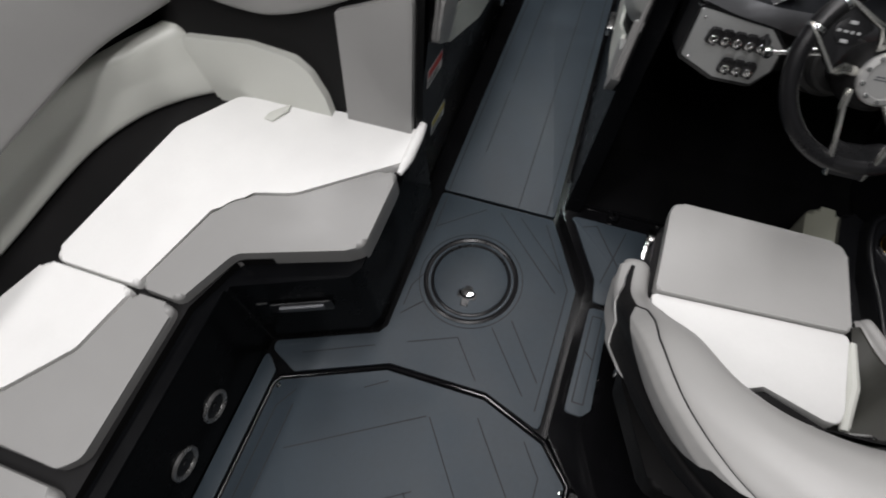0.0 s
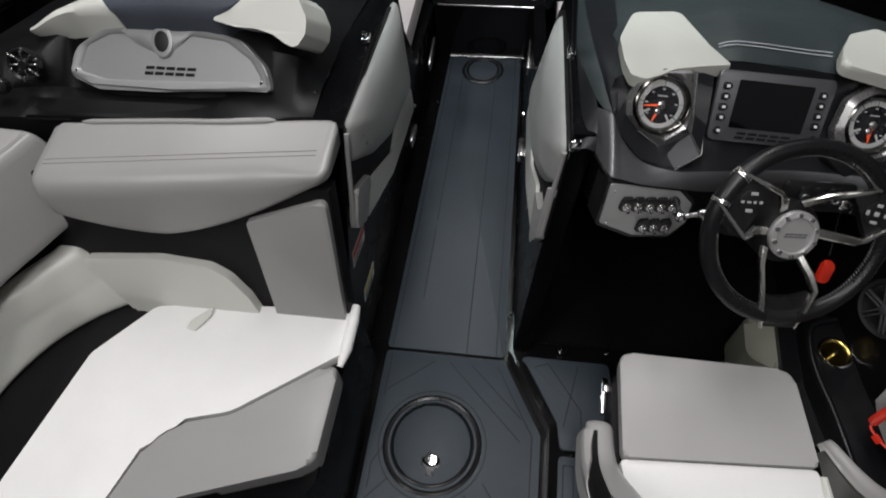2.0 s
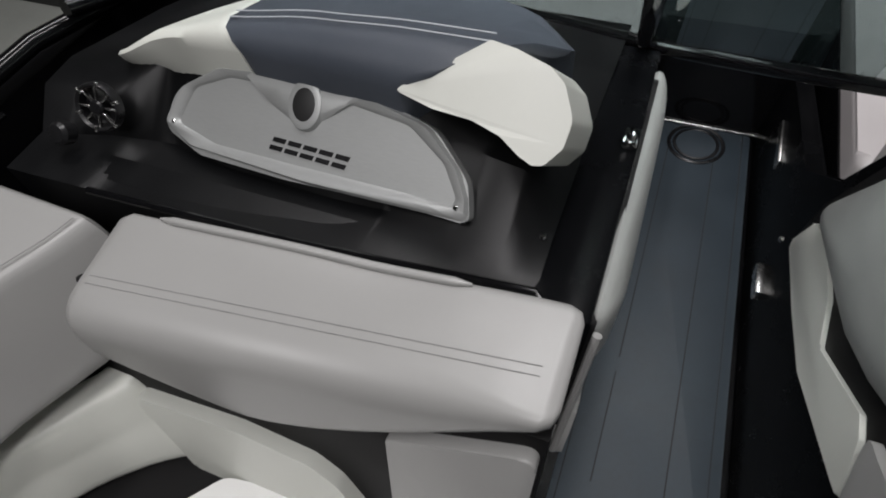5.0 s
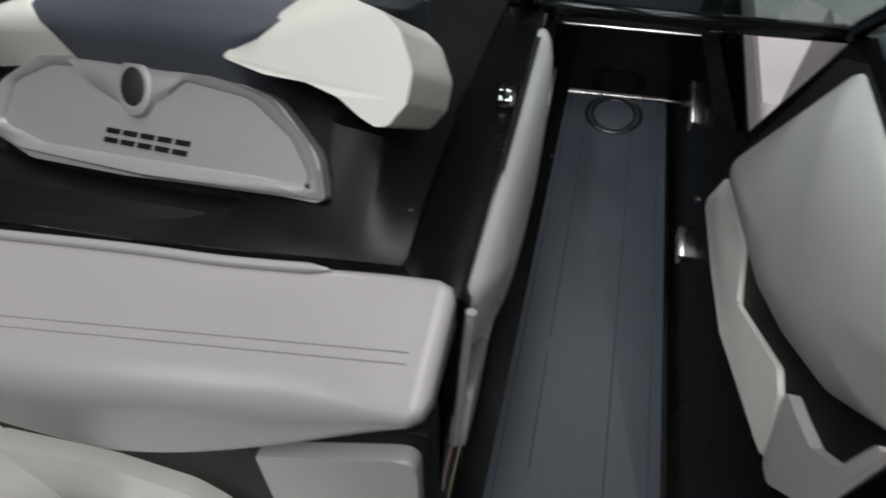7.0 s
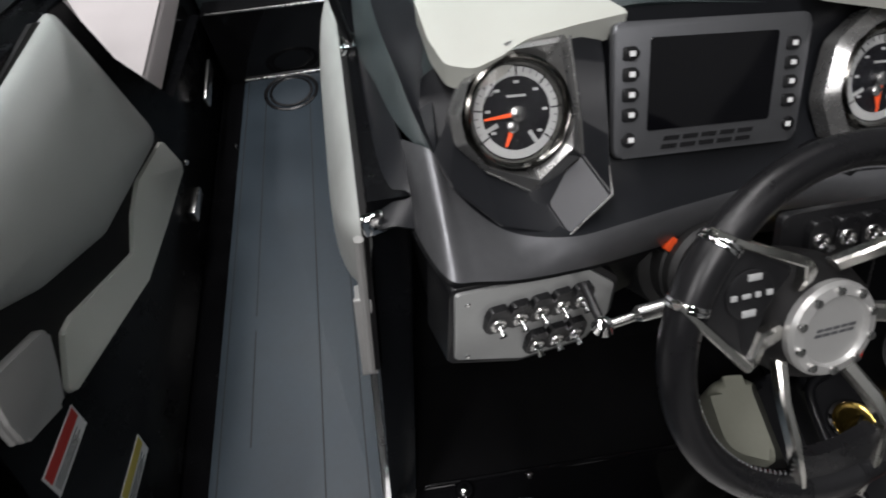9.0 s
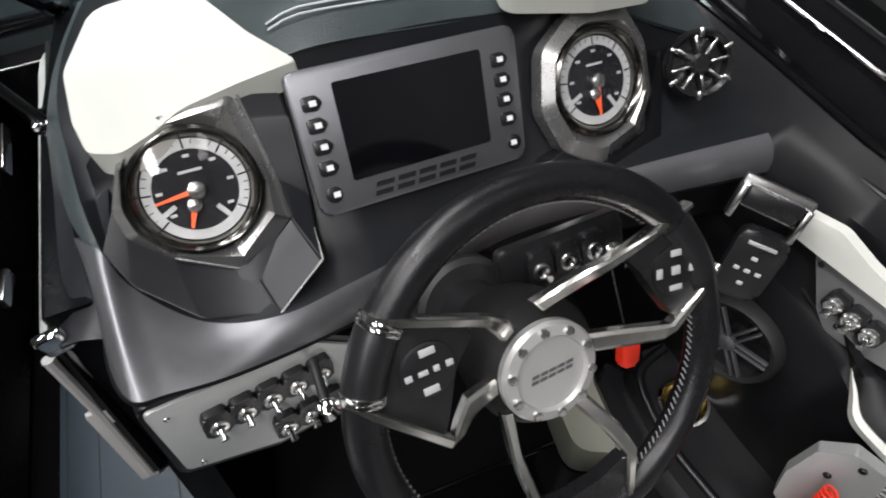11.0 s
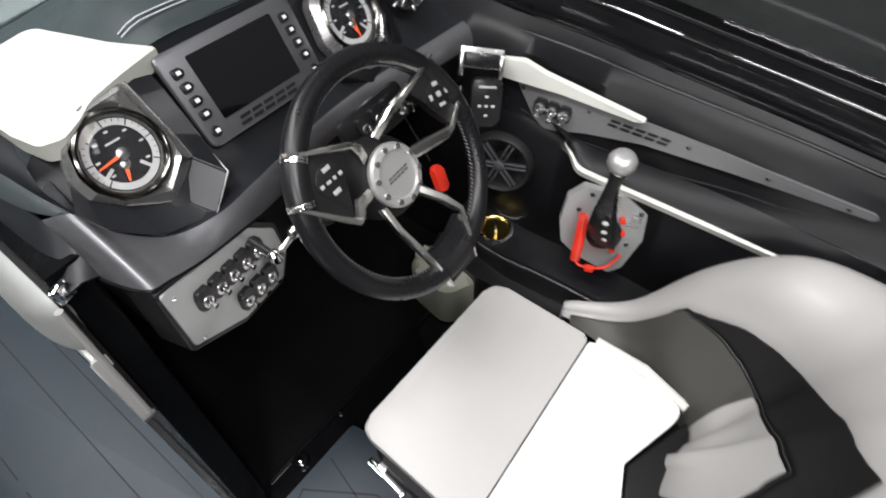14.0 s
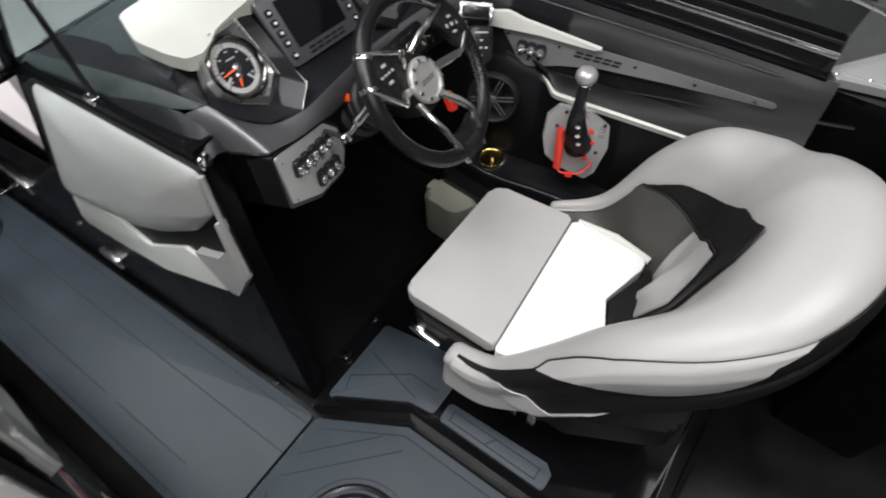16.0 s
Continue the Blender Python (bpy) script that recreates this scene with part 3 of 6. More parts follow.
side_panel(FS, [(0.150, 0.834), (0.128, 0.73), (0.096, 0.57), (0.150, 0.468), (0.46, 0.322), (0.63, 0.298), (0.845, 0.285), (0.855, 0.42), (0.74, 0.775), (0.68, 0.812)],
           [(0.146, 0.829), (0.144, 0.724), (0.222, 0.633), (0.348, 0.550), (0.475, 0.490), (0.625, 0.454), (0.855, 0.402), (0.668, 0.812)],
           [(0.262, 0.552), (0.212, 0.570), (0.164, 0.592), (0.126, 0.642), (0.134, 0.718), (0.126, 0.722), (0.096, 0.560), (0.140, 0.476), (0.172, 0.466)],
           [(0.836, 0.288), (0.812, 0.402), (0.716, 0.442), (0.579, 0.440), (0.485, 0.408), (0.309, 0.520), (0.267, 0.514), (0.176, 0.455), (0.214, 0.436), (0.463, 0.330), (0.627, 0.305)],
           [(0.142, 0.826), (0.130, 0.730), (0.098, 0.572)], "silver and off-white upholstered panel below the helm side")
for i, (y0, zc, ma) in enumerate(((0.03, 0.484, M_REDL), (0.055, 0.246, M_YELLOW))):
    lab = thing("warning_label", (-0.21, y0 + 0.06, zc), "small printed warning label, red and white" if i == 0 else "small printed warning label, yellow and white", "label")
    fl = Matrix(((0, 0.070, 1, -0.2495 + 0.070 * zc), (1, 0, 0, y0), (0, 1, 0, zc), (0, 0, 0, 1))) @ pose(0, 0, 0, 0, 0, -13)
    part("sheet", ext([(0, -0.028), (0.125, -0.028), (0.125, 0.028), (0, 0.028)], 0, 0.0008, m=fl), M_PAINTW, lab)
    part("band", ext([(0.004, 0.002), (0.121, 0.002), (0.121, 0.025), (0.004, 0.025)], 0.0008, 0.0012, m=fl), ma, lab)
    bm = None
    for k in range(4):
        bm = strip([(0.008, -0.006 - k * 0.005), (0.105 - 0.012 * (k % 2), -0.006 - k * 0.005)], 0.0018, 0.0008, 0.0004, bm, fl)
    part("print", bm, M_DIALK, lab)

# ---------------------------------------------------------------- port lounge
lounge = thing("lounge_bench", (-0.65, -0.5, 0), "white and grey cushioned lounge seat on a glossy black base", "bench")
part("base", ext(rounded([(-0.204, -0.06), (-0.204, -0.515), (-0.225, -0.548), (-0.512, -0.668), (-0.512, -2.3), (-1.24, -2.3), (-1.24, -0.06)], [0, 0.03, 0.03, 0.015, 0, 0, 0]), -0.008, 0.375, 0.012, 3), M_WALLK, lounge, "glossy black moulded base")
part("under_pad", ext(rounded([(-0.215, -0.08), (-0.215, -0.49), (-0.50, -0.60), (-0.555, -0.75), (-0.57, -2.3), (-1.24, -2.3), (-1.24, -0.08)], 0.02), 0.37, 0.402, 0.006), M_CHAR, lounge, "charcoal vinyl strip")
part("seat_cushion", ext(rounded([(-0.192, -0.09), (-0.192, -0.212), (-0.434, -0.392), (-0.602, -0.440), (-0.690, -0.748), (-0.945, -0.748), (-0.858, -0.285), (-0.738, -0.135), (-0.60, -0.115)], [0.03, 0.02, 0.12, 0.12, 0.02, 0.03, 0.05, 0.05, 0]), 0.395, 0.436, 0.014, 4), M_WHITE, lounge, "white textured seat cushion")
part("front_roll", ext(rounded([(-0.198, -0.226), (-0.200, -0.480), (-0.240, -0.506), (-0.500, -0.597), (-0.568, -0.752), (-0.685, -0.748), (-0.597, -0.447), (-0.430, -0.399)], [0.03, 0.04, 0.02, 0.05, 0.03, 0.02, 0.12, 0.12]), 0.360, 0.434, 0.020, 5), M_GREY, lounge, "light grey front roll")
part("aft_cushion", ext(rounded([(-0.950, -0.757), (-0.690, -0.757), (-0.735, -0.93), (-0.845, -1.07), (-1.03, -1.12), (-1.04, -1.0)], [0.03, 0.02, 0.06, 0.06, 0.02, 0.02]), 0.395, 0.436, 0.014, 4), M_WHITE, lounge)
part("aft_roll", ext(rounded([(-0.683, -0.764), (-0.566, -0.764), (-0.572, -1.13), (-0.61, -1.165), (-1.05, -1.175), (-1.02, -1.125), (-0.840, -1.078), (-0.728, -0.935)], [0.02, 0.03, 0.04, 0.03, 0, 0.02, 0.06, 0.06]), 0.360, 0.434, 0.020, 5), M_GREY, lounge)
part("stern_cushion", ext(rounded([(-0.566, -1.20), (-0.57, -2.2), (-1.08, -2.2), (-1.06, -1.20)], 0.04), 0.36, 0.434, 0.02, 5), M_GREY, lounge)
part("side_lip", tube([(-0.195, -0.075, 0.425), (-0.193, -0.12, 0.428), (-0.193, -0.20, 0.428), (-0.20, -0.245, 0.42)], [0.012, 0.016, 0.016, 0.008], 12), M_WHITE, lounge)
part("pull_tab", sheet([[(-0.625, -0.165, 0.437), (-0.628, -0.190, 0.440), (-0.600, -0.195, 0.441)], [(-0.575, -0.120, 0.440), (-0.572, -0.145, 0.447), (-0.570, -0.150, 0.446)]], 0.003), M_CREAM, lounge, "fabric pull tab")
for y in (-0.92, -1.075):
    sp = thing("base_cup_ring", (-0.51, y, 0.13), "dark glossy round fitting with a chrome glint in the lounge base", "fitting", "lounge base fittings")
    fm = plane((-0.5115, y, 0.132), (0, 1, 0), (1, 0, 0))
    part("rim", lathe([(0.046, 0), (0.046, 0.006), (0.041, 0.010), (0.035, 0.006), (0.033, 0.001)], 40, fm), M_GUN, sp)
    part("face", lathe([(0.034, 0.001), (0.030, 0.003), (0.012, 0.0025), (0.010, 0.006), (0, 0.007)], 40, fm), M_BLACKP, sp)
fm = plane((-0.365, -0.612, 0.235), (0.924, 0.383, 0), (0.383, -0.924, 0.0))
han = thing("drawer_pull", (-0.365, -0.61, 0.235), "grey metal recessed pull on the lounge base", "handle")
part("recess", ext(rounded([(-0.085, -0.030), (0.085, -0.030), (0.085, 0.024), (-0.085, 0.024)], 0.01), 0.0, 0.004, 0.002, 2, fm), M_BLACKP, han)
part("bar", ext(rounded([(-0.062, -0.010), (0.062, -0.010), (0.062, 0.010), (-0.062, 0.010)], 0.004), 0.004, 0.012, 0.003, 2, fm), M_BEAD, han)
part("slot", box(0.03, 0.006, 0.004, 0.001, m=fm @ pose(-0.10, 0.036, 0.002)), M_BLACKP, han)

# backrest, raked
back = thing("lounge_backrest", (-0.55, -0.05, 0.42), "grey, white and charcoal upholstered backrest of the lounge", "backrest")
BK = plane((0, -0.108, 0.425), (1, 0, 0), (0, -0.963, 0.268))
part("panel", ext([(-1.0, -0.06), (-0.205, -0.06), (-0.200, 0.40), (-1.0, 0.40)], -0.05, -0.004, 0.006, 2, BK), M_CHAR, back, "charcoal back panel")
part("lower_pad", ext(rounded([(-0.820, -0.03), (-0.436, -0.03), (-0.462, 0.06), (-0.500, 0.125), (-0.545, 0.158), (-0.68, 0.172), (-0.905, 0.150)], [0.01, 0.01, 0.05, 0.06, 0.05, 0.1, 0.02]), -0.006, 0.022, 0.016, 4, BK), M_CREAM, back, "off-white lower pad")
part("end_pad", ext(rounded([(-0.398, -0.03), (-0.212, -0.03), (-0.206, 0.385), (-0.408, 0.310)], [0.006, 0.04, 0.02, 0.006]), -0.006, 0.017, 0.013, 5, BK), M_GREY, back, "light grey end pad")
secs = []
for k in range(25):
    x = -0.850 + (0.850 - 0.218) * k / 24
    zb = 0.690 + (0.125 * ((x + 0.60) / 0.37) ** 1.6 if x > -0.60 else 0.050 * ((x + 0.60) / 0.24) ** 2)
    yr, ys = curve([(-0.90, 0.100, 0), (-0.50, 0.128, 0), (-0.22, 0.153, 0)], x).y, 0.038 + 0.115 * (x + 0.37)
    yb = -0.080 + (0.075 * ((x + 0.62) / 0.37) ** 1.3 if x > -0.62 else 0)
    r = rounded([(yb, zb), (ys - 0.060, 0.858), (yr, 0.884), (yr, zb)], [0.03, 0.06, 0.012, 0.01], 5)
    secs.append([(x, y, z) for y, z in r])
part("upper_bolster", rings(puffed(secs, 0.022)), M_GREY, back, "light grey upper bolster", 60)
for off in (0.0, 0.012):
    seam = []
    for k in range(21):
        x = -0.85 + 0.62 * k / 20
        yr, ys = curve([(-0.90, 0.100, 0), (-0.50, 0.128, 0), (-0.22, 0.153, 0)], x).y, 0.038 + 0.115 * (x + 0.37)
        seam.append((x, ys + off, 0.858 + 0.026 * (0.06 + off) / (yr - ys + 0.06) + 0.0006))
    part("stitch_line", tube(seam, 0.0009, 6), M_SEAM, back)

lipx = [-0.80 + 0.46 * k / 20 for k in range(21)]
part("rear_lip", tube([(x, curve([(-0.90, 0.096, 0), (-0.50, 0.122, 0), (-0.22, 0.147, 0)], x).y, 0.884) for x in lipx], [0.002] + [0.0065] * 19 + [0.002], 12), M_GREY, back, "raised rear lip")
sideb = thing("side_backrest", (-1.0, -0.7, 0.42), "grey, white and charcoal side backrest along the hull", "backrest")
secs, secl = [], []
SB = spline([(0.075, -0.868), (0.02, -0.885), (-0.10, -0.940), (-0.28, -1.005), (-0.60, -1.02), (-1.3, -1.03), (-2.3, -1.03)], 26)
for y, x0 in SB:
    r = rounded([(x0 + 0.012, 0.640), (x0 - 0.060, 0.868), (x0 - 0.26, 0.886), (x0 - 0.26, 0.64)], [0.03, 0.04, 0.01, 0.01], 4)
    secs.append([(x, y, z) for x, z in r])
LB = spline([(-0.105, -0.800), (-0.17, -0.895), (-0.28, -0.995), (-0.45, -1.060), (-0.72, -1.080), (-0.78, -1.085)], 22)
for k, (y, x0) in enumerate(LB):
    t = min(1, k / 6)
    r = rounded([(x0, 0.405), (x0 - 0.045, 0.500), (x0 - 0.060, 0.590), (x0 - 0.13, 0.590), (x0 - 0.13, 0.405)], [0.02, 0.08, 0.03, 0.01, 0.01], 4)
    secl.append([(x - (1 - t) * 0.045 * (z - 0.42) / 0.17, y + (1 - t) * 0.045 * (z - 0.42) / 0.17, z) for x, z in r])
part("upper_bolster", rings(puffed(secs, 0.012)), M_GREY, sideb, "light grey upper bolster", 60)
part("lower_pad", rings(puffed(secl, 0.008)), M_CREAM, sideb, "off-white lower pad", 60)
part("panel", ext([(-1.24, 0.10), (-0.95, 0.10), (-1.02, -0.10), (-1.10, -0.3), (-1.14, -0.6), (-1.14, -2.3), (-1.24, -2.3)], 0.38, 0.70), M_CHAR, sideb, "charcoal back panel")
part("stitch_line", tube([(x - 0.072, y, 0.8740) for y, x in SB[1:]], 0.0009, 6), M_SEAM, sideb)


# ---------------------------------------------------------------- port dash
def loft_dash(curves, x0, x1, n):
    rows = []
    for c in curves:
        rows.append([curve(c, x0 + (x1 - x0) * i / n) for i in range(n + 1)])
    return rows


pd = thing("port_dash", (-0.65, 0.4, 0.85), "black moulded port dash with a padded hood and metal glovebox", "dashboard")
GO, GU, GN = (-0.644, 0.317, 0.946), (0.992, -0.100, 0.072), (-0.122, -0.712, 0.690)
GP = plane(GO, GU, GN)


def behind(u, v, w=-0.014):
    """A point of the dash just behind the glovebox door."""
    return tuple(GP @ Vector((u, v, w)))


rows = loft_dash([
    [(-1.14, 0.118, 0.70), (-0.265, 0.163, 0.70)],
    [(-1.14, 0.120, 0.866), (-0.60, 0.135, 0.868), (-0.265, 0.163, 0.868)],
    [(-1.14, 0.205, 0.868), (-0.99, 0.245, 0.858), behind(-0.30, -0.118), behind(-0.15, -0.130), behind(0.05, -0.126), behind(0.25, -0.112), (-0.32, 0.190, 0.872), (-0.265, 0.190, 0.872)],
    [(-1.14, 0.262, 0.925), (-1.00, 0.275, 0.920), behind(-0.30, 0.03), behind(-0.15, 0.05), behind(0.05, 0.05), behind(0.20, 0.03), behind(0.27, -0.01), (-0.315, 0.300, 0.930), (-0.265, 0.255, 0.876)],
    [(-1.14, 0.33, 0.930), (-0.97, 0.36, 0.940), (-0.85, 0.41, 0.98), (-0.62, 0.40, 0.99), (-0.46, 0.39, 0.985), (-0.38, 0.38, 0.955), (-0.31, 0.37, 0.895), (-0.265, 0.36, 0.868)],
    [(-1.18, 0.55, 0.880), (-0.90, 0.57, 0.920), (-0.62, 0.57, 0.925), (-0.38, 0.56, 0.865), (-0.265, 0.55, 0.845)],
    [(-1.22, 0.90, 0.790), (-0.265, 0.90, 0.770)]], -1.14, -0.265, 60)
part("body", sheet(rows, 0.004), M_DASHP, pd, "", 50)
gl = rounded([(-0.297, -0.090), (-0.280, -0.026), (-0.190, 0.027), (-0.085, 0.036), (0.098, 0.033), (0.200, 0.009), (0.262, -0.048), (0.275, -0.097), (0.262, -0.103), (0.180, -0.103), (-0.030, -0.117), (-0.210, -0.119)], [0.02, 0.06, 0.06, 0.05, 0.07, 0.07, 0.05, 0.008, 0.008, 0.04, 0.04, 0.04])
gb = thing("glovebox_door", GO, "silver metal glovebox door with a raised rim and black lock", "glovebox door")
part("door", ext(gl, -0.020, 0.004, 0.002, 2, GP), M_SILVERP, gb)
# the raised rim with a dip round the lock
inner = rounded([(-0.266, -0.076), (-0.236, -0.014), (-0.165, 0.014), (-0.098, 0.016), (-0.070, -0.014), (-0.012, -0.036), (0.036, -0.006), (0.064, 0.015), (0.160, 0.006), (0.222, -0.032), (0.250, -0.072), (0.246, -0.085), (0.177, -0.084), (0.000, -0.090), (-0.180, -0.094)], [0.01, 0.03, 0.04, 0.02, 0.02, 0.025, 0.02, 0.02, 0.05, 0.03, 0.02, 0.004, 0.02, 0.03, 0.03])
rim = bmesh.new()
n = len(inner)
cx, cy = -0.01, -0.050


def reach(poly, c, p):
    """Where the ray from c through p leaves a polygon."""
    d = Vector(p) - Vector(c)
    best = 1.0
    for i in range(len(poly)):
        a, e = Vector(poly[i - 1]) - Vector(c), Vector(poly[i]) - Vector(poly[i - 1])
        den = d.x * e.y - d.y * e.x
        if abs(den) > 1e-9:
            s, w = (a.x * e.y - a.y * e.x) / den, (a.x * d.y - a.y * d.x) / den
            if s > 0 and -1e-6 <= w <= 1 + 1e-6:
                best = max(best, s)
    return Vector(c) + d * best


outs = [reach(gl, (cx, cy), p) for p in inner]
lo = [rim.verts.new((x, y, 0.0042)) for x, y in inner]
hi = [rim.verts.new((x + (q.x - x) * 0.22, y + (q.y - y) * 0.22, 0.0095)) for (x, y), q in zip(inner, outs)]
go = [rim.verts.new((x + (q.x - x) * 0.78, y + (q.y - y) * 0.78, 0.0110)) for (x, y), q in zip(inner, outs)]
ho = [rim.verts.new((q.x, q.y, 0.003)) for q in outs]
for i in range(n):
    j = (i + 1) % n
    for a, b in ((lo, hi), (hi, go), (go, ho)):
        rim.faces.new((a[i], a[j], b[j], b[i]))
rim.transform(GP)
part("raised_rim", rim, M_SILVERP, gb, "", 50)
part("lock", lathe([(0.021, 0.004), (0.021, 0.0135), (0.017, 0.0150), (0, 0.0150)], 32, GP @ pose(-0.012, 0, 0) @ Matrix.Diagonal((0.95, 1.15, 1, 1))), M_RUBBER, gb, "black push lock")
part("lock_collar", lathe([(0.034, 0.004), (0.031, 0.0115), (0.026, 0.0130), (0.020, 0.0130)], 32, GP @ pose(-0.012, 0, 0) @ Matrix.Diagonal((0.95, 1.15, 1, 1))), M_SILVERP, gb)
wordmark(gb, GP @ pose(0.000, -0.067, 0.0042), 0.146, 0.020, M_BLACKP)
for u, v in ((-0.272, -0.076), (0.254, -0.084)):
    screw(gb, GP @ pose(u, v, 0.009), 0.004)


def hood_piece(u0, u1, slant0, slant1, material, name, label, n=16):
    """A padded section of the hood over the glovebox between two joins."""
    V0 = [(-0.362, 0.004), (-0.255, 0.044), (-0.115, 0.050), (0.148, 0.045), (0.250, 0.036), (0.308, 0.014), (0.354, -0.006), (0.392, 0.030)]
    V1 = [(-0.372, 0.018), (-0.290, 0.062), (-0.160, 0.094), (0.00, 0.112), (0.15, 0.119), (0.28, 0.120), (0.345, 0.104), (0.380, 0.074), (0.396, 0.044)]
    secs = []
    for k in range(n + 1):
        s = k / n
        ring = []
        for j, (d, fy) in enumerate(((0, 0.0), (0.35, 0.0), (0.75, 0.0), (1.0, 0.012), (1.0, 0.07), (0.96, 0.16), (0.85, 0.22))):
            ua, ub = u0 + slant0 * min(d + fy * 4, 1.6), u1 + slant1 * min(d + fy * 4, 1.6)
            u = ua + (ub - ua) * s
            v0 = curve([(a, b, 0) for a, b in V0], u).y
            v1 = curve([(a, b, 0) for a, b in V1], u).y
            p = GP @ Vector((u, v0 + (v1 - v0) * d, 0.038 + 0.012 * math.sin(3.1416 * min(1, d)) * (fy < 0.01)))
            e = max(0.0, abs(u) - 0.20) / 0.19
            fq = fy * (1 - 0.55 * min(1, e) ** 1.5)
            back = max(0.0, u - 0.20) / 0.19
            ring.append(p + Vector((0, fq + 0.020 * back, -fq * 0.30 - 0.05 * fy * e - 0.016 * back)))
        low = GP @ Vector((u0 + (u1 - u0) * s, -0.02, -0.05))
        ring += [ring[-1] + Vector((0, 0, -0.05)), low]
        secs.append(ring)
    return part(name, rings(puffed(secs, 0.006)), material, pd, label, 50)


hood_piece(-0.365, -0.117, 0.0, -0.042, M_CREAM, "hood_pad", "off-white padded hood section")
hood_piece(-0.113, 0.146, -0.042, 0.125, M_SLATE, "hood_pad", "slate blue padded hood section with double stitching")
end = [(0.149, 0.047), (0.208, 0.034), (0.263, 0.031), (0.303, 0.020), (0.331, 0.003), (0.350, -0.005), (0.364, -0.002), (0.382, 0.022), (0.385, 0.055), (0.366, 0.092), (0.345, 0.108), (0.300, 0.121), (0.266, 0.126)]
part("hood_pad", ext(rounded(end, [0.004, 0.03, 0.03, 0.03, 0.02, 0.012, 0.012, 0.015, 0.03, 0.02, 0.02, 0.03, 0.006]), -0.075, 0.043, 0.016, 5, GP), M_CREAM, pd, "off-white padded hood section", 50)
for dv in (0.0, 0.011):
    part("stitch_line", tube([GP @ Vector((-0.150 + 0.415 * i / 16, curve([(-0.16, 0.094, 0), (0.00, 0.112, 0), (0.15, 0.119, 0), (0.28, 0.120, 0)], -0.150 + 0.415 * i / 16).y - 0.002, 0.0405)) + Vector((0, 0.010 + dv * 1.6, 0.001 - dv * 0.1)) for i in range(17)], 0.0010, 6), M_THREAD, pd)


def air_vent(loc, n, r, label):
    v = thing("air_vent", loc, label, "air vent", "dash air vents")
    f = plane(loc, (1, 0, 0), n)
    part("ring", lathe([(r * 1.08, -0.004), (r * 1.08, 0.006), (r, 0.012), (r * 0.88, 0.008), (r * 0.84, -0.006), (0, -0.006)], 36, f), M_BLACKP, v)
    part("hub", lathe([(r * 0.34, -0.006), (r * 0.34, 0.010), (r * 0.26, 0.013), (0, 0.013)], 24, f), M_BLACKP, v)
    for k in range(8):
        part("blade", box(r * 0.62, r * 0.10, 0.006, 0.001, m=f @ pose(0, 0, 0.006, 0, 0, k * 45) @ pose(r * 0.62, 0, 0)), M_SATIN, v)
    for k in range(6):
        part("lug", box(r * 0.30, r * 0.14, 0.006, 0.001, m=f @ pose(0, 0, 0.009, 0, 0, k * 60 + 20) @ pose(r * 0.98, 0, 0)), M_SATIN, v)
    return v


air_vent((1.059, 0.222, 0.850), (-0.25, -0.75, 0.62), 0.036, "round black and silver air vent in the helm dash")
air_vent((-0.995, 0.238, 0.930), (0.15, -0.86, 0.48), 0.036, "round black and silver air vent in the port dash")
kn = thing("dash_knob", (-1.06, 0.19, 0.895), "small dark knob on the port dash", "knob")
part("knob", lathe([(0.020, 0), (0.019, 0.018), (0.014, 0.024), (0, 0.025)], 28, plane((-1.06, 0.20, 0.892), (1, 0, 0), (0.1, -0.8, 0.6))), M_BLACKP, kn)
for p in ((-0.278, 0.238, 0.880), (0.33, 0.20, 0.86)):
    tagged(part("deck_screw", lathe([(0.006, 0), (0.005, 0.003), (0, 0.004)], 14, pose(*p, -20, 0, 0)), M_CHROME), "small chrome screw head on the dash edge", "screw", "dash screws")
structure("trim", tube([(-0.96, 0.119, 0.872), (-0.60, 0.131, 0.872), (-0.265, 0.158, 0.872), (-0.240, 0.135, 0.870), (-0.235, 0.118, 0.84)], 0.006, 10), M_GLOSS, "glossy black edge of the port bulkhead", "trim")
structure("wall_port_bulkhead", ext([(-1.14, 0.125), (-0.262, 0.166), (-0.262, 0.20), (-1.14, 0.20)], 0.0, 0.86), M_DASHP, "black bulkhead behind the lounge", "wall")
tagged(part("corner_tab", box(0.026, 0.012, 0.030, 0.004, m=pose(0.326, 0.142, 0.850, 0, 0, 12)), M_CHROME), "small chrome tab on the corner of the helm bulkhead", "tab")
structure("wall_port_hull", box(0.06, 4.2, 1.75, m=pose(-1.29, -0.35, 0.0)), M_GLOSS, "glossy black port hull side", "wall")
structure("wall_starboard_hull", box(0.06, 4.2, 1.55, m=pose(1.42, -0.35, -0.10)), M_GLOSS, "glossy black starboard hull side", "wall")
structure("wall_stern", box(2.7, 0.06, 1.6, m=pose(0.12, -2.42, -0.1)), M_GLOSS, "glossy black stern end of the cockpit", "wall")
structure("trim", tube([(-1.275, -2.4, 0.90), (-1.275, -0.3, 0.90), (-1.26, 0.35, 0.92), (-1.24, 0.9, 0.84)], 0.018, 12), M_GLOSS, "rounded black gunwale moulding to port", "trim")
structure("trim", tube([(-1.245, -2.4, 0.895), (-1.245, -0.3, 0.895), (-1.20, 0.20, 0.895)], 0.006, 10), M_GLOSS, "thin black rail beside the side backrest", "trim")

# ---------------------------------------------------------------- windscreen
wind = thing("windscreen", (0, 0.8, 0.8), "black-framed tinted boat windscreen", "windscreen")
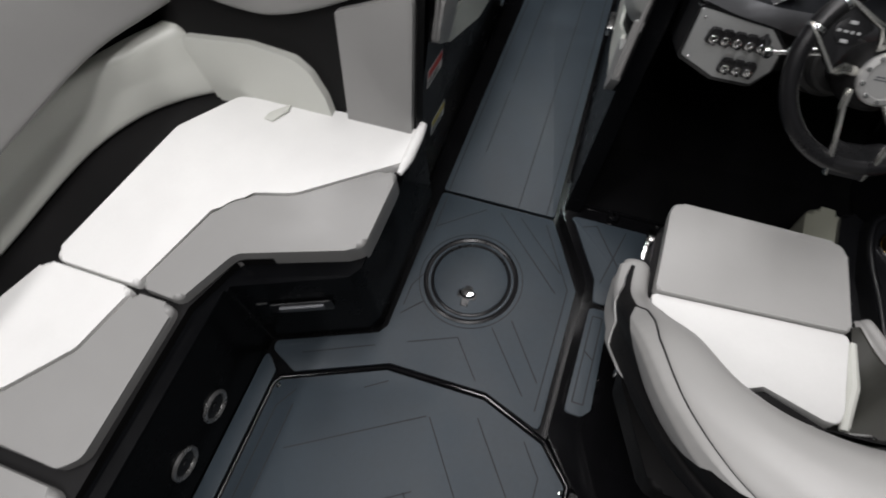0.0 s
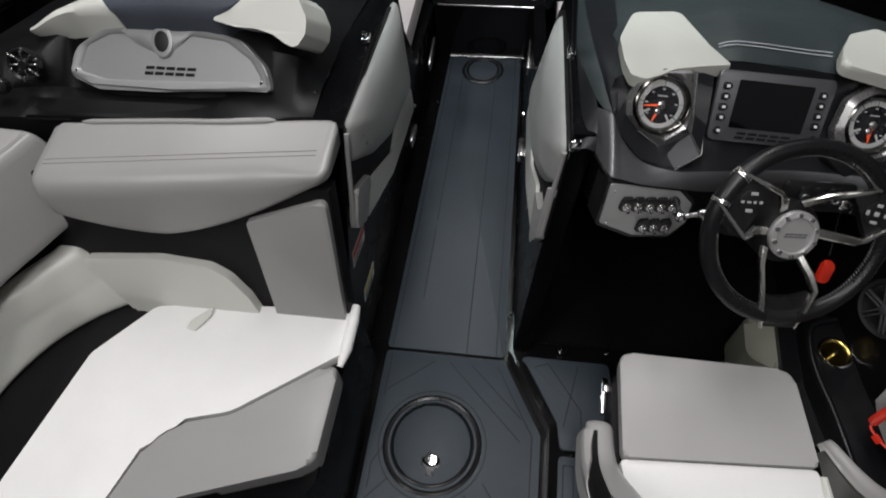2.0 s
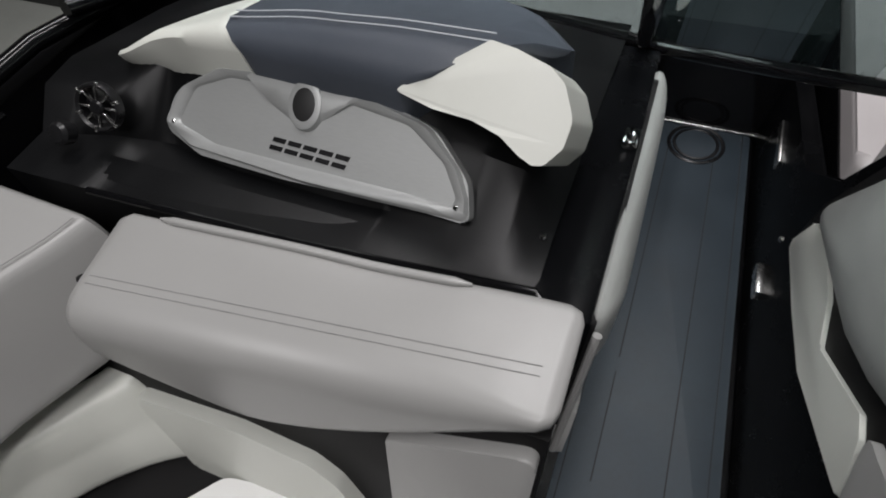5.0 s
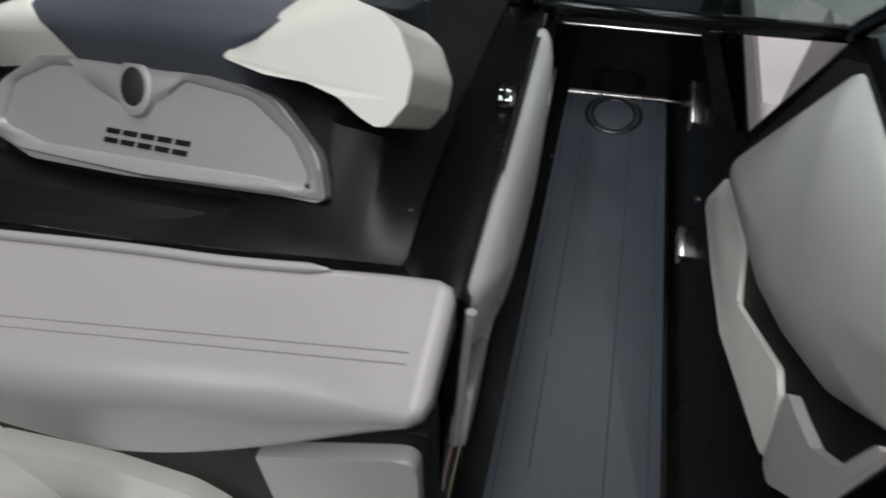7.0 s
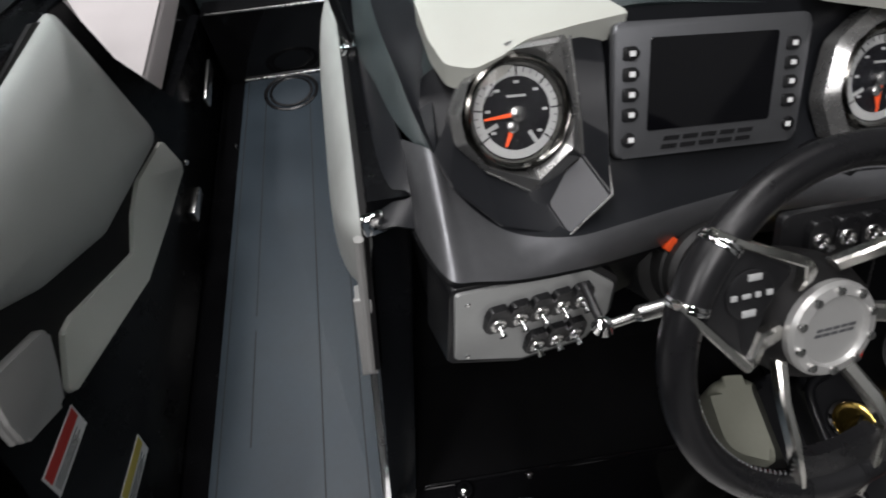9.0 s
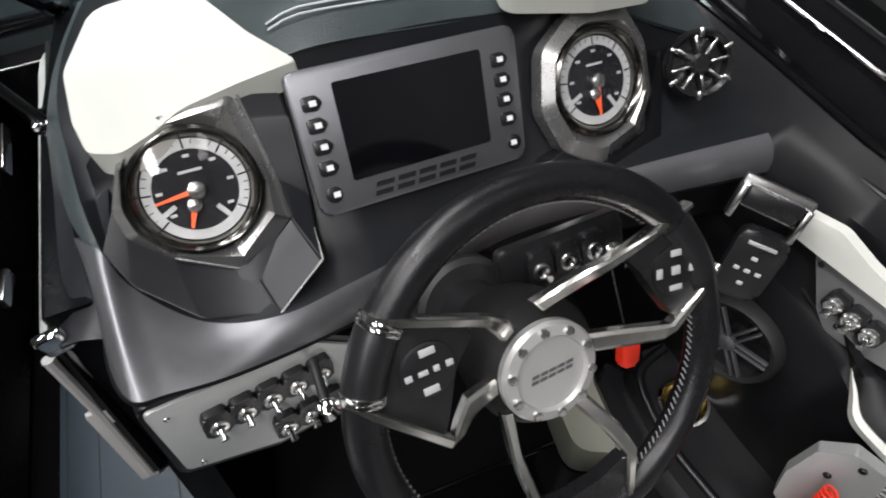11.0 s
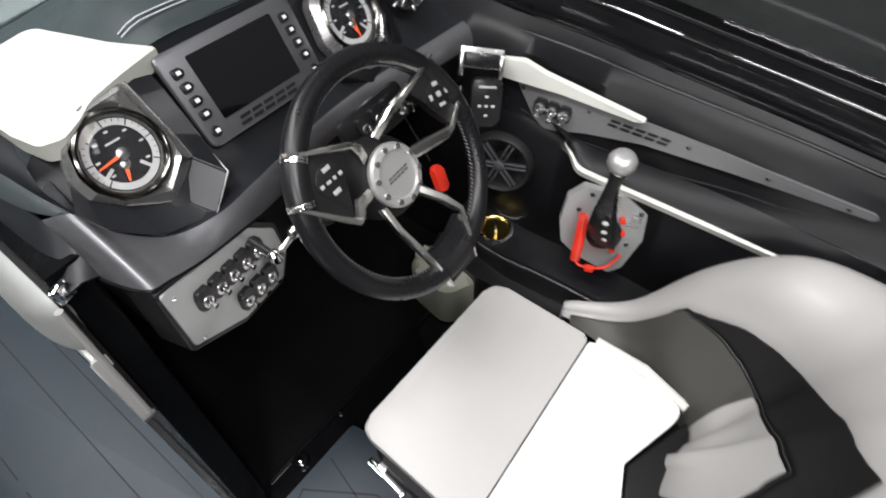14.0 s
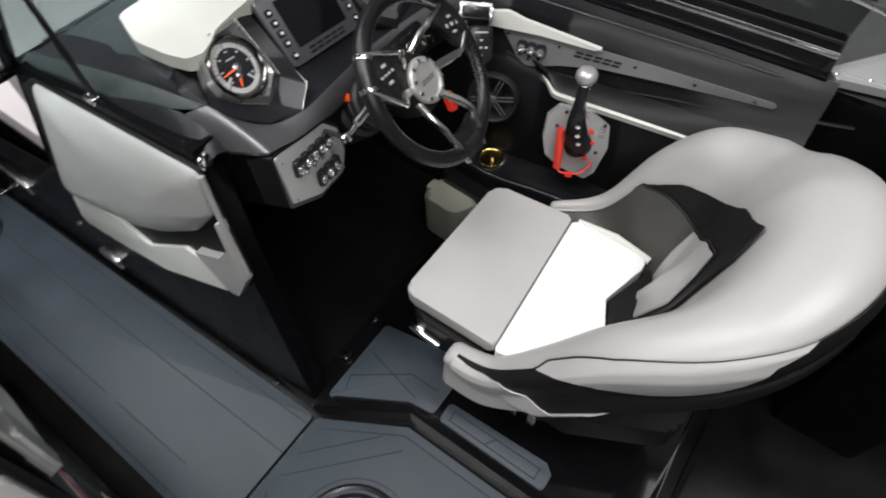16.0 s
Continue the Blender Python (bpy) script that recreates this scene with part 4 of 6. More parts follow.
rail = [(-1.22, 0.42, 0.95), (-1.12, 0.78, 0.86), (-0.80, 0.88, 0.80), (-0.23, 0.82, 0.785), (0.30, 0.80, 0.782), (0.70, 0.80, 0.79), (1.05, 0.76, 0.84), (1.30, 0.50, 0.86)]
part("lower_rail", tube(spline(rail, 40), 0.017, 12), M_GLOSS, wind)
top = [(x * 0.93, y - 0.40, z + 0.42) for x, y, z in rail]
part("top_rail", tube(spline(top, 40), 0.014, 12), M_GLOSS, wind)
for i0, i1 in ((3, 4),):
    a, b = Vector(rail[i0]), Vector(rail[i1])
    c, d = Vector(top[i0]), Vector(top[i1])
    g = part("centre_pane", sheet([[a, b], [c, d]], 0.006), M_GLASS, wind)
    g.visible_shadow = False
for s, name in ((slice(1, 4), "port_pane"), (slice(4, 7), "helm_pane")):
    g = part(name, sheet([spline(rail[s], 10), spline(top[s], 10)], 0.006), M_GLASS, wind)
    g.visible_shadow = False
for i in (3, 4):
    part("post", tube([rail[i], top[i]], 0.016, 10), M_GLOSS, wind)
part("prop_rod", tube([(0.318, 0.452, 0.845), (0.30, 0.40, 1.05), (0.285, 0.36, 1.18)], 0.006, 8), M_BLACKP, wind)
for x, y, z in ((-0.204, 0.462, 0.868), (0.314, 0.455, 0.850)):
    la = thing("catch", (x, y, z), "small chrome windscreen catch on the walkway wall", "catch", "windscreen catches")
    part("body", box(0.022, 0.034, 0.016, 0.004, m=pose(x, y, z)), M_CHROME, la)
    part("pin", lathe([(0.007, 0), (0.007, 0.014), (0, 0.016)], 14, pose(x, y - 0.006, z + 0.006)), M_CHROME, la)
la = thing("catch", (-0.226, 0.80, 0.80), "chrome hinge on the windscreen rail", "catch", "windscreen catches")
part("body", box(0.04, 0.024, 0.014, 0.003, m=pose(-0.226, 0.80, 0.806)), M_CHROME, la)

# ---------------------------------------------------------------- helm dash
hd = thing("helm_dash", (0.72, 0.3, 0.8), "black and charcoal moulded helm dash with a padded hood", "dashboard")
# the pod's arc below the gauge, and its foot along the switch plate
ARC = [(0.368, 0.222, 0.888), (0.384, 0.202, 0.898), (0.399, 0.184, 0.901), (0.4144, 0.150, 0.878), (0.462, 0.111, 0.8465), (0.5285, 0.094, 0.840), (0.60, 0.112, 0.824), (0.68, 0.136, 0.806), (0.80, 0.160, 0.790), (0.95, 0.162, 0.780), (1.14, 0.150, 0.770)]
FOOT = [(0.362, 0.170, 0.830), (0.376, 0.098, 0.854), (0.396, 0.051, 0.862), (0.425, 0.050, 0.852), (0.475, 0.056, 0.833), (0.548, 0.074, 0.807), (0.60, 0.096, 0.778), (0.68, 0.120, 0.757), (0.80, 0.148, 0.745), (0.95, 0.140, 0.740), (1.14, 0.120, 0.730)]
KNEE = [(0.362, 0.190, 0.66), (0.376, 0.110, 0.70), (0.390, 0.036, 0.722), (0.425, 0.034, 0.712), (0.475, 0.042, 0.695), (0.548, 0.062, 0.68), (0.60, 0.090, 0.68), (0.68, 0.120, 0.67), (0.80, 0.150, 0.68), (0.95, 0.130, 0.68), (1.14, 0.110, 0.66)]
BROW = [(0.400, 0.275, 0.922), (0.415, 0.280, 0.930), (0.460, 0.288, 0.945), (0.530, 0.290, 0.954), (0.600, 0.292, 0.963), (0.700, 0.300, 0.955), (0.820, 0.310, 0.932), (0.960, 0.300, 0.907), (1.140, 0.270, 0.820)]
SLOPE = Vector((0.197, -0.767, 0.611))


def lines(pts, n):
    return [Vector(p) for p in spline(pts, n)]


def between_lines(a, b, ks, bow=lambda i, k: 0.0):
    """Rows from line a to line b, each lifted along the dash's slope."""
    return [[p + (q - p) * k + SLOPE * bow(i / (len(a) - 1), k) for i, (p, q) in enumerate(zip(a, b))] for k in ks]


arc, foot, knee = lines(ARC, 101), lines(FOOT, 101), lines(KNEE, 101)
back = [Vector((p.x, 0.40, 0.62)) for p in knee]
part("lower_body", sheet([back, [p + Vector((0, 0.016, 0)) for p in knee], [p + (q - p) * 0.93 + Vector((0, 0.014, 0)) for p, q in zip(knee, foot)], foot], 0.004), M_DASHP, hd, "", 50)
part("knee_bolster", sheet(between_lines(foot, arc, [k / 12 for k in range(13)], lambda s, k: 0.007 * max(0.0, math.sin(3.1416 * k)) ** 0.8), 0.004), M_DASHLO, hd, "satin charcoal knee bolster", 60)
low, brow = lines(ARC[2:], 97), lines(BROW, 97)


def sunk(s, k):
    """The face lies deeper round the first gauge."""
    d = 1 - min(1.0, max(0.0, (s * 8 - 3.5) / 0.9))
    return -0.016 * (1 - d) * ease(k, [(0, 0), (0.16, 1.0), (0.8, 0.9), (1.0, 0.0)]) - 0.034 * d * ease(k, [(0, 0), (0.10, 0.85), (0.35, 1.0), (0.7, 0.7), (1.0, 0.0)])


part("instrument_face", sheet(between_lines(low, brow, [k / 14 for k in range(15)], sunk), 0.004), M_DASHF, hd, "satin charcoal face", 60)
ridge = lines([(0.399, 0.184, 0.901), (0.386, 0.240, 0.905), (0.375, 0.310, 0.906), (0.360, 0.410, 0.900), (0.350, 0.560, 0.868), (0.345, 0.80, 0.80)], 41)
rail_edge = lines([(0.382, 0.204, 0.897), (0.364, 0.250, 0.890), (0.346, 0.330, 0.882), (0.328, 0.420, 0.866), (0.324, 0.560, 0.846), (0.322, 0.80, 0.785)], 41)
inner = lines([(0.405, 0.200, 0.896), (0.408, 0.250, 0.900), (0.412, 0.310, 0.905), (0.415, 0.410, 0.905), (0.420, 0.560, 0.875), (0.43, 0.80, 0.80)], 41)
shelf_edge = lines([(0.330, 0.135, 0.848), (0.330, 0.220, 0.852), (0.328, 0.320, 0.852), (0.326, 0.420, 0.848), (0.322, 0.560, 0.830), (0.320, 0.80, 0.775)], 41)
shelf_in = lines([(0.370, 0.130, 0.846), (0.368, 0.222, 0.886), (0.348, 0.330, 0.880), (0.330, 0.420, 0.866), (0.324, 0.560, 0.846), (0.322, 0.80, 0.785)], 41)
part("side_shelf", sheet([shelf_edge, [a * 0.5 + b * 0.5 + Vector((0, 0, 0.006)) for a, b in zip(shelf_edge, shelf_in)], shelf_in], 0.004), M_DASHF, hd, "", 60)
part("side_cheek", sheet([rail_edge, [a * 0.4 + b * 0.6 + Vector((0, 0, 0.004)) for a, b in zip(rail_edge, ridge)], ridge], 0.004), M_HOOD, hd, "grey-green side cheek", 60)
part("side_hollow", sheet([ridge, [a * 0.6 + b * 0.4 + Vector((0, 0, -0.008)) for a, b in zip(ridge, inner)], inner], 0.004), M_DASHF, hd, "", 60)
HC = [
    [(0.405, 0.300, 0.905), (0.43, 0.292, 0.936), (0.56, 0.290, 0.955), (0.625, 0.292, 0.968), (0.853, 0.312, 0.925), (0.97, 0.300, 0.905), (1.06, 0.275, 0.862), (1.14, 0.27, 0.82)],
    [(0.405, 0.470, 0.892), (0.45, 0.440, 0.935), (0.58, 0.40, 0.962), (0.64, 0.40, 0.990), (0.85, 0.42, 0.960), (1.00, 0.42, 0.920), (1.16, 0.40, 0.83)],
    [(0.405, 0.86, 0.772), (0.60, 0.86, 0.775), (0.90, 0.82, 0.79), (1.16, 0.62, 0.82)]]
rows = loft_dash(HC, 0.405, 1.14, 60)
for _ in range(6):
    rows = [[r[0]] + [(r[i - 1] + r[i] * 2 + r[i + 1]) / 4 for i in range(1, len(r) - 1)] + [r[-1]] for r in rows]
part("hood", sheet(rows, 0.004), M_HOOD, hd, "grey-green vinyl hood", 60)
SO, SU, SN = (0.720, 0.236, 0.895), (0.978, 0.111, -0.176), (0.197, -0.767, 0.611)


def at_face(o, lift=0.0):
    return plane(Vector(o) + Vector(SN) * lift, SU, SN)


# display
dsp = thing("display_unit", SO, "gunmetal dash display with a dark screen and side buttons", "display")
SP = at_face(SO)
part("housing", ext(rounded([(-0.121, -0.074), (0.117, -0.074), (0.126, 0.066), (-0.121, 0.066)], 0.012), -0.05, -0.004, 0.003, 2, SP), M_DASH, dsp)
part("bezel", ext(rounded([(-0.123, -0.076), (0.118, -0.076), (0.129, 0.067), (-0.125, 0.066)], 0.012), -0.004, 0.004, 0.003, 3, SP), M_BEAD, dsp, "dimpled gunmetal bezel")
part("screen", ext(rounded([(-0.083, -0.048), (0.077, -0.048), (0.083, 0.049), (-0.081, 0.049)], 0.003), 0.004, 0.0052, 0.0006, 1, SP), M_SCREEN, dsp, "switched-off dark screen")
wordmark(dsp, SP @ pose(-0.006, -0.0625, 0.004), 0.122, 0.014, M_BLACKP, 0.001)
for sgn, x in ((-1, -0.104), (1, 0.104)):
    for k, v in enumerate((0.034, 0.013, -0.008, -0.029, -0.056)):
        if k == 4:
            sh = [(0.0085 * math.cos(6.28319 * i / 16), 0.0085 * math.sin(6.28319 * i / 16)) for i in range(16)]
        else:
            sh = rounded([(-0.011, 0.0), (-0.004, 0.0075), (0.010, 0.007), (0.010, -0.007), (-0.004, -0.0075)], 0.003)
        sh = [(-a * sgn * -1 if sgn < 0 else -a, b) for a, b in sh]
        if sgn > 0:
            sh = sh[::-1]
        bt = part("button", ext(sh, 0.004, 0.0062, 0.0012, 2, SP @ pose(x + (0.002 if k == 4 else 0) * sgn, v, 0)), M_BLACKP, dsp)
        part("symbol", box(0.007, 0.0055, 0.0008, m=SP @ pose(x + 0.0005, v, 0.0064)), M_PAINTW, bt)


def gauge(o, r, angle, label, k):
    g = thing("gauge", o, label, "gauge", "dash gauges")
    f = at_face(o)
    part("bezel", lathe([(r * 1.02, -0.030), (r * 1.02, 0.004), (r, 0.009), (r * 0.95, 0.011), (r * 0.90, 0.009), (r * 0.84, 0.001), (r * 0.79, -0.007)], 64, f), M_BEZEL, g, "dark polished bezel")
    part("dial", lathe([(r * 0.82, -0.008), (r * 0.82, -0.006), (0, -0.006)], 64, f), M_DIALK, g, "black dial")
    part("scale_ring", lathe([(r * 0.785, -0.0058), (r * 0.785, -0.0048), (r * 0.63, -0.0048), (r * 0.63, -0.0058)], 64, f), M_DIAL, g, "silver scale ring")
    bm = None
    for i in range(25):
        a = radians(angle + 215 - i * 10.5)
        big = i % 4 == 0
        bm = strip([(math.cos(a) * r * 0.775, math.sin(a) * r * 0.775), (math.cos(a) * r * (0.65 if big else 0.71), math.sin(a) * r * (0.65 if big else 0.71))], 0.0016 if big else 0.0007, -0.0047, 0.0004, bm, f)
    part("tick_marks", bm, M_DIALK, g)
    for i in range(7):
        a = radians(angle + 215 - i * 42)
        part("numeral", strip([(math.cos(a) * r * 0.53 - 0.0022, math.sin(a) * r * 0.53), (math.cos(a) * r * 0.53 + 0.0022, math.sin(a) * r * 0.53)], 0.0028, -0.0058, 0.0004, None, f), M_DIAL, g)
    part("print", strip([(-0.010, r * 0.30), (0.010, r * 0.30)], 0.0025, -0.0058, 0.0004, None, f), M_DIAL, g)
    for (cx, cy), ln, a, w in (((0.0, 0.0), r * 0.62, k[0], 0.0040), ((-r * 0.10, -r * 0.22), r * 0.36, k[1], 0.0050)):
        a = radians(a)
        d = Vector((math.cos(a), math.sin(a)))
        nrm = Vector((-d.y, d.x))
        c = Vector((cx, cy))
        poly = [tuple(c + nrm * w * 0.6), tuple(c - nrm * w * 0.6), tuple(c + d * ln - nrm * w * 0.25), tuple(c + d * ln + nrm * w * 0.25)]
        part("needle", ext(poly, -0.001, 0.0006, m=f), M_ORANGE, g, "orange-red needle")
        part("boss", lathe([(0.0085 if cx == 0 else 0.007, -0.005), (0.008 if cx == 0 else 0.0065, 0.002), (0.004, 0.0035), (0, 0.0035)], 24, f @ pose(cx, cy, 0)), M_SATIN, g)
    for a, ra, rb in ((205, 0.42, 0.72), (305, 0.40, 0.66)):
        a = radians(a)
        part("dial_bar", strip([(math.cos(a) * r * ra, math.sin(a) * r * ra), (math.cos(a) * r * rb, math.sin(a) * r * rb)], 0.0045, -0.0046, 0.0006, None, f), M_DIAL, g)
    ln = part("lens", lathe([(r * 0.92, 0.006), (r * 0.6, 0.0095), (0, 0.0115)], 48, f), M_LENS, g)
    ln.visible_shadow = False
    return g


G1, G2 = (0.494, 0.212, 0.911), (0.933, 0.236, 0.860)
gauge(G1, 0.0600, 0, "round dash gauge with chrome bezel and orange needles", (186, 248))
gauge(G2, 0.0610, 0, "round dash gauge with chrome bezel and orange needles, outboard", (268, 285))


def surround(o, pts, rad, name):
    """The faceted metal frame of a gauge."""
    f = at_face(o)
    s = thing(name, o, "faceted brushed metal and black gauge surround", "gauge surround", "gauge surrounds")
    outer = rounded(pts, rad, 5)
    bm = bmesh.new()
    n = len(outer)
    R = 0.0612
    low = [bm.verts.new((x, y, -0.02)) for x, y in outer]
    mid = [bm.verts.new((x, y, 0.000)) for x, y in outer]
    crest = []
    inn = []
    for x, y in outer:
        a = math.atan2(y, x)
        rr = math.hypot(x, y)
        kx = min(rr - 0.002, max(R + 0.003, rr * 0.80))
        crest.append(bm.verts.new((math.cos(a) * kx, math.sin(a) * kx, 0.009)))
        inn.append(bm.verts.new((math.cos(a) * R, math.sin(a) * R, 0.000)))
    for i in range(n):
        j = (i + 1) % n
        for A, B in ((low, mid), (mid, crest), (crest, inn)):
            bm.faces.new((A[i], A[j], B[j], B[i]))
            if A is mid and -1.29 < math.atan2(outer[i][1], outer[i][0]) < -0.60:
                bm.faces.ensure_lookup_table()
                bm.faces[-1].material_index = 1
    bm.transform(f)
    part("frame", bm, [M_GUN, M_SATIN], s, "satin gunmetal frame with a bright corner facet", 40)
    return s, f


s1, f1 = surround(G1, [(0.059, 0.086), (0.064, 0.050), (0.074, -0.012), (0.076, -0.052), (0.025, -0.091), (-0.040, -0.056), (-0.070, -0.027), (-0.074, 0.0), (-0.056, 0.042), (-0.010, 0.072)], [0.004, 0.02, 0.03, 0.003, 0.003, 0.012, 0.012, 0.02, 0.03, 0.03], "gauge_surround")
s2, f2 = surround(G2, [(0.050, 0.074), (0.076, 0.030), (0.078, -0.030), (0.050, -0.076), (-0.010, -0.096), (-0.056, -0.070), (-0.078, -0.020), (-0.066, 0.046), (-0.02, 0.080)], [0.02, 0.05, 0.004, 0.004, 0.03, 0.035, 0.035, 0.03, 0.03], "gauge_surround")
# a wedge that stands proud of the face below the gauge
inn = [(0.058, 0.090, 0.000), (0.0645, 0.052, 0.001), (0.0745, -0.012, 0.001), (0.0765, -0.0525, 0.001), (0.025, -0.0915, 0.001), (-0.0405, -0.0565, -0.003), (-0.0705, -0.0270, -0.004), (-0.0745, 0.0, -0.006)]
out = [(0.100, 0.092, -0.006), (0.101, 0.046, 0.006), (0.096, -0.030, 0.024), (0.087, -0.091, 0.045), (0.034, -0.127, 0.050), (-0.032, -0.114, 0.031), (-0.079, -0.070, 0.011), (-0.094, -0.034, -0.002)]
bm = bmesh.new()
A, B, C = [[bm.verts.new((x, y, z - d)) for x, y, z in ps] for ps, d in ((inn, 0), (out, 0), (out, 0.05))]
for k in range(7):
    bm.faces.new((A[k], A[k + 1], B[k + 1], B[k])).material_index = 1 if k == 3 else 0
    bm.faces.new((B[k], B[k + 1], C[k + 1], C[k]))
bm.transform(f1)
bmesh.ops.bevel(bm, geom=[e for e in bm.edges if len(e.link_faces) == 2], offset=0.0022, segments=2, affect="EDGES")
part("shroud", bm, [M_DASHF, M_FACET], s1, "charcoal angular shroud with a grey facet")
# a thin metal line draws the highlight on the charcoal shroud's lower edge
part("edge_line", tube([f1 @ Vector(p) for p in ((0.090, -0.060, 0.034), (0.0875, -0.090, 0.0455), (0.0345, -0.1265, 0.0505))], [0.0006, 0.0017, 0.0010], 8), M_GUN, s1, "bright line drawn as the edge highlight")
part("edge_line", tube([f1 @ Vector(p) for p in spline([(0.059, 0.084, 0.002), (0.0645, 0.050, 0.002), (0.0735, -0.012, 0.002), (0.0765, -0.050, 0.002)], 16)], 0.0020, 8), M_SATIN, s1, "bright frame edge")
part("edge_line", tube([f1 @ Vector(p) for p in ((0.022, -0.0905, 0.001), (-0.038, -0.0570, 0.001))], 0.0018, 8), M_SATIN, s1, "bright frame edge")
bm = ext(rounded([(0.095, 0.02), (0.085, -0.085), (-0.010, -0.125), (-0.085, -0.075), (-0.06, -0.066), (-0.010, -0.099), (0.065, -0.073), (0.088, 0.01)], 0.004, 2), -0.03, 0.004, 0.006, 2, f2)
part("shroud", bm, M_DASH, s2, "dark angular shroud")


# padded white hood sections of the helm
def helm_pad(poly, rad, z, lean, label):
    m = pose(0, 0, z) @ Matrix(((1, 0, 0, 0), (0, 1, 0, 0), (lean[0], lean[1], 1, 0), (0, 0, 0, 1)))
    return part("hood_pad", ext(rounded(poly, rad, 6), -0.012, 0.016, 0.013, 6, m), M_PADC, hd, label, 60)


helm_pad([(0.452, 0.226), (0.424, 0.240), (0.412, 0.285), (0.405, 0.360), (0.436, 0.448), (0.535, 0.446), (0.586, 0.330), (0.622, 0.268), (0.565, 0.264), (0.510, 0.256), (0.482, 0.238)], [0.02, 0.02, 0.05, 0.05, 0.02, 0.02, 0.05, 0.004, 0.05, 0.05, 0.03], 0.922, (0.05, 0.02), "off-white padded hood section")
helm_pad([(0.835, 0.285), (0.93, 0.262), (1.00, 0.262), (1.035, 0.31), (1.01, 0.38), (0.93, 0.41), (0.87, 0.38), (0.845, 0.33)], 0.02, 1.052, (-0.13, 0.05), "off-white padded hood section")
for d in (0.36, 0.44):
    part("stitch_line", tube([curve(HC[0], x) * (1 - d) + curve(HC[1], x) * d + Vector((0, 0, 0.002)) for x in [0.605 + 0.24 * i / 14 for i in range(15)]], 0.0011, 6), M_THREAD, hd)


def toggle(parent_m, u, v, group, lean=18):
    t = thing("toggle_switch", (parent_m @ Vector((u, v, 0))), "chrome toggle switch with a black guard collar", "switch", group)
    f = parent_m @ pose(u, v, 0)
    part("guard", ext(rounded([(-0.0132, -0.013), (0.0132, -0.013), (0.0136, 0.010), (0.010, 0.021), (-0.010, 0.021), (-0.0136, 0.010)], 0.005), 0.0, 0.009, 0.003, 2, f), M_BLACKP, t)
    part("collar", lathe([(0.0100, 0), (0.0102, 0.008), (0.0088, 0.011), (0.0062, 0.0115), (0.005, 0.009), (0, 0.009)], 18, f @ pose(0, -0.001, 0)), M_SATIN, t)
    part("lever", tube([f @ pose(0, -0.001, 0.011, lean, 0, 0) @ Vector((0, 0, 0.0)), f @ pose(0, -0.001, 0.011, lean, 0, 0) @ Vector((0, 0, 0.007)), f @ pose(0, -0.001, 0.011, lean, 0, 0) @ Vector((0, 0, 0.012))], [0.0024, 0.0032, 0.0044], 12), M_CHROME, t)
    return t


SWO = (0.487, 0.053, 0.776)
SWP = plane(SWO, (0.949, 0.235, -0.216), (0.271, -0.942, 0.166))
swp = thing("switch_panel", SWO, "brushed metal helm switch panel with two rows of toggles", "switch panel")
part("plate", ext(rounded([(-0.103, 0.054), (-0.093, -0.052), (-0.002, -0.089), (0.086, -0.090), (0.110, -0.050), (0.102, 0.004), (0.057, 0.040)], 0.006), -0.006, 0.002, 0.0015, 2, SWP), M_SILVERP, swp)
part("backing", ext(rounded([(-0.108, 0.060), (-0.100, -0.060), (-0.004, -0.099), (0.092, -0.100), (0.118, -0.052), (0.110, 0.008), (0.061, 0.047)], 0.010), -0.06, -0.002, 0.003, 2, SWP), M_DASH, swp)
for u, v in ((-0.088, 0.036), (-0.078, -0.052)):
    screw(swp, SWP @ pose(u, v, 0.002), 0.003)
TP = SWP @ pose(0, 0, 0.002)
for k in range(5):
    toggle(TP, -0.052 + k * 0.0265, 0.001, "helm toggle switches", 20)
for k in range(3):
    toggle(TP, 0.008 + k * 0.0265, -0.059, "helm toggle switches", 20)
st = thing("steering_tilt_lever", (0.545, 0.0, 0.80), "chrome tilt lever with a ball joint beside the switches", "lever")
part("ball", lathe([(0, -0.012), (0.008, -0.009), (0.012, 0), (0.008, 0.009), (0, 0.012)], 20, pose(0.543, 0.004, 0.803)), M_CHROME, st)
part("stem", tube([(0.543, 0.004, 0.803), (0.575, 0.008, 0.808), (0.58, 0.008, 0.812), (0.65, 0.010, 0.826)], [0.005, 0.005, 0.009, 0.009], 12), M_SATIN, st)
part("pin", tube([(0.540, 0.06, 0.795), (0.543, 0.004, 0.803)], 0.005, 10), M_BLACKP, st)

# steering column
col = thing("steering_column", (0.73, 0.05, 0.76), "black steering column shroud with an orange marked stalk", "steering column")
WC = Vector((0.739, -0.053, 0.8425))
AZ, EL = 0.2015, 0.652
WN = Vector((math.cos(EL) * math.sin(AZ), -math.cos(EL) * math.cos(AZ), math.sin(EL)))
WM = plane(WC, (math.cos(AZ), math.sin(AZ), 0), WN)
part("shaft", lathe([(0.040, -0.055), (0.036, -0.08), (0.036, -0.175)], 36, WM), M_BLACKP, col)
part("drum", lathe([(0.030, -0.168), (0.054, -0.168), (0.060, -0.174), (0.060, -0.186), (0.057, -0.189), (0.060, -0.192), (0.060, -0.212), (0.070, -0.222), (0.072, -0.30)], 44, WM), M_RUBBER, col, "ribbed black column drum")
part("stalk", box(0.020, 0.030, 0.022, 0.005, m=WM @ pose(-0.046, 0.046, -0.205, 0, 0, 40)), M_BLACKP, col)
part("marker", box(0.018, 0.010, 0.008, 0.002, m=WM @ pose(-0.042, 0.046, -0.187, 0, 0, 40)), M_ORANGE, col, "orange mark")


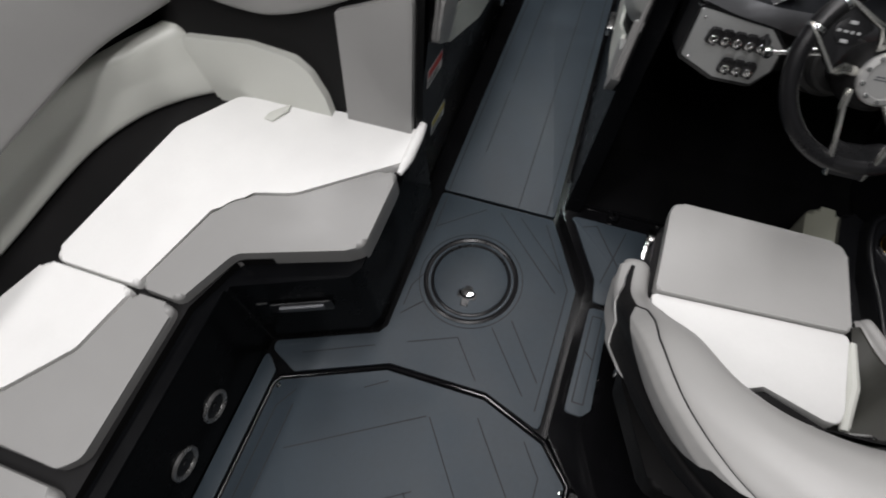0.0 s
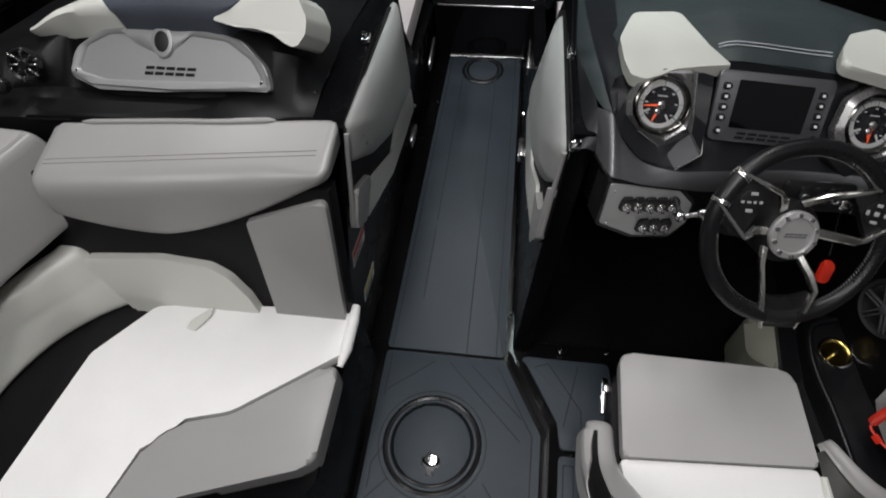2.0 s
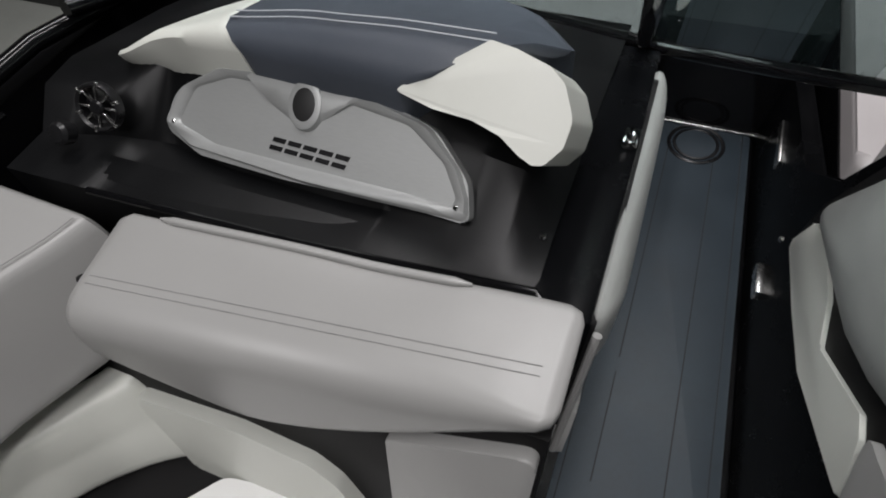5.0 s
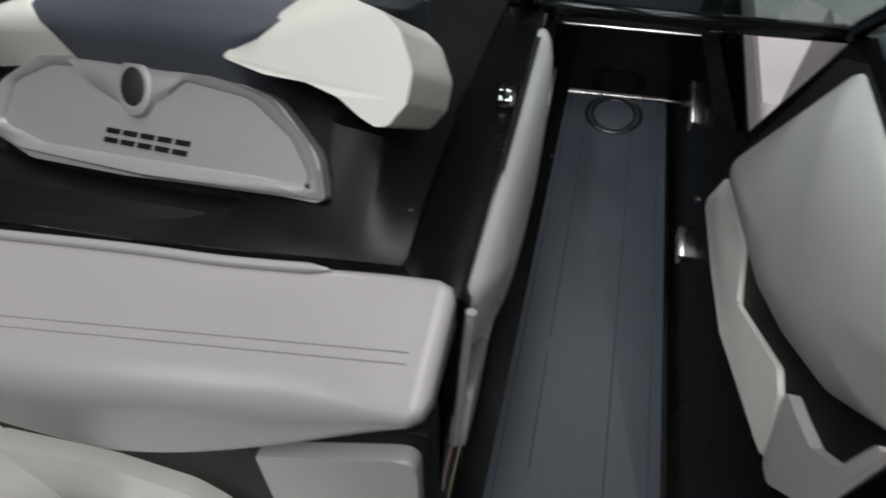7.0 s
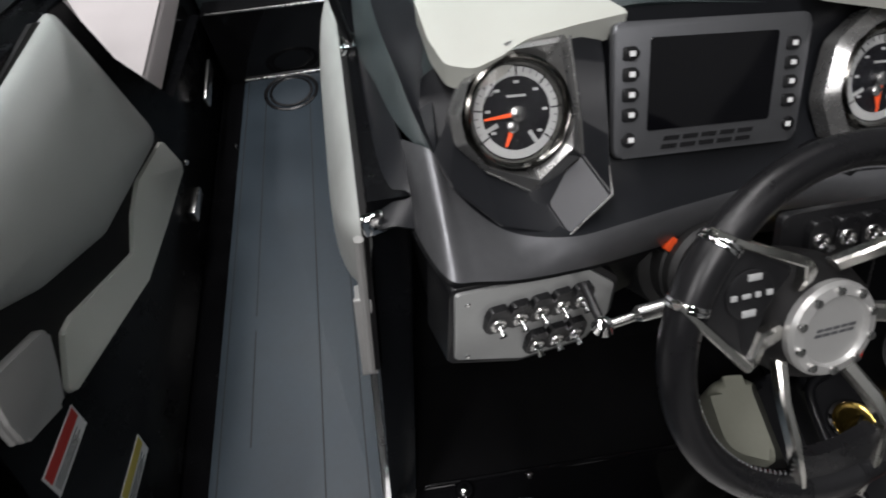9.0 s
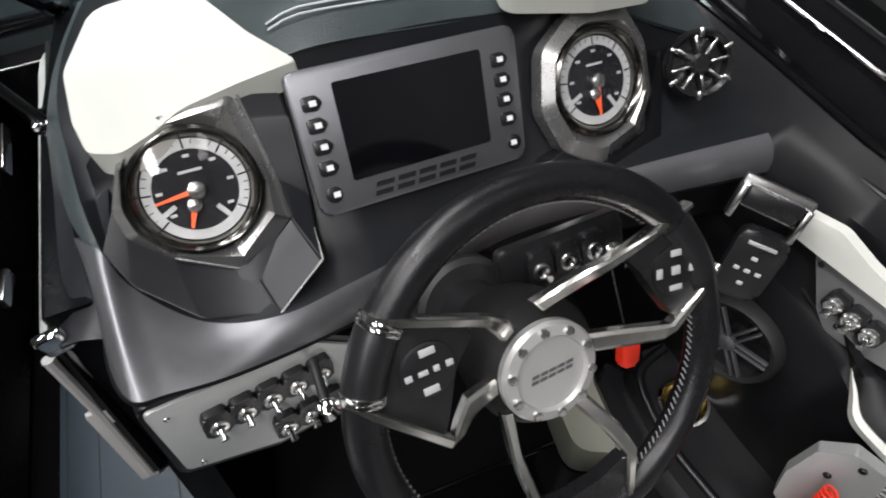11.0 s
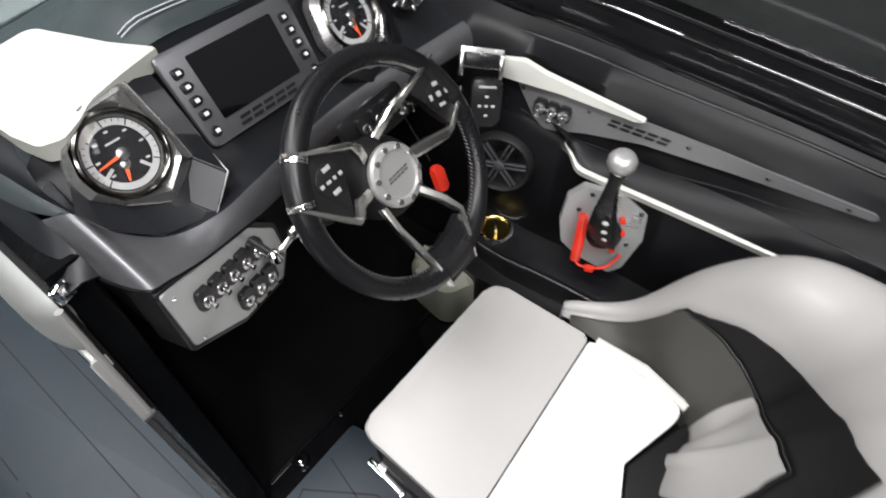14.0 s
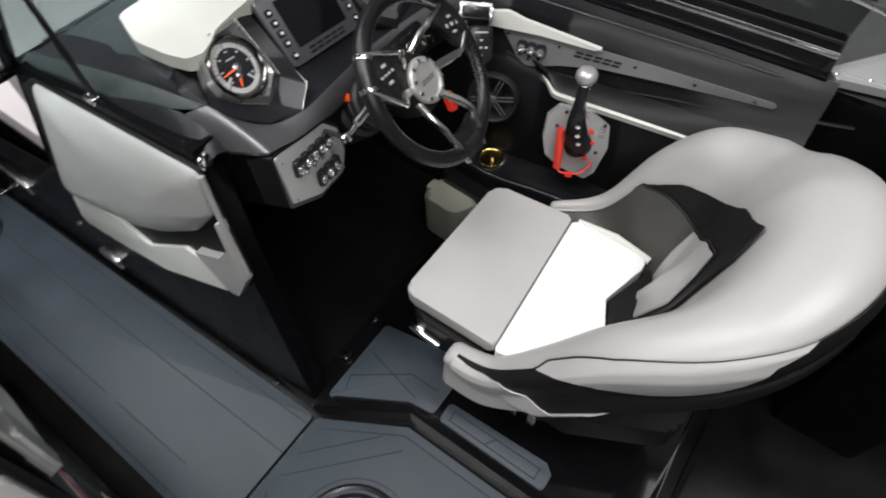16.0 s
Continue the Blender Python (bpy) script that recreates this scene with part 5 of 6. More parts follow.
# ---------------------------------------------------------------- steering wheel
sw = thing("steering_wheel", WC, "black leather three-spoke steering wheel with chrome edged spokes", "steering wheel")
R0, RT = 0.1666, 0.0168
HUB = WM @ pose(0.002, -0.004, -0.030)
rs = []
for i in range(72):
    a = 6.28319 * i / 72
    bulge = 1 + 0.06 * math.cos(3 * (a - radians(142)))
    rs.append([(math.cos(a) * (R0 + RT * bulge * math.cos(b)), math.sin(a) * (R0 + RT * bulge * math.cos(b)), RT * 0.95 * bulge * math.sin(b)) for b in [6.28319 * j / 14 for j in range(14)]])
bm = rings(rs + [rs[0]], cap=False)
bmesh.ops.remove_doubles(bm, verts=bm.verts, dist=1e-5)
bm.transform(WM)
part("rim", bm, M_LEATHER, sw, "stitched black leather rim", 80)
bm = None
for i in range(150):
    a = 6.28319 * i / 150
    p = Vector((math.cos(a) * (R0 - RT * 0.98), math.sin(a) * (R0 - RT * 0.98), 0.004))
    q = Vector((math.cos(a + 0.025) * (R0 - RT * 1.0), math.sin(a + 0.025) * (R0 - RT * 1.0), -0.001))
    bm = tube([p, q], 0.0008, 5, bm=bm)
bm.transform(WM)
part("stitching", bm, M_THREADK, sw)
part("hub", lathe([(0.030, -0.090), (0.048, -0.085), (0.059, -0.060), (0.0635, -0.030), (0.062, -0.006), (0.056, 0.008), (0.047, 0.014)], 48, HUB), M_CHAR, sw, "matt black hub")
part("cap", lathe([(0.048, 0.008), (0.048, 0.020), (0.045, 0.024), (0.036, 0.026), (0.034, 0.022), (0.030, 0.022), (0, 0.0225)], 56, HUB), M_CAP, sw, "satin silver centre cap")
for k in range(10):
    a = radians(36 * k + 10)
    part("cap_bolt", lathe([(0.0044, 0.0), (0.0044, 0.003), (0.002, 0.0035), (0, 0.0030)], 14, HUB @ pose(math.cos(a) * 0.0405, math.sin(a) * 0.0405, 0.0245)), M_SATIN, sw)
wordmark(sw, HUB @ pose(0, 0, 0.0225, 0, 0, -8), 0.044, 0.008, M_BEAD, 0.0006)


def wheel_bar(parent, pts):
    """A flat chrome bar in the wheel's plane, through (x, y, height, width) points."""
    rs = []
    for i, (x, y, z, w) in enumerate(pts):
        a, b = Vector(pts[max(i - 1, 0)][:2]), Vector(pts[min(i + 1, len(pts) - 1)][:2])
        d = (b - a).normalized()
        n = Vector((-d.y, d.x)) * w * 0.5
        rs.append([WM @ Vector((x + n.x * k, y + n.y * k, z + h)) for k, h in ((-1, -0.006), (1, -0.006), (1, 0.0035), (0.6, 0.006), (-0.6, 0.006), (-1, 0.0035))])
    return part("side_bar", rings(rs), M_BAR, parent, "chrome side bar", 30)


def spoke(plate, bars, a0, a1, keys, label, clamps=False):
    """A spoke: a black plate by the rim, two chrome bars to the hub and a sleeve on the rim."""
    s = part("spoke", ext(rounded(plate, 0.005), -0.006, 0.009, 0.003, 2, WM), M_BLACKP, sw, label)
    for b in bars:
        wheel_bar(s, b)
    sl = []
    for i in range(9):
        a = radians(a0 + (a1 - a0) * i / 8)
        sl.append([WM @ Vector((math.cos(a) * (R0 + RT * 1.07 * math.cos(b)), math.sin(a) * (R0 + RT * 1.07 * math.cos(b)), RT * 1.05 * math.sin(b))) for b in [6.28319 * j / 18 for j in range(18)]])
    part("rim_sleeve", rings(sl), M_BLACKP, s, "glossy black rim sleeve", 60)
    for a in (a0, a1) if clamps else ():
        a = radians(a)
        for k in (0.0, 0.026):
            b = a + (k if a0 == math.degrees(a) else -k) * (1 if a1 > a0 else -1)
            part("clamp", lathe([(RT * 1.02, -0.002), (RT * 1.12, -0.0016), (RT * 1.14, 0.0), (RT * 1.12, 0.0016), (RT * 1.02, 0.002)], 24, WM @ plane((math.cos(b) * R0, math.sin(b) * R0, 0), (0, 0, 1), (-math.sin(b), math.cos(b), 0))), M_CHROME, s)
    if keys:
        k = WM @ pose(keys[0], keys[1], 0.009, 0, 0, keys[2])
        part("key_pad", lathe([(0.023, 0), (0.023, 0.002), (0.020, 0.003), (0, 0.003)], 32, k), M_BLACKP, s)
        for dx, dy, sx, sy in keys[3]:
            part("key", box(sx, sy, 0.002, 0.0006, m=k @ pose(dx, dy, 0.0038)), M_KEY, s)
    return s


spoke([(-0.160, 0.084), (-0.149, 0.069), (-0.108, 0.012), (-0.098, 0.026), (-0.076, 0.063), (-0.050, 0.084), (-0.100, 0.121), (-0.114, 0.137)],
      [[(-0.120, 0.140, 0.008, 0.006), (-0.099, 0.1235, 0.012, 0.008), (-0.040, 0.086, 0.008, 0.009), (-0.026, 0.066, -0.004, 0.016), (-0.018, 0.046, -0.020, 0.018)],
       [(-0.161, 0.089, 0.008, 0.006), (-0.147, 0.068, 0.012, 0.008), (-0.105, 0.008, 0.010, 0.009), (-0.094, 0.007, 0.002, 0.012), (-0.076, 0.014, -0.008, 0.018), (-0.046, 0.006, -0.022, 0.018)]], 131, 152,
      (-0.096, 0.076, -9, ((0.002, 0.016, 0.013, 0.006), (-0.002, -0.016, 0.013, 0.006), (-0.017, 0.0, 0.006, 0.005), (0.017, 0.0, 0.006, 0.005), (-0.005, 0.0, 0.008, 0.004), (0.006, 0.0, 0.005, 0.005))), "black spoke with a key pad, chrome edged", True)
spoke([(0.168, 0.077), (0.184, 0.008), (0.172, 0.003), (0.126, -0.015), (0.114, 0.016), (0.104, 0.048), (0.092, 0.070)],
      [[(0.172, 0.078, 0.006, 0.005), (0.120, 0.0745, 0.011, 0.008), (0.076, 0.072, 0.010, 0.010), (0.050, 0.069, 0.002, 0.013), (0.016, 0.054, -0.020, 0.014)],
       [(0.186, 0.007, 0.006, 0.005), (0.150, -0.007, 0.010, 0.008), (0.119, -0.020, 0.010, 0.010), (0.108, -0.021, 0.006, 0.016), (0.074, -0.012, -0.008, 0.018), (0.044, -0.004, -0.020, 0.018)]], 25, 2,
      (0.137, 0.031, -17, ((0.0, 0.016, 0.011, 0.006), (0.0, -0.016, 0.013, 0.005), (-0.018, 0.0, 0.006, 0.009), (0.018, 0.0, 0.006, 0.009), (0.0, 0.0, 0.009, 0.008))), "black spoke with a round key pad, chrome edged")
spoke([(-0.058, -0.180), (0.008, -0.191), (0.026, -0.150), (0.038, -0.118), (0.000, -0.124), (-0.034, -0.121), (-0.060, -0.112)],
      [[(-0.057, -0.184, 0.004, 0.005), (-0.060, -0.130, 0.010, 0.008), (-0.062, -0.090, 0.008, 0.010), (-0.058, -0.055, -0.006, 0.010), (-0.046, -0.024, -0.022, 0.012)],
       [(0.009, -0.192, 0.004, 0.005), (0.026, -0.150, 0.010, 0.008), (0.040, -0.114, 0.010, 0.012), (0.034, -0.085, 0.000, 0.015), (0.018, -0.045, -0.020, 0.016)]], -108, -87,
      None, "lower black spoke plate, chrome edged")

tagp = thing("key_float", (0.885, 0.0, 0.65), "red key float hanging behind the wheel", "key float")
part("float", ext(rounded([(-0.012, -0.022), (0.012, -0.022), (0.014, 0.016), (0.005, 0.030), (-0.011, 0.024)], 0.006), -0.007, 0.007, 0.006, 3, plane((0.886, 0.000, 0.645), (0.9, 0.1, -0.3), (0.1, -0.8, 0.6)), both=True), M_RED, tagp)
part("cord", tube([(0.882, 0.018, 0.688), (0.870, 0.03, 0.74), (0.855, 0.055, 0.818)], 0.0015, 6), M_BLACKP, tagp)
sh = plane((0.805, 0.055, 0.83), (0.98, 0.1, -0.1), (0.1, -0.85, 0.5))
for k in range(3):
    toggle(sh, -0.03 + 0.03 * k, 0.0, "switches behind the wheel", 10)
ign = thing("ignition_panel", (0.80, 0.07, 0.825), "small dark panel with key switch behind the wheel", "switch panel")
part("plate", ext(rounded([(-0.07, -0.03), (0.07, -0.03), (0.07, 0.03), (-0.07, 0.03)], 0.01), -0.01, 0, 0.002, 2, sh), M_BLACKP, ign)
part("key_barrel", lathe([(0.011, 0), (0.011, 0.006), (0.008, 0.009), (0, 0.009)], 20, sh @ pose(0.052, -0.012, 0)), M_SATIN, ign)
part("key", box(0.004, 0.016, 0.022, 0.001, m=sh @ pose(0.052, -0.012, 0.018)), M_CHROME, ign)

# ---------------------------------------------------------------- starboard side console
SIDE = [
    [(-0.95, 1.20, 0.10), (-0.30, 1.12, 0.10), (0.30, 1.06, 0.10)],
    [(-0.95, 1.20, 0.36), (-0.30, 1.135, 0.36), (-0.06, 1.10, 0.37), (0.30, 1.06, 0.38)],
    [(-0.95, 1.25, 0.52), (-0.70, 1.228, 0.535), (-0.45, 1.182, 0.551), (-0.30, 1.152, 0.563), (-0.166, 1.128, 0.576), (-0.110, 1.138, 0.594), (0.02, 1.105, 0.60), (0.30, 1.07, 0.62)],
    [(-0.95, 1.27, 0.575), (-0.69, 1.252, 0.590), (-0.45, 1.232, 0.588), (-0.30, 1.205, 0.592), (-0.166, 1.170, 0.598), (-0.11, 1.156, 0.604), (0.02, 1.126, 0.625), (0.30, 1.08, 0.66)],
    [(-0.95, 1.37, 0.64), (-0.704, 1.312, 0.630), (-0.489, 1.252, 0.606), (-0.265, 1.196, 0.602), (-0.118, 1.160, 0.612), (-0.03, 1.146, 0.622), (0.02, 1.134, 0.650), (0.30, 1.08, 0.68)],
    [(-0.95, 1.40, 0.66), (-0.642, 1.316, 0.664), (-0.238, 1.228, 0.704), (-0.039, 1.184, 0.738), (0.049, 1.162, 0.743), (0.30, 1.10, 0.78)],
    [(-0.95, 1.39, 0.675), (-0.55, 1.338, 0.695), (-0.11, 1.25, 0.737), (0.10, 1.19, 0.767), (0.30, 1.14, 0.79)],
    [(-0.95, 1.41, 0.69), (-0.754, 1.380, 0.700), (-0.55, 1.36, 0.712), (-0.11, 1.28, 0.757), (0.10, 1.22, 0.785), (0.45, 1.16, 0.82)],
]


def side(c, y):
    p = curve(c, y)
    return Vector((p.y, y, p.z))


sc = thing("side_console", (1.15, -0.2, 0.07), "black moulded side console beside the helm seat", "console")
rows = [[side(c, -0.745 + 1.195 * i / 56) for i in range(57)] for c in SIDE]
part("lower_panel", sheet(rows[0:4], 0.004), M_CONS, sc, "", 50)
part("upper_panel", sheet(rows[3:], 0.004), M_CONS, sc, "", 50)
# gunwale: a soft upper ledge, a glossy step, a bright strip and the window foot
YS = [-0.715 + 0.05 * i for i in range(24)]
gw = [[side(SIDE[7], y) + Vector((dx, 0, dz)) for y in YS] for dx, dz in ((0.0, 0.0), (0.006, 0.012), (0.022, 0.016), (0.055, 0.018), (0.064, 0.030), (0.10, 0.034), (0.14, 0.036))]
structure("gunwale", sheet(gw, 0.006), M_GLOSS, "glossy black stepped gunwale", "gunwale", 40)
structure("trim", tube([side(SIDE[7], y) + Vector((0.060, 0, 0.026)) for y in YS], 0.003, 8), M_CHROME, "bright thin strip along the gunwale", "trim")
part("moulded_edge", tube([side(SIDE[7], y) + Vector((-0.004, 0, 0.002)) for y in YS], 0.006, 10), M_GLOSS, sc)
part("moulded_edge", tube([side(SIDE[4], 0.03 - 0.85 * i / 24) + Vector((0.000, 0, -0.002)) for i in range(25)], 0.006, 10), M_CONS, sc)
part("moulded_edge", tube([side(SIDE[6], 0.06 - 0.70 * i / 30) + Vector((-0.003, 0, 0.001)) for i in range(31)], [0.001] + [0.0045] * 29 + [0.001], 10), M_DASH, sc)
part("moulded_edge", tube([side(SIDE[3], -0.16 - 0.52 * i / 24) + Vector((-0.002, 0, 0.002)) for i in range(25)], [0.001] + [0.004] * 23 + [0.001], 10), M_DASH, sc)
g = part("side_pane", sheet([[side(SIDE[7], -0.71 + 0.09 * i) + Vector((0.10, 0, 0.04)) for i in range(13)], [side(SIDE[7], -0.71 + 0.09 * i) + Vector((0.06, -0.03, 0.36)) for i in range(13)]], 0.006), M_GLASSD, wind, "dark tinted reflective side pane")
g.visible_shadow = False

# armrest strip (off-white edge) over the lever, and upper trim by the holder
arm = thing("armrest", (1.17, -0.4, 0.55), "charcoal armrest with an off-white edge along the console", "armrest")
edge = [Vector(p) for p in spline([(1.146, -0.112, 0.608), (1.133, -0.138, 0.595), (1.120, -0.164, 0.583), (1.126, -0.205, 0.578), (1.148, -0.30, 0.568), (1.178, -0.45, 0.556), (1.206, -0.60, 0.545), (1.226, -0.70, 0.538)], 36)]
rim = [Vector(p) for p in spline([(1.152, -0.112, 0.612), (1.156, -0.138, 0.608), (1.162, -0.164, 0.602), (1.174, -0.205, 0.600), (1.202, -0.30, 0.596), (1.230, -0.45, 0.591), (1.246, -0.60, 0.590), (1.252, -0.70, 0.592)], 36)]
wide = [0.004 + 0.0055 * min(1.0, i / 6) for i in range(36)]
part("edge", rings([[p + Vector((-0.008, -0.002, -1.0)).normalized() * w + Vector((-0.004, -0.001, 0)), p + Vector((-0.007, -0.002, w * 0.6)), p + Vector((0.002, 0.0, w)), p + Vector((0.010, 0.002, w * 0.7)), p + Vector((0.010, 0.002, -w))] for p, w in zip(edge, wide)]), M_CREAM, arm, "off-white edge strip", 25)
part("pad", sheet([[p + Vector((0.006, 0, 0.004)) for p in edge], [p * 0.5 + q * 0.5 + Vector((0, 0, 0.005)) for p, q in zip(edge, rim)], rim], 0.010), M_CONS, arm, "charcoal pad", 60)

acc = thing("console_trim", (1.15, -0.05, 0.72), "brushed metal console trim with off-white accent", "trim panel")
TP2 = plane((1.143, -0.020, 0.660), (0.159, -0.640, -0.030), (-0.95, -0.236, 0.22))
part("plate", ext(rounded([(-0.033, 0.037), (0.016, -0.026), (0.040, -0.043), (0.064, -0.041), (0.125, -0.022), (0.233, -0.002), (0.400, 0.005), (0.640, 0.010), (0.652, 0.016), (0.640, 0.023), (0.440, 0.033), (0.365, 0.038), (0.210, 0.043), (0.060, 0.047)], [0.004, 0.02, 0.02, 0.02, 0.06, 0.06, 0, 0.006, 0.005, 0.006, 0, 0.05, 0, 0]), -0.002, 0.006, 0.002, 2, TP2), M_PLATE, acc, "gunmetal plate")
part("accent", ext(rounded([(-0.072, 0.075), (-0.027, 0.086), (0.018, 0.075), (0.226, 0.050), (0.205, 0.044), (0.060, 0.047), (-0.030, 0.042), (-0.066, 0.041)], [0.004, 0.03, 0.03, 0.002, 0.002, 0.03, 0.01, 0.004]), 0.000, 0.017, 0.005, 3, TP2), M_CREAM, acc, "off-white tapering accent")
wordmark(acc, TP2 @ pose(0.216, 0.0200, 0.006), 0.120, 0.015, M_BLACKP)
for u, v in ((-0.018, 0.028), (0.046, -0.026), (0.118, 0.027), (0.311, 0.025), (0.458, 0.020), (0.600, 0.017)):
    screw(acc, TP2 @ pose(u, v, 0.006), 0.004, M_BLACKP)
tm = TP2 @ pose(0.050, 0.002, 0.006)
for k in (-1, 0, 1):
    kb = thing("round_switch", tm @ Vector((k * 0.025, 0, 0.0)), "small round chrome toggle on the console", "switch", "console switches")
    part("guard", ext(rounded([(-0.013, -0.014), (0.013, -0.014), (0.0135, 0.010), (0.009, 0.020), (-0.009, 0.020), (-0.0135, 0.010)], 0.006), -0.001, 0.008, 0.003, 2, tm @ pose(k * 0.025, 0, 0)), M_BLACKP, kb)
    part("collar", lathe([(0.0115, 0.004), (0.0115, 0.012), (0.009, 0.016), (0.007, 0.016), (0.006, 0.013), (0, 0.013)], 20, tm @ pose(k * 0.025, 0, 0)), M_SATIN, kb)
    part("lever", tube([tm @ Vector((k * 0.025, 0, 0.013)), tm @ Vector((k * 0.025 + 0.002, -0.006, 0.028))], [0.003, 0.005], 10), M_CHROME, kb)

# phone bracket and remote
br = thing("phone_bracket", (1.095, 0.07, 0.75), "polished metal bracket holding a dark pad on the console", "bracket")
bmx = plane((1.094, 0.068, 0.752), (0.052, -0.060, -0.014), (-0.55, -0.62, 0.56))
part("frame", ext(rounded([(-0.042, -0.018), (0.042, -0.018), (0.042, 0.020), (-0.042, 0.020)], 0.003), -0.006, 0.004, 0.002, 2, bmx), M_SATIN, br)
for sg in (-1, 1):
    part("claw", box(0.008, 0.044, 0.018, 0.002, m=bmx @ pose(sg * 0.038, -0.012, 0.006)), M_SATIN, br)
part("pad", box(0.066, 0.026, 0.012, 0.003, m=bmx @ pose(0, -0.002, 0.006)), M_BLACKP, br)
rmt = thing("remote_control", (1.06, 0.035, 0.68), "black oval remote keypad on the console", "remote control")
rmx = plane((1.062, 0.030, 0.688), (0.65, -0.72, -0.1), (-0.60, -0.62, 0.50))
part("body", ext(rounded([(-0.028, -0.046), (0.028, -0.046), (0.030, 0.046), (-0.030, 0.046)], 0.016), -0.012, 0.008, 0.005, 3, rmx), M_BLACKP, rmt)
part("bar", box(0.034, 0.005, 0.002, 0.0008, m=rmx @ pose(0, 0.030, 0.0085)), M_DIAL, rmt)
for dx, dy in ((0, 0.012), (0, -0.024), (-0.013, -0.006), (0.013, -0.006), (0, -0.006)):
    part("key", box(0.007, 0.005, 0.002, 0.0008, m=rmx @ pose(dx, dy, 0.0085)), M_KEY, rmt)

# speaker, cup holder
spk = thing("speaker", (1.085, -0.006, 0.522), "round black speaker with a silver spoked grille", "speaker")
sm = plane((1.083, -0.004, 0.520), (0.30, -0.95, 0), (-0.93, -0.30, 0.20)) @ Matrix.Diagonal((0.84, 0.84, 1, 1))
part("ring", lathe([(0.086, -0.01), (0.086, 0.008), (0.080, 0.016), (0.072, 0.012), (0.070, 0.0)], 56, sm), M_RUBBER, spk)
part("cone", lathe([(0.072, 0.002), (0.040, -0.012), (0.022, -0.014), (0.018, -0.004), (0, 0.0)], 48, sm), M_BLACKP, spk)
for k in range(6):
    for off in (-0.006, 0.006):
        part("grille_bar", box(0.060, 0.0045, 0.008, 0.0015, m=sm @ pose(0, 0, 0.012, 0, 0, 60 * k + 10) @ pose(0.041, off, 0)), M_BEAD, spk)
part("badge", lathe([(0.015, 0.008), (0.015, 0.017), (0.011, 0.019), (0, 0.019)], 28, sm), M_BEAD, spk)
shelf = thing("console_shelf", (1.06, -0.2, 0.32), "black moulded shelf along the console foot", "shelf")
pl = rounded([(1.00, 0.08), (1.12, 0.08), (1.15, -0.40), (1.16, -0.62), (1.05, -0.62), (1.02, -0.28), (0.99, -0.10)], 0.04)
part("top", ext(pl, 0.07, 0.318, 0.016, 4), M_DASH, shelf)
part("lip", tube(spline([(1.075, 0.070, 0.322), (1.010, 0.045, 0.322), (0.992, -0.03, 0.322), (0.996, -0.10, 0.321), (1.012, -0.18, 0.320), (1.026, -0.28, 0.319), (1.044, -0.45, 0.318), (1.054, -0.61, 0.318)], 40), 0.0085, 12), M_DASH, shelf, "rounded inner lip")
part("lower_step", ext(rounded([(0.955, 0.10), (1.02, 0.10), (1.06, -0.62), (1.01, -0.62), (0.975, -0.25), (0.945, -0.05)], 0.03), 0.07, 0.255, 0.014, 4), M_DASH, shelf)
cup = thing("cup_holder", (1.056, -0.03, 0.32), "polished gold-lit cup holder in the console shelf", "cup holder")
cm = pose(1.052, -0.028, 0.318)
part("rim", lathe([(0.036, 0.001), (0.044, 0.002), (0.043, 0.006), (0.038, 0.007), (0.036, 0.003)], 40, cm), M_CHROME, cup)
part("well", lathe([(0.037, 0.0055), (0.034, 0.003), (0.026, 0.0015), (0, 0.0012)], 40, cm), M_GOLD, cup)
part("divider", box(0.03, 0.006, 0.016, 0.002, m=cm @ pose(0, 0, 0.010, 0, 0, 40)), M_CHROME, cup)

# throttle lever
TH = plane((1.100, -0.256, 0.490), (0.10, -0.143, -0.03), (-0.80, -0.50, 0.33))
th = thing("throttle", (1.10, -0.256, 0.49), "chrome knobbed throttle lever on an octagonal metal plate", "throttle")
part("plate", ext(rounded([(-0.090, 0.052), (-0.064, 0.084), (0.020, 0.080), (0.074, 0.052), (0.088, -0.012), (0.072, -0.090), (0.050, -0.112), (-0.030, -0.085), (-0.072, -0.056), (-0.088, -0.010)], 0.006), -0.012, 0.008, 0.002, 2, TH), M_SILVERP, th)
for k in range(5):
    part("rib", box(0.030 if k < 9 else 0.02, 0.003, 0.003, 0.001, m=TH @ pose(-0.005 + 0.002 * k, 0.078 - 0.007 * k, 0.0085)), M_SATIN, th)
    part("rib", box(0.026, 0.003, 0.003, 0.001, m=TH @ pose(0.055, 0.045 - 0.007 * k, 0.0085)), M_SATIN, th)
for u, v in ((-0.045, 0.070), (-0.060, 0.030), (0.062, 0.050), (0.060, -0.030), (-0.035, -0.065)):
    screw(th, TH @ pose(u, v, 0.008), 0.005, M_BLACKP)
part("boss", lathe([(0.036, 0.006), (0.036, 0.018), (0.028, 0.024), (0, 0.025)], 32, TH @ pose(0.006, -0.012, 0)), M_BLACKP, th)
K = Vector((1.074, -0.257, 0.711))
b0 = TH @ Vector((0.006, -0.012, 0.030))
LV = [b0 + (K - b0) * s + Vector((-0.03 * math.sin(3.14 * s), 0, 0)) for s in (0, 0.25, 0.5, 0.75, 1)]
part("arm", rings([[p + Vector((a * w, b * w, 0)) for a, b in ((-0.5, -1), (0.5, -1), (0.7, 0), (0.5, 1), (-0.5, 1), (-0.7, 0))] for p, w in zip(LV, (0.028, 0.027, 0.020, 0.012, 0.010))]), M_BLACKP, th, "black forged arm")
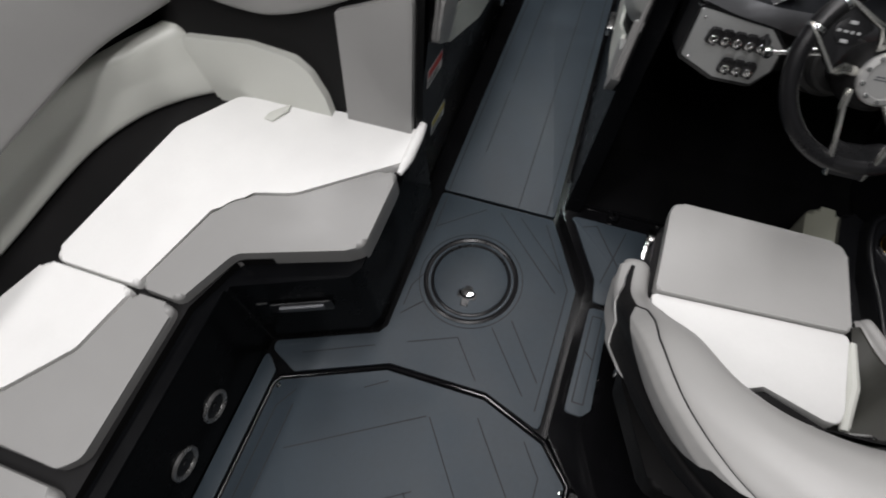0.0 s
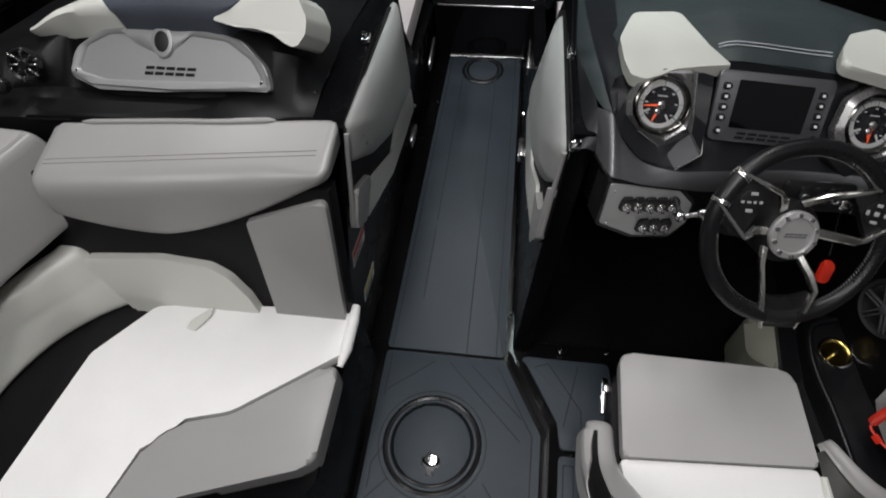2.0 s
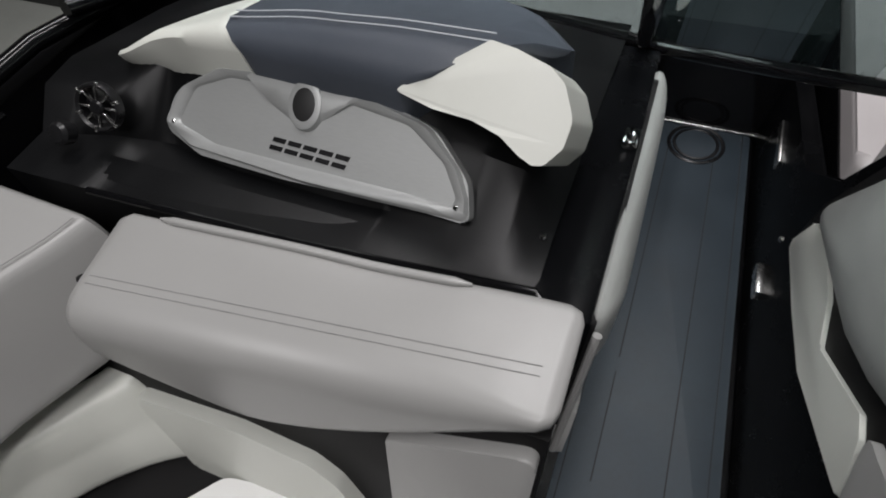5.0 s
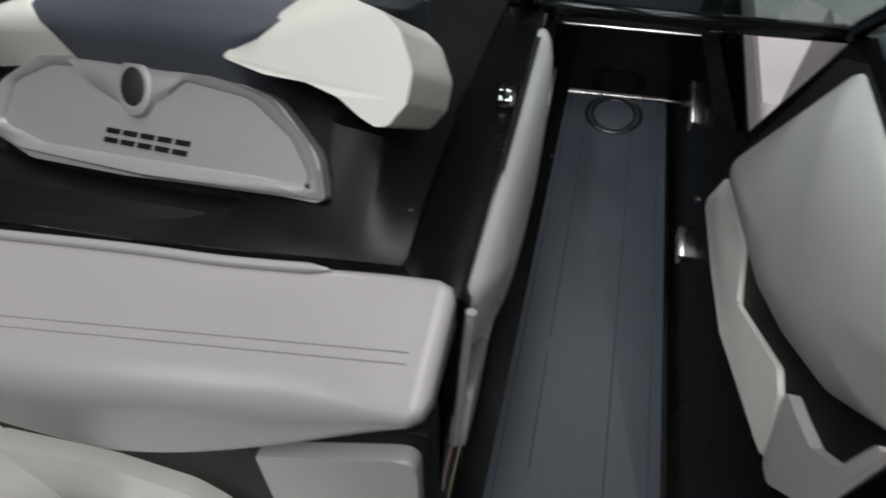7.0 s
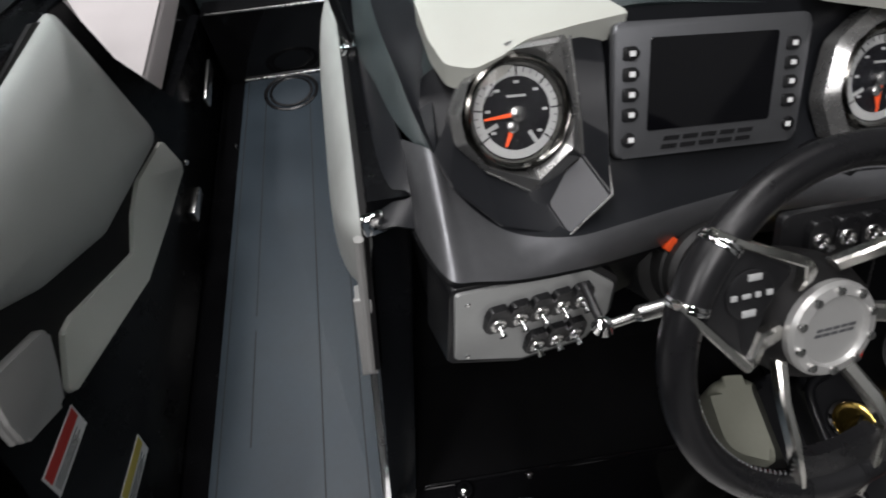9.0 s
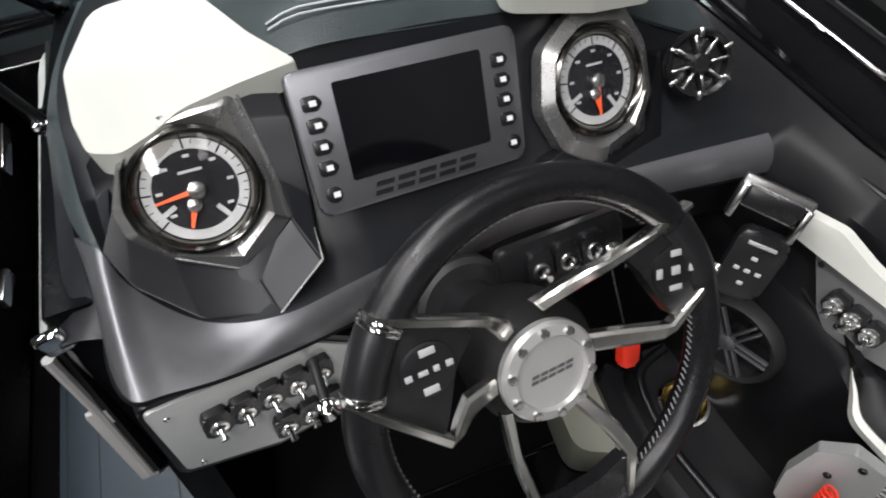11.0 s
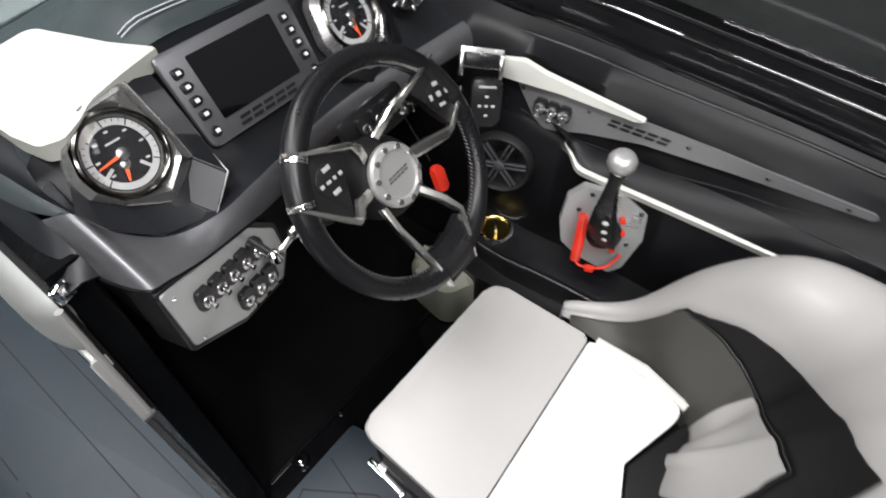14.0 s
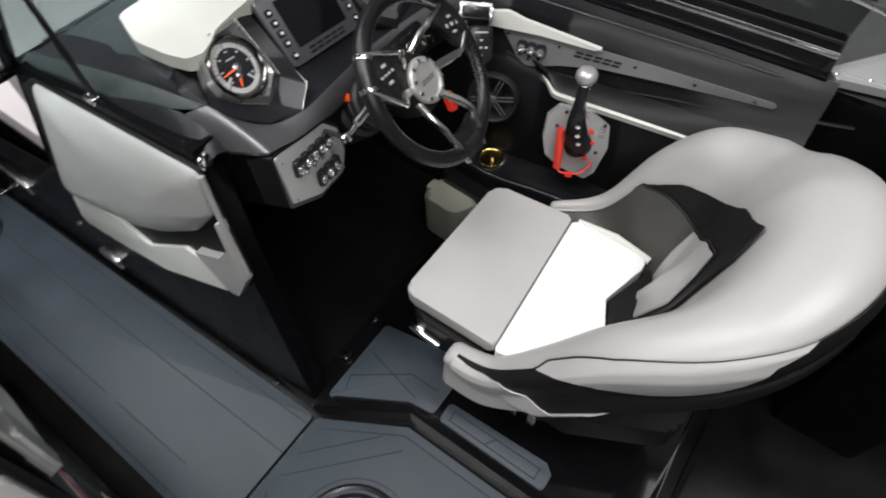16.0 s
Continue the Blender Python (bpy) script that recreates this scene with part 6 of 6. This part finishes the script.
for s in (0.2, 0.36, 0.5):
    p = b0 + (K - b0) * s + Vector((-0.03 * math.sin(3.14 * s) - 0.016, -0.012, 0))
    part("bolt", lathe([(0.006, 0), (0.006, 0.003), (0, 0.004)], 14, plane(p, (0, 1, 0), (-0.9, -0.4, 0.2))), M_SATIN, th)
part("collar", lathe([(0.016, -0.030), (0.016, -0.024), (0.014, -0.022), (0.017, -0.020), (0.017, -0.014), (0.012, -0.012)], 24, pose(*K)), M_CHROME, th)
part("knob", lathe([(0, -0.020), (0.011, -0.020), (0.020, -0.014), (0.0255, -0.004), (0.0255, 0.006), (0.021, 0.014), (0.012, 0.0195), (0, 0.0205)], 32, pose(*K)), M_CAP, th, "satin silver knob")
for u, v in ((0.030, 0.030), (0.040, 0.0), (0.034, -0.045)):
    part("red_button", lathe([(0.006, 0), (0.006, 0.010), (0, 0.012)], 14, TH @ pose(u, v, 0.010)), M_RED, th)
lan = thing("kill_switch_lanyard", (1.05, -0.24, 0.46), "coiled red kill-switch lanyard on the throttle", "lanyard")
a0, a1 = TH @ Vector((-0.052, 0.034, 0.030)), TH @ Vector((-0.034, -0.082, 0.026))
ax = (a1 - a0).normalized()
e1 = ax.orthogonal().normalized()
e2 = ax.cross(e1)
coil = [a0 + (a1 - a0) * (i / 260) + Vector((-0.012, -0.006, 0)) * math.sin(3.14 * i / 260) + (e1 * math.cos(i * 0.52) + e2 * math.sin(i * 0.52)) * 0.0085 for i in range(261)]
part("coil", tube(coil, 0.0021, 6), M_RED, lan, "coiled red cord")
part("cord", tube(spline([tuple(a1), tuple(TH @ Vector((-0.02, -0.090, 0.034))), tuple(TH @ Vector((0.03, -0.085, 0.03))), tuple(TH @ Vector((0.055, -0.05, 0.02)))], 14), 0.003, 8), M_RED, lan)
part("clip", box(0.02, 0.014, 0.012, 0.003, m=TH @ pose(0.0, -0.094, 0.032)), M_RED, lan)

# aluminium corner plate on the gunwale and the white-edged hatch behind it
cp = thing("corner_plate", (1.47, -0.82, 0.70), "brushed aluminium corner plate on the gunwale", "plate")
part("plate", ext(rounded([(1.395, -0.735), (1.426, -0.708), (1.68, -0.90), (1.59, -0.945), (1.42, -0.86)], 0.008), 0.680, 0.700, 0.003), M_CAP, cp)
part("foot", ext(rounded([(1.40, -0.74), (1.43, -0.72), (1.66, -0.90), (1.58, -0.94), (1.425, -0.855)], 0.008), 0.60, 0.679, 0.003), M_GLOSS, cp)
part("stay", tube([(1.66, -0.895, 0.70), (1.60, -0.85, 0.745), (1.446, -0.727, 0.85), (1.30, -0.62, 0.94)], 0.008, 12), M_SATIN, cp)
part("inset", ext(rounded([(1.42, -0.745), (1.44, -0.732), (1.64, -0.895), (1.58, -0.925), (1.435, -0.845)], 0.006), 0.700, 0.703, 0.001), M_SILVERP, cp, "brushed inset")
for p in ((1.412, -0.730), (1.43, -0.80)):
    screw(cp, pose(*p, 0.7005), 0.004)
aft = thing("aft_seat_back", (1.30, -1.10, 0.0), "light grey aft seat back with an off-white rolled edge", "seat back")
fp = [(1.480, -0.905), (1.20, -0.972), (0.93, -1.037)]
part("shell", ext(rounded(fp + [(0.93, -1.25), (1.60, -1.25), (1.55, -0.95)], 0.02), 0.0, 0.645, 0.004), M_WALLK, aft, "black base")
part("pad", ext(rounded([(1.490, -0.930), (0.945, -1.062), (0.945, -1.24), (1.585, -1.24), (1.53, -0.97)], 0.025), 0.640, 0.682, 0.018, 4), M_GREYLIT, aft, "light grey top cushion")
part("edge", tube([(1.535, -0.957, 0.662), (1.505, -0.925, 0.672), (1.470, -0.921, 0.672), (1.20, -0.986, 0.672), (0.935, -1.051, 0.672)], 0.011, 12), M_CREAM, aft, "off-white rolled edge")
part("cup_recess", lathe([(0.040, 0.0), (0.040, 0.004), (0.033, 0.005), (0.031, 0.001), (0, 0.0008)], 32, pose(1.475, -0.985, 0.682)), M_BLACKP, aft)

# footwell
structure("footwell", sheet([[(0.30, 0.30, 0.06), (1.10, 0.30, 0.06)], [(0.30, 0.55, 0.12), (1.10, 0.55, 0.12)], [(0.30, 0.72, 0.50), (1.10, 0.72, 0.50)], [(0.30, 0.45, 0.78), (1.10, 0.45, 0.78)]], 0.01), M_CARPET, "black carpeted footwell under the helm", "footwell")
structure("footwell", ext([(0.255, 0.04), (1.08, 0.04), (1.08, 0.58), (0.255, 0.58)], 0.058, 0.070, 0.004), M_CARPET, "black carpeted footwell floor", "footwell")
structure("trim", tube([(0.30, 0.040, 0.066), (0.98, 0.040, 0.066)], 0.006, 10), M_GLOSS, "black edge of the footwell", "trim")
dr = thing("drain_fitting", (0.381, 0.020, 0.068), "small black drain fitting with a bright screw by the footwell", "fitting")
part("cap", lathe([(0.020, 0.066), (0.020, 0.072), (0.016, 0.079), (0.008, 0.081), (0, 0.081)], 24, pose(0.381, 0.020, 0)), M_GLOSS, dr)
part("screw", lathe([(0.006, 0.080), (0.006, 0.083), (0, 0.084)], 14, pose(0.381, 0.020, 0)), M_CHROME, dr)
fr = thing("foot_bolster", (0.93, 0.02, 0.2), "dull olive rounded bolster below the wheel", "bolster")
part("pad", ext(rounded([(0.865, -0.02), (0.965, -0.065), (0.985, 0.11), (0.875, 0.12)], 0.048, 8), 0.07, 0.235, 0.045, 7), M_OLIVEL, fr)

# ---------------------------------------------------------------- helm seat
seat = thing("helm_chair", (0.68, -0.45, 0.07), "grey and white bucket helm chair with charcoal insets", "chair")
ST = [(0.440, -0.318, 0.425, 0.032, 0.010), (0.440, -0.41, 0.460, 0.036, 0.010), (0.455, -0.50, 0.575, 0.044, 0.02), (0.486, -0.60, 0.712, 0.054, 0.05), (0.540, -0.71, 0.795, 0.066, 0.08),
      (0.624, -0.788, 0.845, 0.083, 0.135), (0.745, -0.832, 0.886, 0.092, 0.155), (0.872, -0.820, 0.888, 0.094, 0.155), (0.976, -0.754, 0.824, 0.086, 0.13), (1.030, -0.665, 0.762, 0.070, 0.11),
      (1.046, -0.565, 0.716, 0.052, 0.10), (1.040, -0.480, 0.604, 0.036, 0.09), (1.012, -0.395, 0.428, 0.020, 0.06), (0.966, -0.288, 0.375, 0.012, 0.02)]
NS = 78
path = spline(ST, NS)


def seat_ring(i, lift=0.0):
    """A cross-section of the seat shell, from the inner foot over the roll to the hem."""
    x, y, h, w, g = path[i]
    a, b = Vector(path[max(i - 1, 0)][:3]), Vector(path[min(i + 1, NS - 1)][:3])
    d = (b - a)
    d.z = 0
    d.normalize()
    o = Vector((d.y, -d.x, 0))
    s = i / (NS - 1)
    dip = 0.022 * math.exp(-((s - 0.645) / 0.022) ** 2)
    slim = 1 - 0.20 * math.exp(-((s - 0.56) / 0.12) ** 2)
    drop = 0.030 + 0.055 * math.sin(3.1416 * min(1, s / 0.62)) ** 2 if s < 0.62 else 0.030 + 0.05 * math.sin(3.1416 * s) ** 2
    e, p = h - 0.95 * w, h - 0.55 * w
    fl = max(0.0, 1 - max(0.0, s - 0.45) / 0.25)
    bk = min(1.0, max(0.0, (s - 0.16) / 0.22))
    drop *= 1 - 0.35 * bk
    hem = max(0.30, p - drop - 0.075 + 0.035 * bk * bk * (3 - 2 * bk))
    ki = 1 + 0.40 * math.exp(-((s - 0.56) / 0.17) ** 2)
    e -= (ki - 1) * w * 0.6
    prof = [(-w - g, 0.37), (-w * (1 + ki) / 2 - g * 0.42, 0.37 + (e - 0.37) * 0.5), (-w * ki, e), (-w * 0.86 * ki, e + 0.45 * w), (-w * 0.5 * ki, h - 0.10 * w), (0, h), (w * 0.5, h - 0.06 * w), (w * 0.86, h - 0.30 * w), (w, p),
            (w - 0.001 * fl, p - drop * 0.45), (w - 0.005 * fl, p - drop), (w + 0.003 * fl, hem + 0.035), (w + 0.008 * fl, hem), (w * 0.2, hem - 0.02), (-w * 0.6, min(hem - 0.02, 0.33))]
    notch = (0, 0, 0, 0, 0, 0.25, 0.7, 1, 1, 0.8, 0.4, 0, 0, 0, 0)
    return [Vector((x, y, 0)) + o * ((a * slim if a > 0 else a) + (lift if a > 0 else -lift)) + Vector((0, 0, z - dip * notch[k] + (lift if 3 <= k <= 7 else 0))) for k, (a, z) in enumerate(prof)]


def seat_point(s, t, lift=0.004):
    """A point on the shell: s runs round it, t from inner foot to outer foot, in profile steps."""
    i = s * (NS - 1)
    i0 = min(int(i), NS - 2)
    fi = i - i0
    A, B = seat_ring(i0, lift), seat_ring(i0 + 1, lift)
    j = min(int(t), len(A) - 2)
    f = t - j
    pa, pb = A[j] * (1 - f) + A[j + 1] * f, B[j] * (1 - f) + B[j + 1] * f
    return pa * (1 - fi) + pb * fi


bm = rings(puffed([[tuple(v) for v in seat_ring(i)] for i in range(NS)], 0.014))
part("shell", bm, M_GREYLIT, seat, "light grey padded wrap-around shell", 60)


def seat_patch(name, s0, s1, lo, hi, material, label, lift=0.004, n=24, k=14):
    rows = []
    for j in range(k + 1):
        rows.append([seat_point(s0 + (s1 - s0) * i / n, lo(i / n) + (hi(i / n) - lo(i / n)) * j / k, lift) for i in range(n + 1)])
    return part(name, sheet(rows, 0.003), material, seat, label, 60)


def keyed(x, keys):
    """Straight pieces between keys."""
    for (a, va), (b, vb) in zip(keys, keys[1:]):
        if x <= b:
            return va + (vb - va) * max(0.0, (x - a) / (b - a))
    return keys[-1][1]


def between(keys, s0=None, s1=None):
    a, b = (keys[0][0], keys[-1][0]) if s0 is None else (s0, s1)
    return lambda x: keyed(a + (b - a) * x, keys)


PIPE = [(0.375, 0.0), (0.385, 1.10), (0.40, 1.20), (0.415, 1.30), (0.43, 1.40), (0.4425, 1.45), (0.462, 1.60), (0.495, 1.50), (0.53, 1.45), (0.6075, 1.35), (0.675, 1.30), (0.72, 1.30), (0.7575, 1.36), (0.7825, 1.45), (0.81, 1.55), (0.8425, 1.75), (0.87, 2.15)]
ARROW = [(0.360, 0.0), (0.370, 1.35), (0.385, 1.55), (0.3975, 1.75), (0.41, 1.90), (0.4225, 2.20), (0.44, 2.58), (0.458, 2.98), (0.4775, 2.52), (0.4975, 2.20), (0.5275, 2.02), (0.575, 1.96), (0.6075, 1.93), (0.66, 1.88), (0.7125, 1.80), (0.74, 1.74), (0.79, 1.70), (0.82, 1.74), (0.845, 1.86), (0.872, 2.18)]
seat_patch("inset", 0.360, 0.872, lambda x: 0.0, between(ARROW), M_CHAR, "charcoal arrow-shaped inset", 0.007, 202)
seat_patch("wing_lining", 0.665, 0.995, lambda x: 0.0, between([(0.665, 0.0), (0.670, 1.27)] + PIPE[10:] + [(0.92, 2.22), (0.995, 2.30)]), M_OLIVE, "dark olive wing lining", 0.010, 66)
seat_patch("lumbar_pad", 0.375, 0.72, lambda x: 0.0, between(PIPE[:11] + [(0.685, 1.10), (0.69, 1.0), (0.7025, 0.80), (0.715, 0.45), (0.72, 0.0)]), M_GREYLIT, "light grey lumbar pad", 0.014, 69)
UP = [(0.06, 5.55), (0.1575, 5.85), (0.170, 5.50), (0.2025, 5.65), (0.2375, 6.00), (0.265, 6.20), (0.315, 6.50), (0.35, 6.60), (0.3875, 6.75), (0.43, 6.82)]
LOW = [(0.1575, 5.90), (0.175, 6.60), (0.1925, 7.35), (0.2325, 8.95), (0.255, 9.40), (0.275, 9.65), (0.31, 9.75), (0.328, 9.65), (0.340, 9.10), (0.3575, 7.50), (0.3875, 6.78)]
HEM = [(0.02, 5.80), (0.075, 6.15), (0.1075, 7.15), (0.135, 9.15), (0.165, 10.45), (0.1925, 11.9), (0.2425, 12.0), (0.28, 12.4), (0.46, 12.4)]
seat_patch("outer_leaf", 0.1575, 0.3875, between(UP, 0.1575, 0.3875), between(LOW), M_GREYLIT, "light grey outer leaf", 0.008, 92)
# past s 0.31 the charcoal only stands in for the dark under the leaf
seat_patch("outer_inset", 0.02, 0.46, between([(0.02, 5.5), (0.06, 5.55), (0.1575, 5.85), (0.175, 6.5), (0.1925, 7.25), (0.2325, 8.85), (0.255, 9.3), (0.275, 9.55), (0.312, 9.65), (0.328, 9.5), (0.34, 8.9), (0.3575, 7.4), (0.3875, 6.85), (0.46, 6.95)]), between(HEM), M_CHAR, "charcoal outer inset, carried aft in place of the dark under the leaf", 0.005, 110, 16)
seat_patch("outer_hem", 0.02, 0.270, between(HEM, 0.02, 0.270), between([(0.02, 7.6), (0.08, 8.65), (0.13, 10.65), (0.18, 12.1), (0.270, 12.4)]), M_GREYLIT, "light grey hem", 0.007, 60)
part("piping", tube([seat_point(0.155 + 0.275 * i / 60, keyed(0.155 + 0.275 * i / 60, UP), 0.008) for i in range(61)], [0.0022 * (1 - i / 61) + 0.0003 for i in range(61)], 8), M_PIPE, seat)
part("piping", tube([seat_point(0.40 + 0.455 * i / 60, keyed(0.40 + 0.455 * i / 60, PIPE) + 0.04, 0.013) for i in range(61)], 0.0014, 8), M_PIPE, seat)
part("front_bolster", ext(rounded([(0.482, -0.145), (0.872, -0.150), (0.888, -0.366), (0.482, -0.392)], [0.03, 0.035, 0.01, 0.012]), 0.412, 0.454, 0.020, 6, both=True), M_GREYLIT, seat, "light grey front bolster")
part("seat_pad", ext(rounded([(0.478, -0.395), (0.890, -0.369), (0.885, -0.580), (0.731, -0.537), (0.664, -0.568), (0.60, -0.62), (0.52, -0.62)], [0.01, 0.01, 0.03, 0.004, 0.004, 0.01, 0.02]), 0.375, 0.440, 0.012, 4), M_WHITE, seat, "white textured seat pad")
part("seat_inset", ext([(0.868, -0.588), (0.735, -0.543), (0.668, -0.572), (0.695, -0.628), (0.811, -0.612), (0.852, -0.600)], 0.37, 0.434, 0.006), M_CHAR, seat, "charcoal wedge")
part("edge_roll", tube([(0.902, -0.38, 0.425), (0.905, -0.48, 0.428), (0.893, -0.575, 0.425)], [0.010, 0.014, 0.010], 10), M_CREAM, seat)
part("apron", ext(rounded([(0.490, -0.153), (0.868, -0.156), (0.880, -0.384), (0.490, -0.388)], 0.025), 0.33, 0.424, 0.010, 3, both=True), M_CHAR, seat, "charcoal front apron")
part("pan", ext(rounded([(0.475, -0.165), (0.885, -0.150), (0.91, -0.60), (0.80, -0.80), (0.56, -0.80), (0.46, -0.60), (0.468, -0.36)], 0.04), 0.285, 0.385, 0.012, 3, both=True), M_CHAR, seat, "charcoal seat pan")
part("slider", ext(rounded([(0.55, -0.22), (0.82, -0.22), (0.82, -0.70), (0.55, -0.70)], 0.02), 0.22, 0.29, 0.006), M_BLACKP, seat)
part("pedestal", lathe([(0.16, 0.068), (0.16, 0.078), (0.09, 0.085), (0.055, 0.11), (0.055, 0.22), (0.10, 0.235)], 40, pose(0.69, -0.47, 0)), M_BEAD, seat, "gunmetal pedestal")
lv = part("lever", box(0.016, 0.095, 0.020, 0.005, m=pose(0.462, -0.215, 0.332, 0, 0, -4)), M_CHROME, seat, "chrome adjusting lever")
part("pivot", box(0.02, 0.02, 0.03, 0.003, m=pose(0.470, -0.20, 0.340)), M_SATIN, lv)
for y in (-0.47, -0.52):
    part("bracket", box(0.018, 0.022, 0.06, 0.004, m=pose(0.475, y, 0.215)), M_SATIN, seat)
